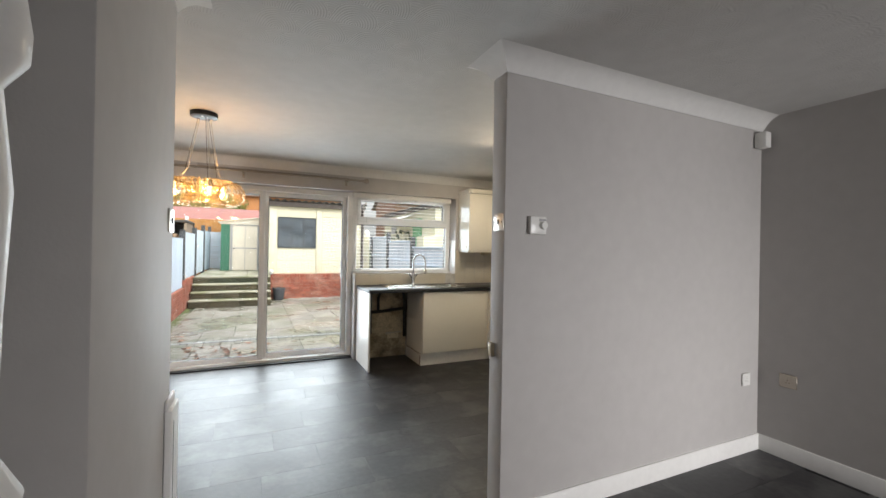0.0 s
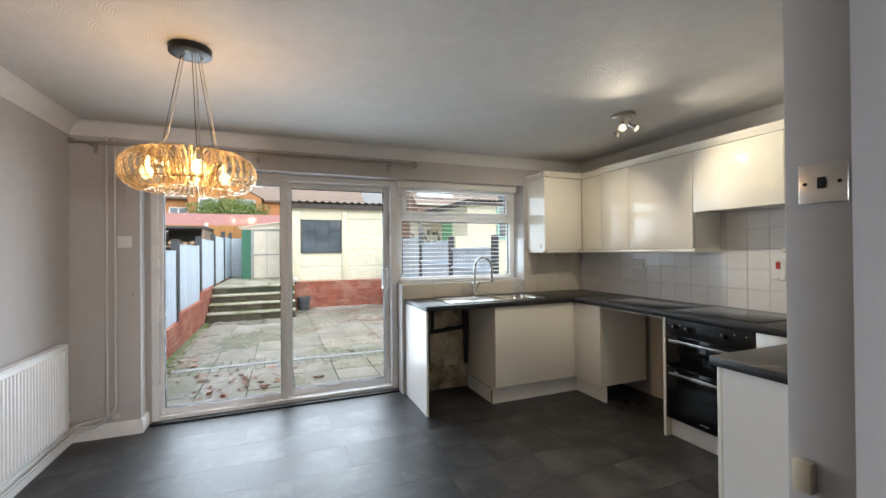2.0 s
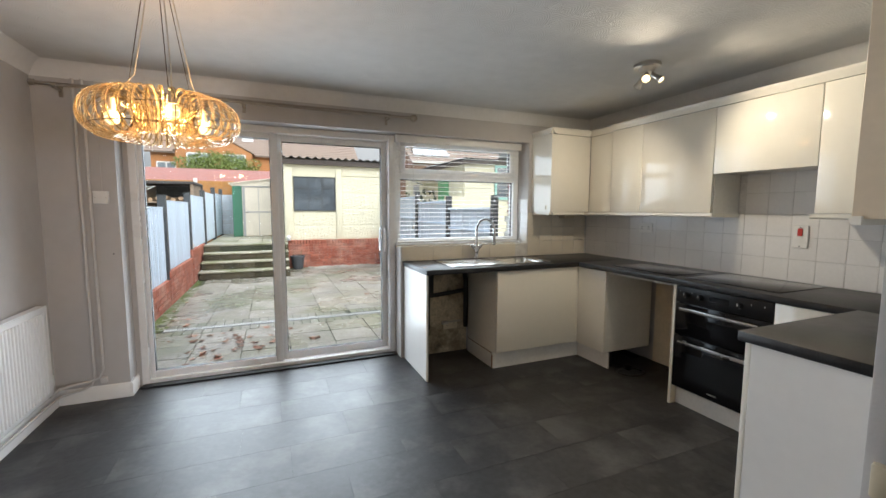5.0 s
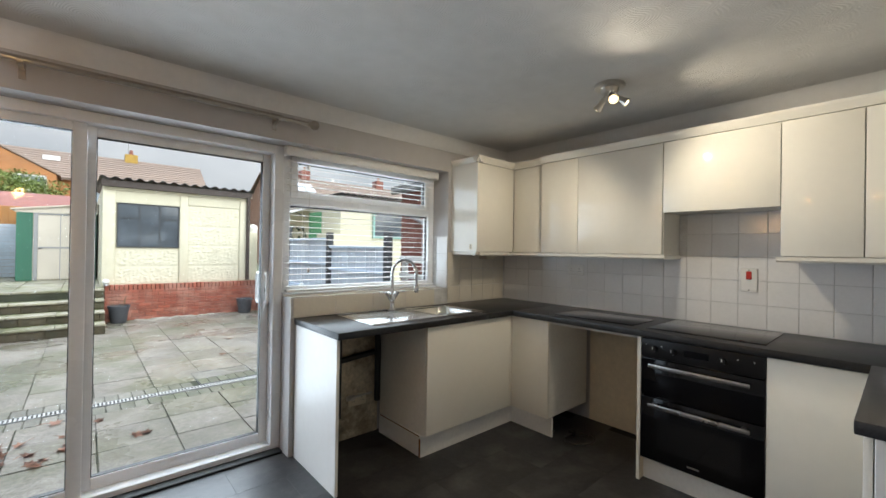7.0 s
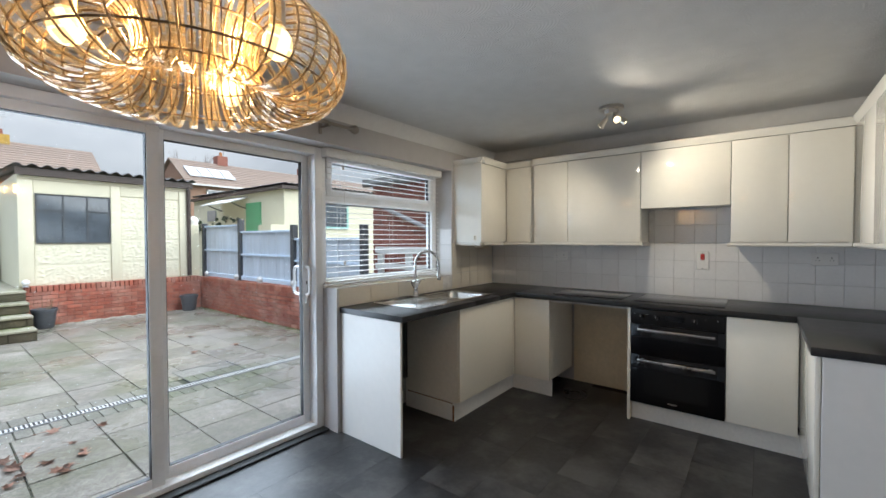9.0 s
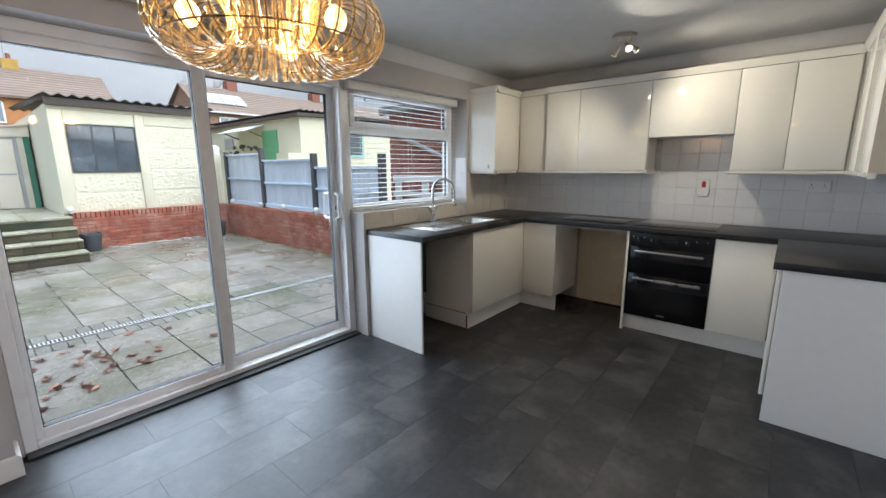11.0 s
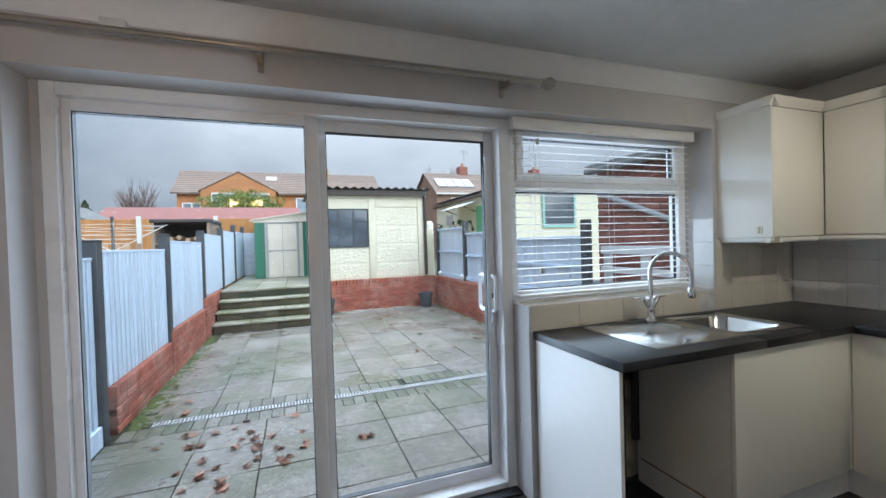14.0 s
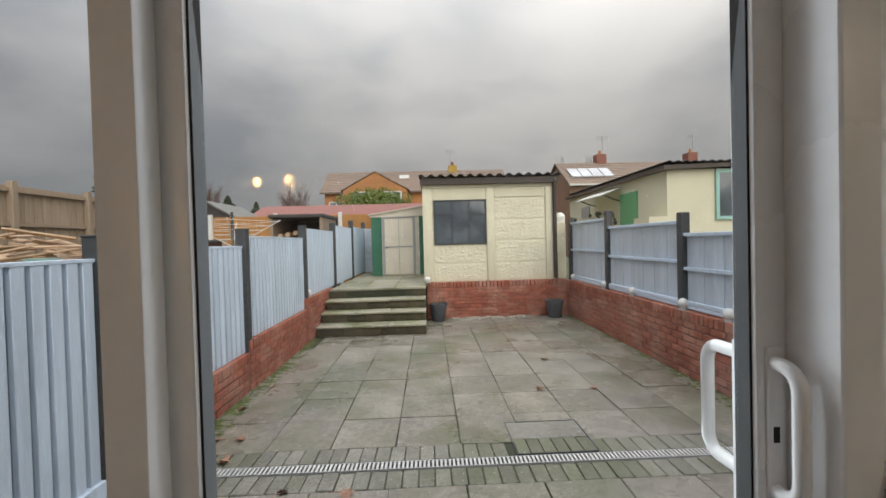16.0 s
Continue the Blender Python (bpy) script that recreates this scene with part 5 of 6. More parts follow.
steps = thing("garden_steps", (-0.53, 12.0, GZ), "four mossy stone steps up to the raised terrace", "steps")
sy, sz = [11.55, 11.90, 12.25, 12.60], [0.0, 0.172, 0.344, 0.516]
for k in range(4):
    part("riser", B(-1.46, 0.40, sy[k] + 0.035, 12.95, GZ - 0.02 if k == 0 else sz[k - 1], sz[k] - 0.036), M_RISER, steps, "dark brown core behind the stones")
    zb = GZ if k == 0 else sz[k - 1]
    x = -1.465
    while x < 0.38:
        w = min(rnd.uniform(0.28, 0.46), 0.405 - x)
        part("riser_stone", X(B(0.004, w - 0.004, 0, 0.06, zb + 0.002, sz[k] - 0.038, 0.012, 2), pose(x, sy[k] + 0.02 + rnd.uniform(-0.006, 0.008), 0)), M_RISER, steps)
        x += w
for k in range(3):
    x = -1.475
    for i, w in enumerate((0.63, 0.60, 0.65)):
        part("tread", X(B(0.004, w - 0.004, -0.015, 0.375, -0.036, 0.0, 0.008, 2), pose(x, sy[k] + rnd.uniform(-0.012, 0.01), sz[k] + rnd.uniform(-.005, .003), rnd.uniform(-.5, .5), rnd.uniform(-.4, .4), rnd.uniform(-.5, .5))), M_STEP, steps)
        x += w
terr = setting("terrace", B(-1.55, 0.40, 12.62, 19.0, GZ - 0.1, 0.474), M_SOIL, "raised terrace of mossy slabs")
ts = mesh_of("slab", B(-0.31, 0.31, -0.30, 0.30, -0.04, 0.0, 0.006), M_STEP)
for i in range(3):
    for j in range(8):
        piece("slab", ts, terr, (-1.16 + 0.628 * i, 12.90 + 0.61 * j, 0.516 + rnd.uniform(-.003, .003)))


def brick_wall(name, axis, face, sgn, a, b, z0, z1, depth, label):
    """Wall whose seen face is at face; its body goes back by sgn * depth. axis is the way it runs."""
    lo, hi = sorted((face + sgn * 0.011, face + sgn * depth))
    core = B(lo, hi, a, b, z0, z1 - 0.105) if axis == "y" else B(a, b, lo, hi, z0, z1 - 0.105)
    w = setting(name, core, M_MORTAR, label)
    ln, ht, pitch = 0.211, 0.062, 0.2235
    me = mesh_of("brick", B(-0.05, 0.05, -ln / 2, ln / 2, -ht / 2, ht / 2, 0.004) if axis == "y" else B(-ln / 2, ln / 2, -0.05, 0.05, -ht / 2, ht / 2, 0.004), M_BRICK)
    hf = mesh_of("brick", B(-0.05, 0.05, -ln / 4, ln / 4, -ht / 2, ht / 2, 0.004) if axis == "y" else B(-ln / 4, ln / 4, -0.05, 0.05, -ht / 2, ht / 2, 0.004), M_BRICK)
    rows = max(1, round((z1 - 0.105 - z0) / 0.074))
    pz = (z1 - 0.105 - z0) / rows
    for r in range(rows):
        z = z0 + pz * (r + 0.5)
        s = a + (0.0 if r % 2 else -pitch / 2)
        while s < b - 0.02:
            c, m = s + pitch / 2, me
            if c - ln / 2 < a - 0.001:
                c, m = a + ln / 4, hf
            elif c + ln / 2 > b:
                if b - s < ln / 2:
                    break
                c, m = s + ln / 4 + 0.006, hf
            f = face + sgn * (0.05 + rnd.uniform(-0.003, 0.003))
            piece("brick", m, w, (f, c, z) if axis == "y" else (c, f, z))
            s += pitch
    n = int((b - a) / 0.0755)
    so = mesh_of("coping_brick", B(-depth / 2, depth / 2, -0.0325, 0.0325, -0.0525, 0.0525, 0.005) if axis == "y" else B(-0.0325, 0.0325, -depth / 2, depth / 2, -0.0525, 0.0525, 0.005), M_BRICK)
    st = (b - a) / n
    for k in range(n):
        c, f, z = a + st * (k + 0.5), face + sgn * depth / 2 + rnd.uniform(-0.003, 0.003), z1 - 0.0525 + rnd.uniform(-.003, .003)
        piece("coping_brick", so, w, (f, c, z) if axis == "y" else (c, f, z))
    return w


brick_wall("garden_wall_left_low", "y", LX, -1, 7.36, 9.10, GZ - 0.01, 0.235, 0.215, "low red-painted brick garden wall")
brick_wall("garden_wall_left_mid", "y", LX, -1, 9.10, 11.18, GZ - 0.01, 0.36, 0.215, "stepped-up red-painted brick garden wall")
brick_wall("garden_wall_left_high", "y", LX, -1, 11.18, 12.95, GZ - 0.01, 0.53, 0.215, "highest red-painted brick garden wall by the steps")
brick_wall("garden_wall_right", "y", RXW, 1, 7.1, GY - 0.001, GZ - 0.01, 0.54, 0.215, "long red-painted brick garden wall")
brick_wall("garage_plinth_wall", "x", GY - 0.10, 1, 0.42, RXW, GZ - 0.01, 0.555, 0.215, "red-painted brick wall below the garage")

# ---- fences ----
fl = thing("garden_fence", (-1.58, 9.0, 0), "pale blue-grey slatted fence with charcoal posts", "fence")
posts = [(5.32, 1.40, GZ), (7.18, 1.47, GZ), (9.14, 1.575, 0.2), (11.28, 1.70, 0.3), (13.35, 1.83, 0.45), (15.40, 2.0, 0.45), (17.45, 2.05, 0.45)]
for y, zt, zb in posts:
    part("post", J(B(-1.615, -1.505, y - 0.05, y + 0.05, zb, zt, 0.004), B(-1.62, -1.50, y - 0.055, y + 0.055, zt, zt + 0.015, 0.004)), M_POST, fl, "charcoal fence post")
slat_me = mesh_of("slat", B(-0.016, 0.016, -0.036, 0.036, 0, 1.0, 0.003), M_FENCE)
tops = [1.33, 1.39, 1.50, 1.66, 1.80, 1.85]
bots = [GZ + 0.06, 0.24, 0.365, 0.535, 0.53, 0.53]
for k in range(6):
    y0, y1 = posts[k][0] + 0.05, posts[k + 1][0] - 0.05
    # backing tone holds painted shade for the gaps
    part("backing", B(-1.610, -1.600, y0, y1, bots[k], tops[k] - 0.02), M_FBACK, fl, "blue-grey boards behind the slats, darkened for the shade in the gaps")
    n = round((y1 - y0) / 0.104)
    for i in range(n):
        s = piece("slat", slat_me, fl, (-1.554, y0 + (y1 - y0) * (i + 0.5) / n, bots[k]))
        s.scale = (1, 1, tops[k] - bots[k])
    part("top_rail", B(-1.59, -1.535, y0, y1, tops[k] - 0.012, tops[k] + 0.012, 0.003), M_FENCE, fl)
part("gravel_board", B(-1.575, -1.515, 5.37, 7.13, GZ, GZ + 0.17, 0.006), M_FENCE, fl, "pale gravel board along the ground")
ep = thing("end_fence_panel", (-1.3, 17.5, 0.516), "pale grey ribbed fence panel across the end", "fence")
for k in range(15):
    part("board", B(-1.53, -1.07, 17.40, 17.42 + 0.006 * (k % 2), 0.52 + k * 0.09, 0.606 + k * 0.09, 0.004), M_FENCEG, ep)
fr_ = thing("neighbour_side_fence", (3.45, 10.0, 0.5), "grey boarded fence with charcoal posts on the brick wall", "fence")
rposts = [(13.0, 1.78), (11.23, 1.83), (9.25, 1.66), (7.36, 1.62)]
for y, zt in rposts:
    part("post", B(3.40, 3.50, y - 0.05, y + 0.05, 0.5, zt, 0.004), M_POST, fr_, "charcoal fence post")
rtops = [1.72, 1.57, 1.42]
rb = mesh_of("board", B(-0.008, 0.008, -0.072, 0.072, 0, 1.0, 0.002), M_FENCEG)
for k in range(3):
    y1, y0 = rposts[k][0] - 0.05, rposts[k + 1][0] + 0.05
    n = round((y1 - y0) / 0.145)
    for i in range(n):
        s = piece("board", rb, fr_, (3.462 + 0.006 * (i % 2), y0 + (y1 - y0) * (i + 0.5) / n, 0.56))
        s.scale = (1, 1, rtops[k] - 0.57)
    for z in (0.575, 0.62, (rtops[k] + 0.60) / 2, rtops[k] - 0.02):
        part("rail", B(3.415, 3.455, y0, y1, z - 0.02, z + 0.02, 0.004), M_FENCE, fr_)
for x, y, z in ((3.41, 12.8, 0.54), (3.385, 11.3, 0.54), (3.385, 10.35, 0.54), (3.385, 9.17, 0.54), (3.385, 8.45, 0.54), (-1.55, 11.45, 0.53), (0.44, 12.95, 0.555)):
    g = thing("globe_light", (x, y, z), "small frosted globe garden light on the wall", "garden light", "globe lights on the walls")
    part("base", C((x, y, z), (x, y, z + 0.03), 0.045, 0.035, 14), M_SHEDG, g)
    part("globe", S((x, y, z + 0.075), 0.058, 16), M_GLOBE, g)

# ---- garage ----
gar = thing("garage", (1.75, 15.0, 0.5), "cream painted concrete panel garage with a corrugated roof", "garage")
G0, G1, GF = 0.37, 3.16, GY
part("wall", J(B(G0, G1, GF + 0.045, GF + 0.09, 0.45, 2.55), B(G0, G0 + 0.05, GF + 0.09, 19.0, 0.45, 2.6), B(G1 - 0.05, G1, GF + 0.09, 19.0, 0.45, 2.6)), M_CONC, gar)
for x0, x1 in ((G0, 0.575), (1.70, 1.86), (2.945, G1)):
    part("pillar", B(x0, x1, GF, GF + 0.044, 0.556, 2.50, 0.01, 2), M_CONC, gar)
part("sill_band", B(G0, G1, GF + 0.01, GF + 0.044, 2.505, 2.57, 0.004), M_CONC, gar)


def rock_panel(x0, x1, z0, z1, seed):
    nx, nz = max(6, round((x1 - x0) / 0.019)), max(4, round((z1 - z0) / 0.019))
    bm, vs = bmesh.new(), []
    for j in range(nz + 1):
        row = []
        for i in range(nx + 1):
            x, z = x0 + (x1 - x0) * i / nx, z0 + (z1 - z0) * j / nz
            e = min(1, min(i, nx - i, j, nz - j) / 2)
            d = 0.022 * abs(noise.noise((x * 12 + seed, 3.1, z * 22))) + 0.013 * noise.noise((x * 26, seed, z * 44))
            row.append(bm.verts.new((x, GF + 0.040 - max(0, e * d), z)))
        vs.append(row)
    for j in range(nz):
        for i in range(nx):
            bm.faces.new((vs[j][i], vs[j][i + 1], vs[j + 1][i + 1], vs[j + 1][i]))
    bmesh.ops.recalc_face_normals(bm, faces=bm.faces)
    return bm


zs = [0.565, 0.93, 1.395, 1.835, 2.30]
for k in range(4):
    part("rock_panel", rock_panel(1.866, 2.94, zs[k] + 0.006, zs[k + 1] - 0.006, k * 3.7), M_ROUGH, gar)
part("rock_panel", rock_panel(0.582, 1.694, 0.571, 0.924, 1.3), M_ROUGH, gar)
part("rock_panel", rock_panel(0.582, 1.694, 0.936, 1.325, 7.3), M_ROUGH, gar)
part("flat_panel", B(1.866, 2.94, GF + 0.02, GF + 0.044, 2.306, 2.50), M_CONC, gar)
part("flat_panel", B(0.582, 1.694, GF + 0.02, GF + 0.044, 2.26, 2.50), M_CONC, gar)
gw = part("window", J(B(0.60, 1.69, GF + 0.0, GF + 0.03, 2.225, 2.25), B(0.60, 1.69, GF, GF + 0.03, 1.335, 1.36), B(0.60, 0.625, GF, GF + 0.03, 1.36, 2.225), B(1.665, 1.69, GF, GF + 0.03, 1.36, 2.225), B(0.965, 0.99, GF, GF + 0.03, 1.36, 2.225), B(1.32, 1.345, GF, GF + 0.03, 1.36, 2.225), B(0.625, 0.965, GF, GF + 0.03, 1.94, 1.96), B(1.345, 1.665, GF, GF + 0.03, 1.94, 1.96)), M_POST, gar, "dark steel window frame")
for x0, x1, z0, z1 in ((0.625, 0.965, 1.36, 1.94), (0.625, 0.965, 1.96, 2.225), (0.99, 1.32, 1.36, 2.225), (1.345, 1.665, 1.36, 1.94), (1.345, 1.665, 1.96, 2.225)):
    part("pane", B(x0, x1, GF + 0.012, GF + 0.018, z0, z1), M_GWIN, gw)
part("fascia", B(G0 - 0.03, G1 + 0.04, GF - 0.09, GF - 0.05, 2.565, 2.70, 0.004), M_BROWN, gar, "dark brown fascia board")
part("soffit", B(G0 - 0.02, G1 + 0.03, GF - 0.05, GF + 0.05, 2.575, 2.60), M_CONC, gar)


def corrugated(x0, x1, y0, y1, z, rise, wave, amp):
    bm = bmesh.new()
    n = int((x1 - x0) / wave * 8)
    rows = []
    for y, zz in ((y0, z), (y1, z + rise)):
        for t in (0, 0.012):
            rows.append([bm.verts.new((x0 + (x1 - x0) * i / n, y, zz + t + amp * math.sin(2 * math.pi * i / 8))) for i in range(n + 1)])
    for p, q in ((0, 2), (3, 1), (1, 0), (2, 3)):
        for i in range(n):
            bm.faces.new((rows[p][i], rows[p][i + 1], rows[q][i + 1], rows[q][i]))
    return bm


part("roof", corrugated(G0 - 0.06, G1 + 0.08, GF - 0.16, 19.1, 2.735, 0.28, 0.20, 0.026), M_ROOFS, gar, "black corrugated roof sheets")
part("downpipe", J(C((3.12, GF - 0.045, 0.58), (3.12, GF - 0.045, 2.60), 0.042, seg=12), C((3.12, GF - 0.07, 2.58), (3.12, GF - 0.045, 2.66), 0.045, seg=12), C((3.12, GF - 0.045, 1.5), (3.12, GF + 0.0, 1.5), 0.012, seg=8)), M_BROWN, gar, "dark brown downpipe")
solo("rear_gate_pillar", B(3.19, 3.40, 13.2, 13.4, 0.3, 1.75, 0.01), M_CONC, "cream rendered pillar beside the garage", "pillar", base=(3.3, 13.3, 0.3))
solo("white_cowl", J(C((3.32, 13.3, 1.75), (3.32, 13.3, 1.83), 0.10, seg=14), S((3.32, 13.3, 1.85), 0.11, 14)), M_WHITEP, "white rounded vent cowl", "vent", base=(3.32, 13.3, 1.75))

shed = thing("metal_shed", (-0.37, 16.0, 0.516), "green and cream metal shed with a closed door", "shed")
SY = 15.75
part("side_panel", B(-1.07, -0.80, SY, SY + 0.03, 0.52, 2.10), M_GREEN, shed, "green ribbed corner panel")
for k in range(3):
    part("rib", B(-1.03 + k * 0.085, -1.00 + k * 0.085, SY - 0.012, SY, 0.52, 2.09), M_GREEN, shed)
part("wall", J(B(-1.07, -1.04, SY + 0.03, 18.5, 0.52, 2.1), B(0.30, 0.33, SY + 0.03, 18.5, 0.52, 2.3)), M_GREEN, shed)
part("corner_panel", B(0.225, 0.33, SY, SY + 0.03, 0.52, 2.15), M_GREEN, shed)
part("back_sheet", B(-0.80, 0.225, SY + 0.03, SY + 0.05, 0.52, 2.2), M_SHEDC, shed)
part("gable", extrude([(-1.10, 2.10), (0.35, 2.12), (0.35, 2.38), (-1.10, 2.16)], "y", SY - 0.01, SY + 0.04), M_SHEDC, shed)
part("roof", extrude([(-1.16, 2.15), (0.37, 2.38), (0.37, 2.41), (-1.16, 2.18)], "y", SY - 0.06, 18.6), M_SHEDC, shed)
sd = part("door", B(-0.71, 0.05, SY - 0.01, SY + 0.02, 0.54, 2.06, 0.004), M_SHEDC, shed)
part("door_trim", J(B(-0.78, -0.715, SY - 0.02, SY + 0.01, 0.52, 2.09), B(0.055, 0.12, SY - 0.02, SY + 0.01, 0.52, 2.09), B(-0.78, 0.12, SY - 0.021, SY + 0.009, 2.07, 2.10), B(-0.70, 0.04, SY - 0.018, SY - 0.011, 1.27, 1.31), B(-0.335, -0.32, SY - 0.014, SY - 0.0105, 0.55, 2.05)), M_SHEDG, sd)
part("latch", B(-0.70, -0.64, SY - 0.035, SY - 0.012, 1.26, 1.285), M_POST, sd)

for px, pyy in ((0.64, 12.72), (2.98, 12.70)):
    pot = thing("plant_pot", (px, pyy, GZ), "grey plastic plant pot with dry soil", "plant pot", "pots by the brick wall")
    part("pot", spin([(0.12, 0), (0.128, 0.01), (0.165, 0.29), (0.18, 0.295), (0.182, 0.345), (0.168, 0.345), (0.16, 0.30), (0.155, 0.27)], (px, pyy, GZ), 28), M_POT, pot)
    if px < 1:
        r2 = random.Random(9)
        for k in range(9):
            a = r2.uniform(0, 6.28)
            part("dry_stem", T([(px + 0.05 * math.cos(a), pyy + 0.05 * math.sin(a), GZ + 0.26), (px + 0.12 * math.cos(a), pyy + 0.10 * math.sin(a), GZ + 0.40), (px + r2.uniform(.12, .24) * math.cos(a), pyy + 0.16 * math.sin(a), GZ + r2.uniform(.42, .58))], 0.004, 5), M_TWIG, pot)

# ---- dead leaves ----
lr = random.Random(12)
leaf_me = []
for v in range(4):
    bm = bmesh.new()
    n = 18
    rim = []
    for k in range(n):
        a = 2 * math.pi * k / n
        r = 0.044 * (1.0 if k % 3 == 0 else 0.55 + 0.1 * lr.random())
        x, y = r * math.cos(a), r * math.sin(a)
        rim.append(bm.verts.new((x, y, 0.006 + 9 * (x * x if v % 2 else y * y) * (0.8 + 0.5 * lr.random()))))
    c = bm.verts.new((0, 0, 0.004))
    for k in range(n):
        bm.faces.new((c, rim[k], rim[(k + 1) % n]))
    bmesh.ops.solidify(bm, geom=list(bm.faces), thickness=0.0012)
    bm = J(bm, T([(0.0, 0, 0.006), (-0.05, 0.01, 0.012), (-0.085, 0.014, 0.008)], 0.0016, 4))
    leaf_me.append(mesh_of("dead_leaf", bm, M_LEAF))
spots = [(-0.62, 6.50, 0.62, 17), (-0.25, 6.62, 0.60, 12), (-0.85, 6.95, 0.35, 6), (0.1, 6.55, 0.4, 4), (-1.1, 7.8, 0.4, 5), (0.5, 6.3, 0.4, 2), (1.3, 9.3, 1.2, 3), (-1.1, 8.6, 0.4, 2)]
for cx, cy, rad_, cnt in spots:
    for k in range(cnt):
        x, y = lr.gauss(cx, rad_ * 0.5), lr.gauss(cy, rad_ * 0.5)
        if y < 5.45 or x < -1.42:
            continue
        ob = new("dead_leaf", leaf_me[lr.randrange(4)])
        s = lr.uniform(0.7, 1.35)
        ob.matrix_world = pose(x, y, GZ + 0.002, lr.uniform(-14, 14), lr.uniform(-14, 14), lr.uniform(0, 360)) @ Matrix.Diagonal((s, s, s, 1))
        tagged(ob, "curled brown dead leaf lying on the patio", "leaf", "dead leaves on the patio")

# ---- neighbour to the right ----
cb = thing("cream_outbuilding", (8.0, 17.0, 0), "cream rendered outbuilding with a mint green door", "outbuilding")
part("wall", B(6.1, 12.0, 14.0, 20.6, GZ, 2.95), M_CONC, cb)
part("roof", extrude([(5.95, 2.93), (9.0, 3.02), (12.1, 3.05), (12.1, 3.13), (9.0, 3.10), (5.95, 3.03)], "y", 13.85, 20.7), M_BROWN, cb)
part("roof_sheet", corrugated(6.0, 12.1, 13.8, 20.7, 3.10, 0.02, 0.20, 0.02), M_ROOFS, cb)
part("door", B(6.06, 6.10, 15.35, 16.30, 0.6, 2.62), M_MINT, cb, "mint green door")
part("canopy", extrude([(6.10, 2.82), (5.40, 2.58), (5.40, 2.61), (6.10, 2.86)], "y", 16.2, 18.2), M_PLAST, cb, "pale door canopy")
for y in (16.3, 18.1):
    part("canopy_bracket", T([(6.09, y, 2.45), (5.9, y, 2.5), (5.6, y, 2.62)], 0.02, 6), M_POST, cb)
part("low_wall", B(5.6, 6.1, 13.9, 14.6, GZ, 1.85), M_CONC, cb)
part("vent_grille", B(6.06, 6.10, 18.6, 19.3, 2.1, 2.5), M_SHEDG, cb)
ow = part("window", J(B(7.25, 8.5, 13.95, 14.0, 2.85, 2.93), B(7.25, 8.5, 13.95, 14.0, 1.75, 1.83), B(7.25, 7.33, 13.95, 14.0, 1.83, 2.85), B(8.42, 8.5, 13.95, 14.0, 1.83, 2.85)), M_TEAL, cb, "teal painted window frame")
part("pane", B(7.33, 8.42, 13.965, 13.985, 1.83, 2.85), M_GWIN, ow)
rr3 = random.Random(2)
vine = thing("wall_climber", (6.05, 17.0, 1.6), "thin climbing plant on the cream wall", "climber")
part("foliage", J(*[S((6.04, rr3.uniform(16.5, 20.3), rr3.uniform(1.7, 2.2)), rr3.uniform(0.03, 0.07), 6) for _ in range(40)]), M_FIR, vine)
ne = thing("neighbour_extension", (5.2, 6.4, 0), "red-brown brick rear extension next door", "building")
part("wall", B(3.86, 7.0, 4.0, 7.60, GZ, 2.30), M_RBRICK, ne)
part("roof", extrude([(3.72, 2.29), (3.72, 2.35), (7.0, 3.7), (7.0, 3.6)], "y", 3.9, 7.70), M_FELT, ne)
part("gutter", C((3.74, 3.9, 2.27), (3.74, 7.68, 2.27), 0.045, seg=10), M_FELT, ne)
part("waste_pipe", T([(3.84, 7.62, 2.02), (3.80, 7.58, 2.0), (3.80, 6.27, 1.50), (3.80, 5.0, 1.02)], 0.032, 10), M_SHEDG, ne, "grey sloping waste pipe")
bk = mesh_of("brick", B(-0.012, 0.012, -0.105, 0.105, -0.031, 0.031, 0.003), M_RBRICK)
for r in range(17):
    for k in range(14):
        y = 7.485 - k * 0.224 - (0.112 if r % 2 else 0)
        piece("brick", bk, ne, (3.852, y, 1.05 + r * 0.075))
pal = thing("white_pallet_fence", (3.6, 6.4, GZ), "white painted low slatted fence", "fence")
for z in (0.70, 0.95, 1.18):
    part("board", B(3.60, 3.625, 4.9, 7.28, z, z + (0.10 if z > 1.1 else 0.075), 0.004), M_PLAST, pal)
for y in (5.35, 6.0, 6.62, 7.2):
    part("upright", B(3.627, 3.67, y - 0.06, y + 0.06, GZ, 1.25, 0.004), M_PLAST, pal)
solo("dark_water_butt", spin([(0.2, 0), (0.24, 0.3), (0.24, 0.8), (0.19, 0.95)], (3.95, 7.75, GZ), 20), M_POST, "dark plastic water butt beside the fence", "water butt", base=(3.95, 7.75, GZ))

# ---- neighbour to the left ----
bf = thing("tall_back_fence", (-9.0, 16.0, GZ), "tall weathered feather-edge timber fence", "fence")
bfb = mesh_of("board", B(-0.012, 0.012, -0.055, 0.055, GZ, 2.93, 0.003), M_BWOOD)
for k in range(150):
    piece("board", bfb, bf, (-9.0 + 0.008 * (k % 2), 9.5 + k * 0.118, 0))
for k in range(9):
    part("post", B(-8.98, -8.84, 10.0 + 2.05 * k, 10.14 + 2.05 * k, GZ, 3.02, 0.006), M_BWOOD, bf)
for z in (1.1, 2.0, 2.78):
    part("rail", B(-8.98, -8.90, 9.5, 27.0, z, z + 0.09), M_BWOOD, bf)
gs = thing("green_garden_shed", (-6.0, 14.8, GZ), "green metal garden shed with cream doors", "shed")
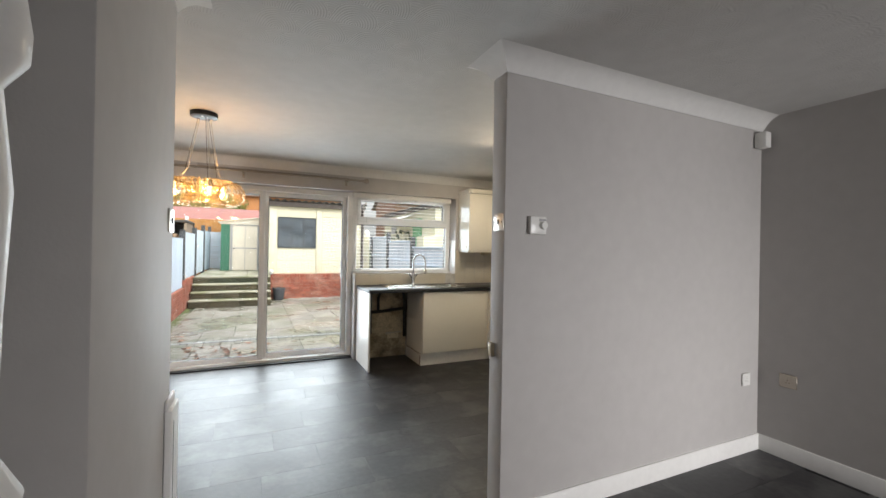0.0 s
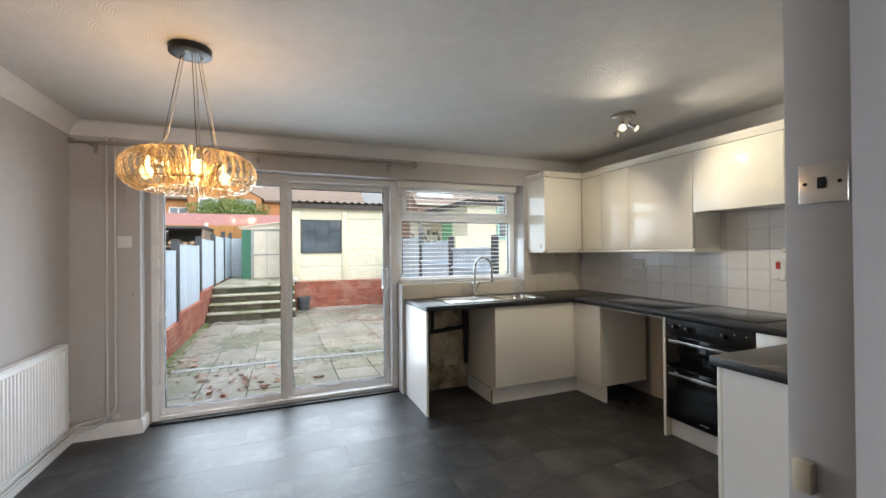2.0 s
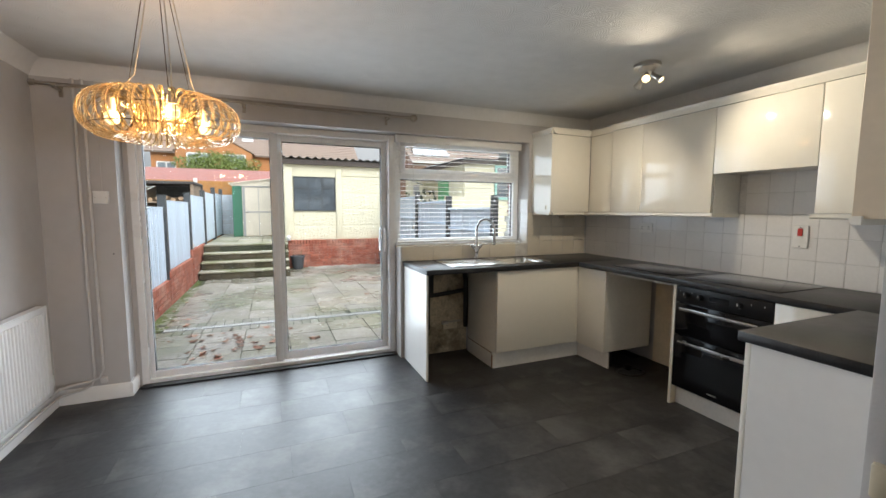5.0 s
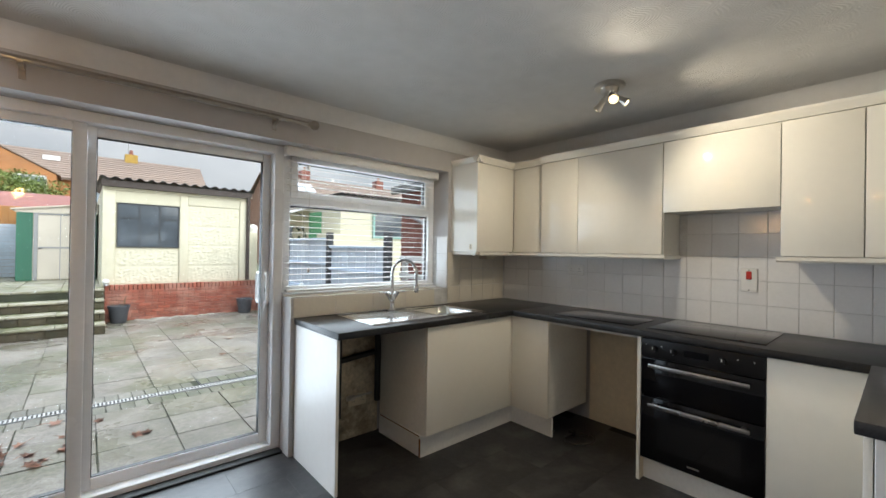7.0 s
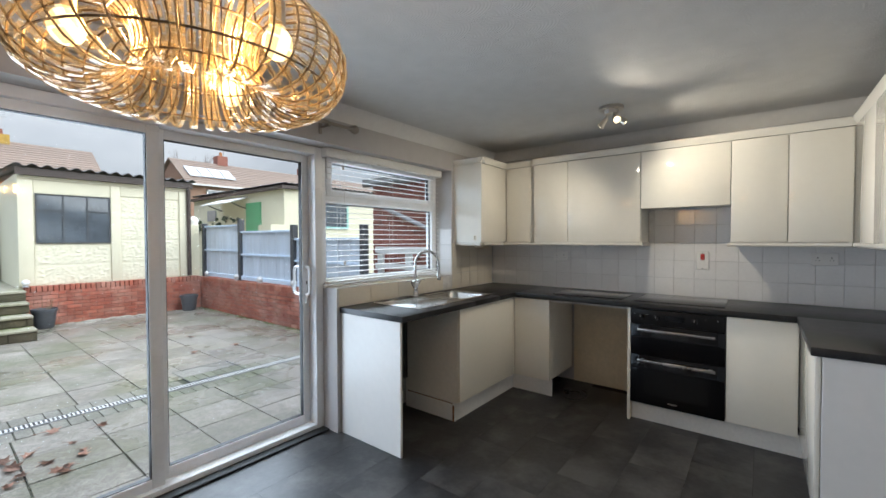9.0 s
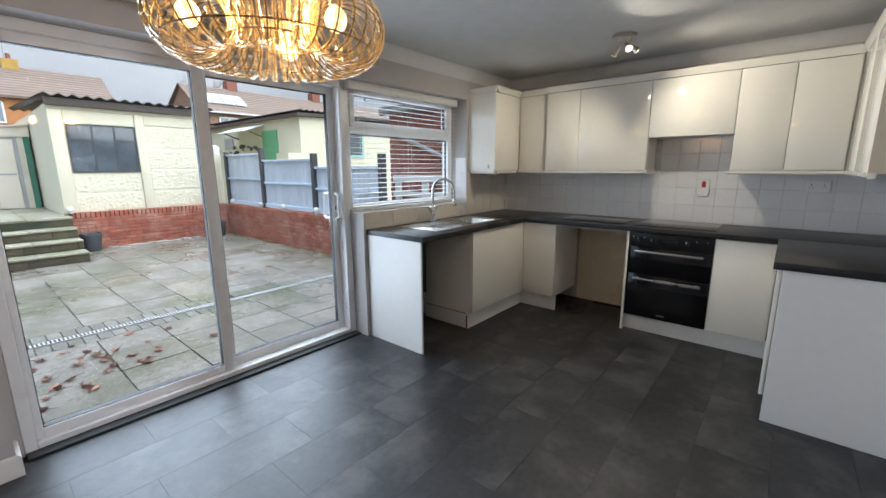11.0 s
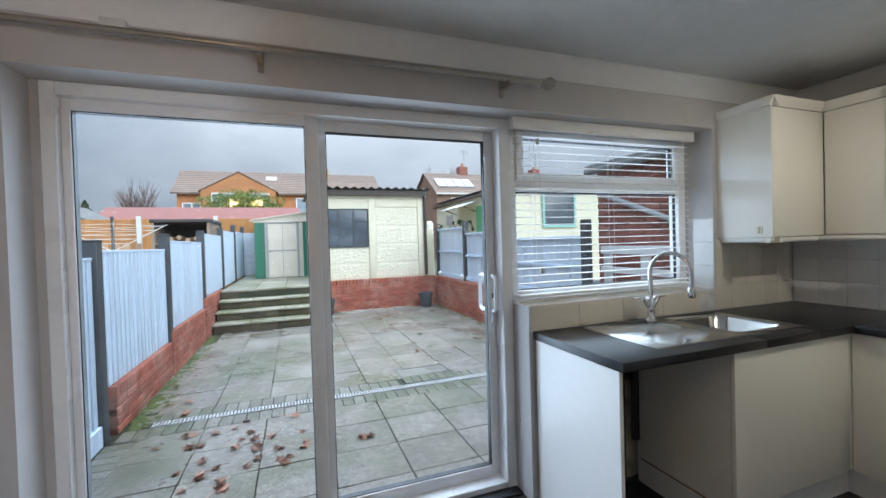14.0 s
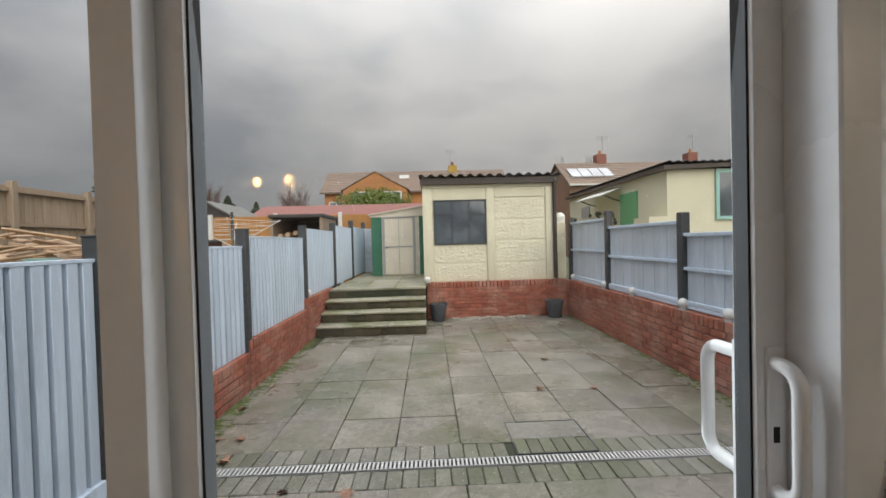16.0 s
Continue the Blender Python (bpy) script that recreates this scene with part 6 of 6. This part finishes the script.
part("wall", B(-6.55, -5.56, 14.0, 14.7, GZ, 2.24), M_GREEN, gs)
for x0, x1 in ((-6.36, -6.06), (-6.05, -5.75)):
    part("door", B(x0, x1, 13.97, 14.0, 0.0, 2.16), M_SHEDC, gs)
part("trim", J(B(-6.42, -6.365, 13.96, 14.0, 0.0, 2.18), B(-5.745, -5.69, 13.96, 14.0, 0.0, 2.18)), M_PLAST, gs)
part("roof", extrude([(-6.66, 2.24), (-6.06, 2.37), (-5.46, 2.20), (-5.46, 2.24), (-6.06, 2.41), (-6.66, 2.28)], "y", 13.95, 14.75), M_PLAST, gs)
ds = thing("dark_timber_shed", (-6.5, 19.0, GZ), "dark stained timber shed with a felt roof", "shed")
part("wall", extrude([(-7.52, GZ), (-5.9, GZ), (-5.9, 2.40), (-6.71, 2.86), (-7.52, 2.40)], "y", 18.1, 20.5), M_DSHED, ds)
for k in range(18):
    part("board", B(-7.51, -5.91, 18.085, 18.099, GZ + 0.14 * k, GZ + 0.13 + 0.14 * k), M_DSHED, ds)
part("roof", extrude([(-7.64, 2.33), (-6.71, 2.87), (-5.78, 2.33), (-5.78, 2.39), (-6.71, 2.93), (-7.64, 2.39)], "y", 18.02, 20.6), M_FELT, ds)
part("lamp", S((-6.71, 18.05, 2.72), 0.05, 10), M_POST, ds)
of = thing("orange_timber_fence", (-3.0, 17.9, GZ), "orange stained close-board timber fence", "fence")
ofb = mesh_of("board", B(-0.06, 0.06, -0.012, 0.012, GZ, 2.36, 0.003), M_OWOOD)
for k in range(42):
    piece("board", ofb, of, (-6.33 + k * 0.125, 17.9 + 0.008 * (k % 2), 0))
for x in (-6.5, -4.45, -2.4):
    part("post", B(x, x + 0.11, 17.78, 17.88, GZ, 2.44, 0.006), M_PLAST, of, "pale concrete fence post")
rs = thing("red_roofed_outbuilding", (-4.5, 26.0, GZ), "low outbuilding with a dull red roof", "outbuilding")
part("wall", B(-8.0, 0.0, 24.5, 29.0, GZ, 2.7), M_OBRICK, rs)
part("roof", extrude([(24.2, 2.68), (26.5, 3.5), (29.0, 3.5), (29.0, 3.4)], "x", -8.2, 0.3), M_REDROOF, rs)
ls = thing("open_log_store", (-2.2, 14.5, GZ), "dark open-fronted timber store behind the fence", "store")
part("roof", B(-2.85, -1.70, 13.2, 14.6, 1.98, 2.05, 0.01), M_DSHED, ls)
part("back", B(-2.85, -1.70, 14.5, 14.55, GZ, 1.98), M_DSHED, ls)
for x in (-2.83, -1.80):
    part("side", B(x, x + 0.06, 13.25, 14.5, GZ, 1.98), M_BWOOD, ls)
part("shelf", B(-2.77, -1.80, 13.3, 14.5, 1.52, 1.55), M_BWOOD, ls)
for k in range(6):
    part("log", C((-2.68 + 0.16 * k, 13.4, 1.60 + 0.03 * (k % 3)), (-2.68 + 0.16 * k, 14.4, 1.60 + 0.03 * (k % 2)), 0.05, seg=9), M_PALE, ls)
r5 = random.Random(21)
wd = thing("timber_pile", (-4.2, 10.6, 0.9), "pile of broken pallets and sawn timber", "timber")
part("table", J(B(-7.2, -2.4, 9.6, 11.8, 0.72, 0.80), B(-7.1, -7.0, 9.7, 9.8, GZ, 0.72), B(-2.6, -2.5, 9.7, 9.8, GZ, 0.72), B(-7.1, -7.0, 11.6, 11.7, GZ, 0.72), B(-2.6, -2.5, 11.6, 11.7, GZ, 0.72)), M_BWOOD, wd)
for k in range(84):
    x, y = r5.uniform(-6.9, -4.35), r5.uniform(9.8, 11.5)
    L = r5.uniform(0.3, 0.55)
    part("plank", X(B(-L, L, -0.05, 0.05, -0.012, 0.012, 0.003), pose(x, y, 0.90 + 0.036 * (k % 20) + r5.uniform(0, .06), r5.uniform(-20, 20), r5.uniform(-22, 22), r5.choice((0, 90)) + r5.uniform(-35, 35))), M_PALE, wd)
solo("blue_basin", spin([(0.09, 0), (0.125, 0.08), (0.13, 0.08), (0.12, 0.07), (0.085, 0.015)], (-2.83, 8.2, 1.255), 18), M_CYAN, "pale cyan plastic basin on a timber stand", "basin", base=(-2.83, 8.2, 1.255))
solo("basin_stand", J(B(-3.05, -2.61, 8.0, 8.4, 1.21, 1.25, 0.004), *[B(x, x + 0.05, y, y + 0.05, GZ, 1.21) for x in (-3.04, -2.67) for y in (8.01, 8.34)]), M_BWOOD, "weathered timber stand behind the fence", "stand", base=(-2.83, 8.2, GZ))
dp = thing("dark_fence_panel", (-4.4, 12.1, GZ), "low dark stained timber fence panel", "fence")
for k in range(13):
    part("board", B(-4.84, -4.30, 12.10 + 0.008 * (k % 2), 12.118 + 0.008 * (k % 2), GZ + 0.02 + 0.14 * k, GZ + 0.155 + 0.14 * k, 0.003), M_DSHED, dp)
part("post", B(-4.95, -4.845, 12.06, 12.16, GZ, 1.72, 0.006), M_PALE, dp, "pale timber post")
wlne = thing("rotary_clothes_line", (-3.2, 12.4, GZ), "white rotary clothes line with drooping arms", "clothes line")
part("pole", C((-3.2, 12.4, GZ), (-3.2, 12.4, 2.05), 0.025, seg=10), M_POST, wlne)
for k in range(4):
    a = k * math.pi / 2 + 0.35
    part("arm", T([(-3.2, 12.4, 1.40), (-3.2 + 0.85 * math.cos(a), 12.4 + 0.85 * math.sin(a), 1.90)], 0.008, 6), M_PLAST, wlne)
for j in range(5):
    rj = 0.25 + 0.14 * j
    part("line", T([(-3.2 + rj * math.cos(k * math.pi / 2 + 0.35), 12.4 + rj * math.sin(k * math.pi / 2 + 0.35), 1.40 + 0.58 * rj) for k in range(4)], 0.0045, 5, True), M_PLAST, wlne)
bb = thing("brown_garden_box", (-4.7, 14.0, GZ), "brown plastic garden storage box with a dark lid", "storage box")
part("body", extrude([(-5.05, GZ), (-4.40, GZ), (-4.36, 1.50), (-5.10, 1.50)], "y", 13.8, 14.4), mat("brown_red_plastic", (0.11, 0.045, 0.035), 0.5, var=0.15), bb)
part("lid", B(-5.14, -4.30, 13.76, 14.44, 1.50, 1.57, 0.02, 2), M_POST, bb, "dark lid")
for k in range(6):
    solo("leaning_board", X(B(-0.06, 0.06, -0.012, 0.012, 0, 1.75, 0.003), pose(-4.05 + 0.13 * k, 13.9 + 0.02 * k, GZ, -4, 3 * (k % 3) - 3, 0)), M_PALE, "pale sawn board standing behind the fence", "board", base=(-4.05 + 0.13 * k, 13.9, GZ))
solo("leaning_pole", C((-4.78, 11.9, GZ), (-4.93, 11.9, 3.30), 0.03, 0.026, 10), M_BROWN, "tall dark brown timber pole", "pole", base=(-4.78, 12.0, GZ))


# ---- houses ----
def house_window(par, x0, x1, y, z0, z1):
    w = part("window", J(B(x0, x1, y - 0.10, y, z1 - 0.1, z1), B(x0, x1, y - 0.12, y, z0, z0 + 0.1), B(x0, x0 + 0.1, y - 0.1, y, z0, z1), B(x1 - 0.1, x1, y - 0.1, y, z0, z1), B((x0 + x1) / 2 - 0.05, (x0 + x1) / 2 + 0.05, y - 0.1, y, z0, z1)), M_UPVC, par)
    part("pane", B(x0 + 0.1, x1 - 0.1, y - 0.05, y - 0.03, z0 + 0.1, z1 - 0.1), M_HWIN, w)


def roof_rows(par, x0, x1, y0, z0, y1, z1, n):
    part("roof", extrude([(y0, z0 - 0.12), (y1, z1 - 0.12), (y1 + 5, z0 - 0.12), (y1 + 5, z0), (y1, z1), (y0, z0)], "x", x0, x1), M_RTILE, par)
    for k in range(n):
        a, b = k / n, (k + 1.06) / n
        part("tile_course", extrude([(y0 + (y1 - y0) * a, z0 + (z1 - z0) * a + 0.05), (y0 + (y1 - y0) * b, z0 + (z1 - z0) * b + 0.005), (y0 + (y1 - y0) * b, z0 + (z1 - z0) * b - 0.03), (y0 + (y1 - y0) * a, z0 + (z1 - z0) * a - 0.02)], "x", x0, x1), M_RTILE, par)


def aerial(par, x, y, z, h):
    part("aerial", J(C((x, y, z), (x, y, z + h), 0.03, seg=6), *[C((x - 0.5, y, z + h - 0.12 * k - 0.1), (x + 0.5, y, z + h - 0.12 * k - 0.1), 0.018, seg=5) for k in range(3)]), M_SHEDG, par)


hs = thing("orange_brick_house", (-1.0, 48.0, 0), "orange brick house row with a brown tiled roof", "house")
part("wall", B(-9.6, 8.4, 45.0, 52.0, GZ, 6.5), M_OBRICK, hs)
roof_rows(hs, -10.0, 8.6, 44.6, 6.45, 48.5, 9.05, 12)
part("gable_wing", extrude([(-7.2, GZ), (-1.4, GZ), (-1.4, 6.3), (-4.3, 7.9), (-7.2, 6.3)], "y", 42.0, 45.5), M_OBRICK, hs)
part("gable_roof", extrude([(-7.4, 6.23), (-4.3, 7.93), (-1.2, 6.23), (-1.2, 6.31), (-4.3, 8.03), (-7.4, 6.31)], "y", 41.93, 47.5), M_RTILE, hs)
house_window(hs, -6.4, -4.6, 42.0, 4.9, 6.15)
house_window(hs, -3.6, -1.9, 42.0, 4.9, 6.15)
house_window(hs, -9.2, -7.7, 45.0, 4.0, 5.6)
house_window(hs, 0.3, 2.2, 45.0, 4.6, 6.1)
ch = part("chimney", B(2.75, 3.65, 48.0, 49.0, 8.3, 9.5), mat("lichen_chimney_brick", (0.42, 0.27, 0.06), 0.9, var=0.3, scale=3), hs, "lichen-yellowed brick chimney")
part("chimney_pot", C((3.2, 48.5, 9.5), (3.2, 48.5, 9.95), 0.16, 0.13, 10), M_RBRICK, ch)
aerial(hs, 3.0, 48.6, 9.4, 1.9)
part("roof_light", B(-2.4, -1.4, 46.9, 47.2, 8.05, 8.4), M_UPVC, hs)
h2 = thing("brown_brick_house", (20.0, 42.0, 0), "brown brick house with solar panels on its tiled roof", "house")
part("wall", B(12.6, 34.0, 39.0, 46.0, GZ, 6.0), M_DBRICK, h2)
part("gable_end", extrude([(38.7, 5.9), (42.5, 8.25), (46.5, 5.9)], "x", 12.6, 12.75), M_DBRICK, h2)
roof_rows(h2, 12.4, 34.5, 38.6, 5.95, 42.5, 8.45, 12)
for k in range(4):
    part("solar_panel", extrude([(39.6, 6.72), (41.0, 7.62), (41.0, 7.69), (39.6, 6.80)], "x", 13.0 + 0.95 * k, 13.87 + 0.95 * k), M_SOLAR, h2, "pale reflective solar panel")
part("gutter", B(12.4, 34.5, 38.5, 38.62, 5.85, 5.98), M_PLAST, h2)
for cx in (16.3, 25.0):
    c2 = part("chimney", B(cx, cx + 0.9, 42.2, 43.1, 8.0, 9.2), M_RBRICK, h2)
    part("chimney_pot", C((cx + 0.45, 42.6, 9.2), (cx + 0.45, 42.6, 9.6), 0.15, 0.12, 10), M_OBRICK, c2)
    aerial(h2, cx + 0.7, 42.6, 9.0, 2.0)
house_window(h2, 14.0, 15.6, 39.0, 4.2, 5.6)


# ---- trees ----
def leaf_clumps(rg, n, place, size):
    bm = bmesh.new()
    for _ in range(n):
        c = Vector(place(rg))
        a, b = Vector((rg.gauss(0, 1), rg.gauss(0, 1), rg.gauss(0, 1))).normalized(), Vector((rg.gauss(0, 1), rg.gauss(0, 1), rg.gauss(0, 1))).normalized()
        s = size * rg.uniform(0.6, 1.4)
        v = [bm.verts.new(c - a * s), bm.verts.new(c + b * s * 0.5), bm.verts.new(c + a * s), bm.verts.new(c - b * s * 0.5)]
        bm.faces.new(v)
    return bm


def conifer(x, y, z0, z1, r, seed, label):
    rg = random.Random(seed)
    t = thing("conifer_tree", (x, y, z0), label, "tree")
    part("trunk", C((x, y, z0), (x, y, z1), r * 0.07, 0.02, 8), M_BARK, t)

    def place(g):
        h = g.random() ** 0.8
        rr = r * (1.04 - h ** 1.3) * math.sqrt(g.random()) * (0.82 + 0.2 * math.sin(h * 55) + 0.12 * math.sin(h * 17))
        a = g.uniform(0, 6.283)
        return x + rr * math.cos(a), y + rr * math.sin(a), z0 + (z1 - z0) * (0.15 + 0.85 * h)
    part("crown", leaf_clumps(rg, 7000, place, r * 0.055), M_FIR, t)


def bare_tree(x, y, z0, z1, seed, label):
    rg = random.Random(seed)
    t = thing("bare_tree", (x, y, z0), label, "tree")
    part("trunk", C((x, y, z0), (x, y, z0 + (z1 - z0) * 0.5), 0.18, 0.09, 8), M_BARK, t)
    tw = []
    for k in range(70):
        a, h = rg.uniform(0, 6.283), rg.uniform(0.25, 0.6)
        b0 = Vector((x, y, z0 + (z1 - z0) * h))
        L = (z1 - z0) * rg.uniform(0.2, 0.4)
        b1 = b0 + Vector((math.cos(a) * L * 0.45, math.sin(a) * L * 0.45, L * 0.8))
        tw.append(T([b0, b0.lerp(b1, 0.5) + Vector((0, 0, 0.1)), b1], 0.022, 4))
        for _ in range(9):
            b2 = b1 + Vector((rg.uniform(-.6, .6), rg.uniform(-.6, .6), rg.uniform(0.2, .9)))
            tw.append(T([b0.lerp(b1, 0.7), b2], 0.009, 3))
    part("branches", J(*tw), M_BARK, t)


conifer(-15.5, 26.0, 0, 5.9, 2.4, 3, "dark green conifer beyond the tall fence")
conifer(-17.5, 42.0, 0, 6.0, 2.2, 5, "far dark conifer on the skyline")
conifer(-15.0, 42.0, 0, 5.4, 1.6, 6, "far dark conifer on the skyline")
bare_tree(-19.5, 42.0, 0, 7.3, 1, "bare winter tree on the skyline")
bare_tree(-12.2, 44.0, 0, 7.6, 2, "bare winter tree on the skyline")
bare_tree(18.0, 52.0, 0, 11.5, 4, "bare winter tree behind the houses")
hedge = thing("evergreen_shrub", (-3.0, 27.5, 0), "bushy yellow-green evergreen shrub", "shrub")
part("trunk", C((-2.9, 30.5, 0), (-2.9, 30.5, 3.4), 0.15, 0.08, 8), M_BARK, hedge)


def shrub_place(g):
    a, b, u = g.uniform(0, 6.283), math.acos(g.uniform(-1, 1)), g.random() ** 0.33
    bump_ = 1 + 0.22 * math.sin(a * 5) * math.sin(b * 4)
    return -2.9 + 2.3 * u * bump_ * math.sin(b) * math.cos(a), 30.5 + 1.4 * u * math.sin(b) * math.sin(a), 3.85 + 1.02 * u * bump_ * math.cos(b)


part("crown", leaf_clumps(random.Random(8), 7000, shrub_place, 0.085), M_LEAFG, hedge)


# ---- crumbled pale mortar at the foot of the garage wall ----
rq = random.Random(31)
bits = []
for k in range(46):
    x, y, r = rq.uniform(0.95, 2.75), GY - 0.13 - abs(rq.gauss(0, 0.14)), rq.uniform(0.02, 0.07)
    bits.append(X(B(-r, r, -r * 0.6, r * 0.6, -0.012, 0.012, 0.006), pose(x, y, GZ + 0.006, rq.uniform(-4, 4), rq.uniform(-4, 4), rq.uniform(0, 180))))
solo("mortar_rubble", J(*bits), mat("pale_mortar_crumbs", (0.34, 0.32, 0.27), 0.9, var=0.25, scale=9, grit=0.25), "crumbled pale mortar at the foot of the brick wall", "rubble", kind="stuff")

# ---- moss along the foot of the garden walls and between the slabs ----
rm = random.Random(77)
tufts = bmesh.new()
mb = [(math.cos(a) , math.sin(a)) for a in [2 * math.pi * k / 7 for k in range(7)]]


def tuft(x, y, z, r, hgt):
    """A low irregular cushion."""
    ring = [tufts.verts.new((x + r * c * rm.uniform(0.6, 1.3), y + r * s * rm.uniform(0.6, 1.3), z)) for c, s in mb]
    mid = tufts.verts.new((x, y, z + hgt))
    for k in range(7):
        tufts.faces.new((ring[k], ring[(k + 1) % 7], mid))


for k in range(520):
    y = rm.uniform(6.0, 12.9)
    away = abs(rm.gauss(0, 0.07))
    tuft(RXW - 0.012 - away, y, GZ - 0.003, rm.uniform(0.012, 0.045), rm.uniform(0.004, 0.012))
for k in range(420):
    y = rm.uniform(7.4, 11.5)
    tuft(LX + 0.012 + abs(rm.gauss(0, 0.06)), y, GZ - 0.003, rm.uniform(0.012, 0.045), rm.uniform(0.004, 0.012))
for k in range(260):
    tuft(rm.uniform(0.45, 3.2), GY - 0.115 - abs(rm.gauss(0, 0.06)), GZ - 0.003, rm.uniform(0.012, 0.04), rm.uniform(0.004, 0.012))
for k in range(200):
    s = rm.randrange(3)
    tuft(rm.uniform(-1.4, 0.36), sy[s + 1] + 0.012 - abs(rm.gauss(0, 0.03)), sz[s] - 0.002, rm.uniform(0.012, 0.04), rm.uniform(0.004, 0.014))
moss = new("moss", bpy.data.meshes.new("moss"))
tufts.to_mesh(moss.data)
moss.data.materials.append(M_MOSS)
tagged(moss, "dark green moss cushions along the patio edges", "moss", kind="stuff")
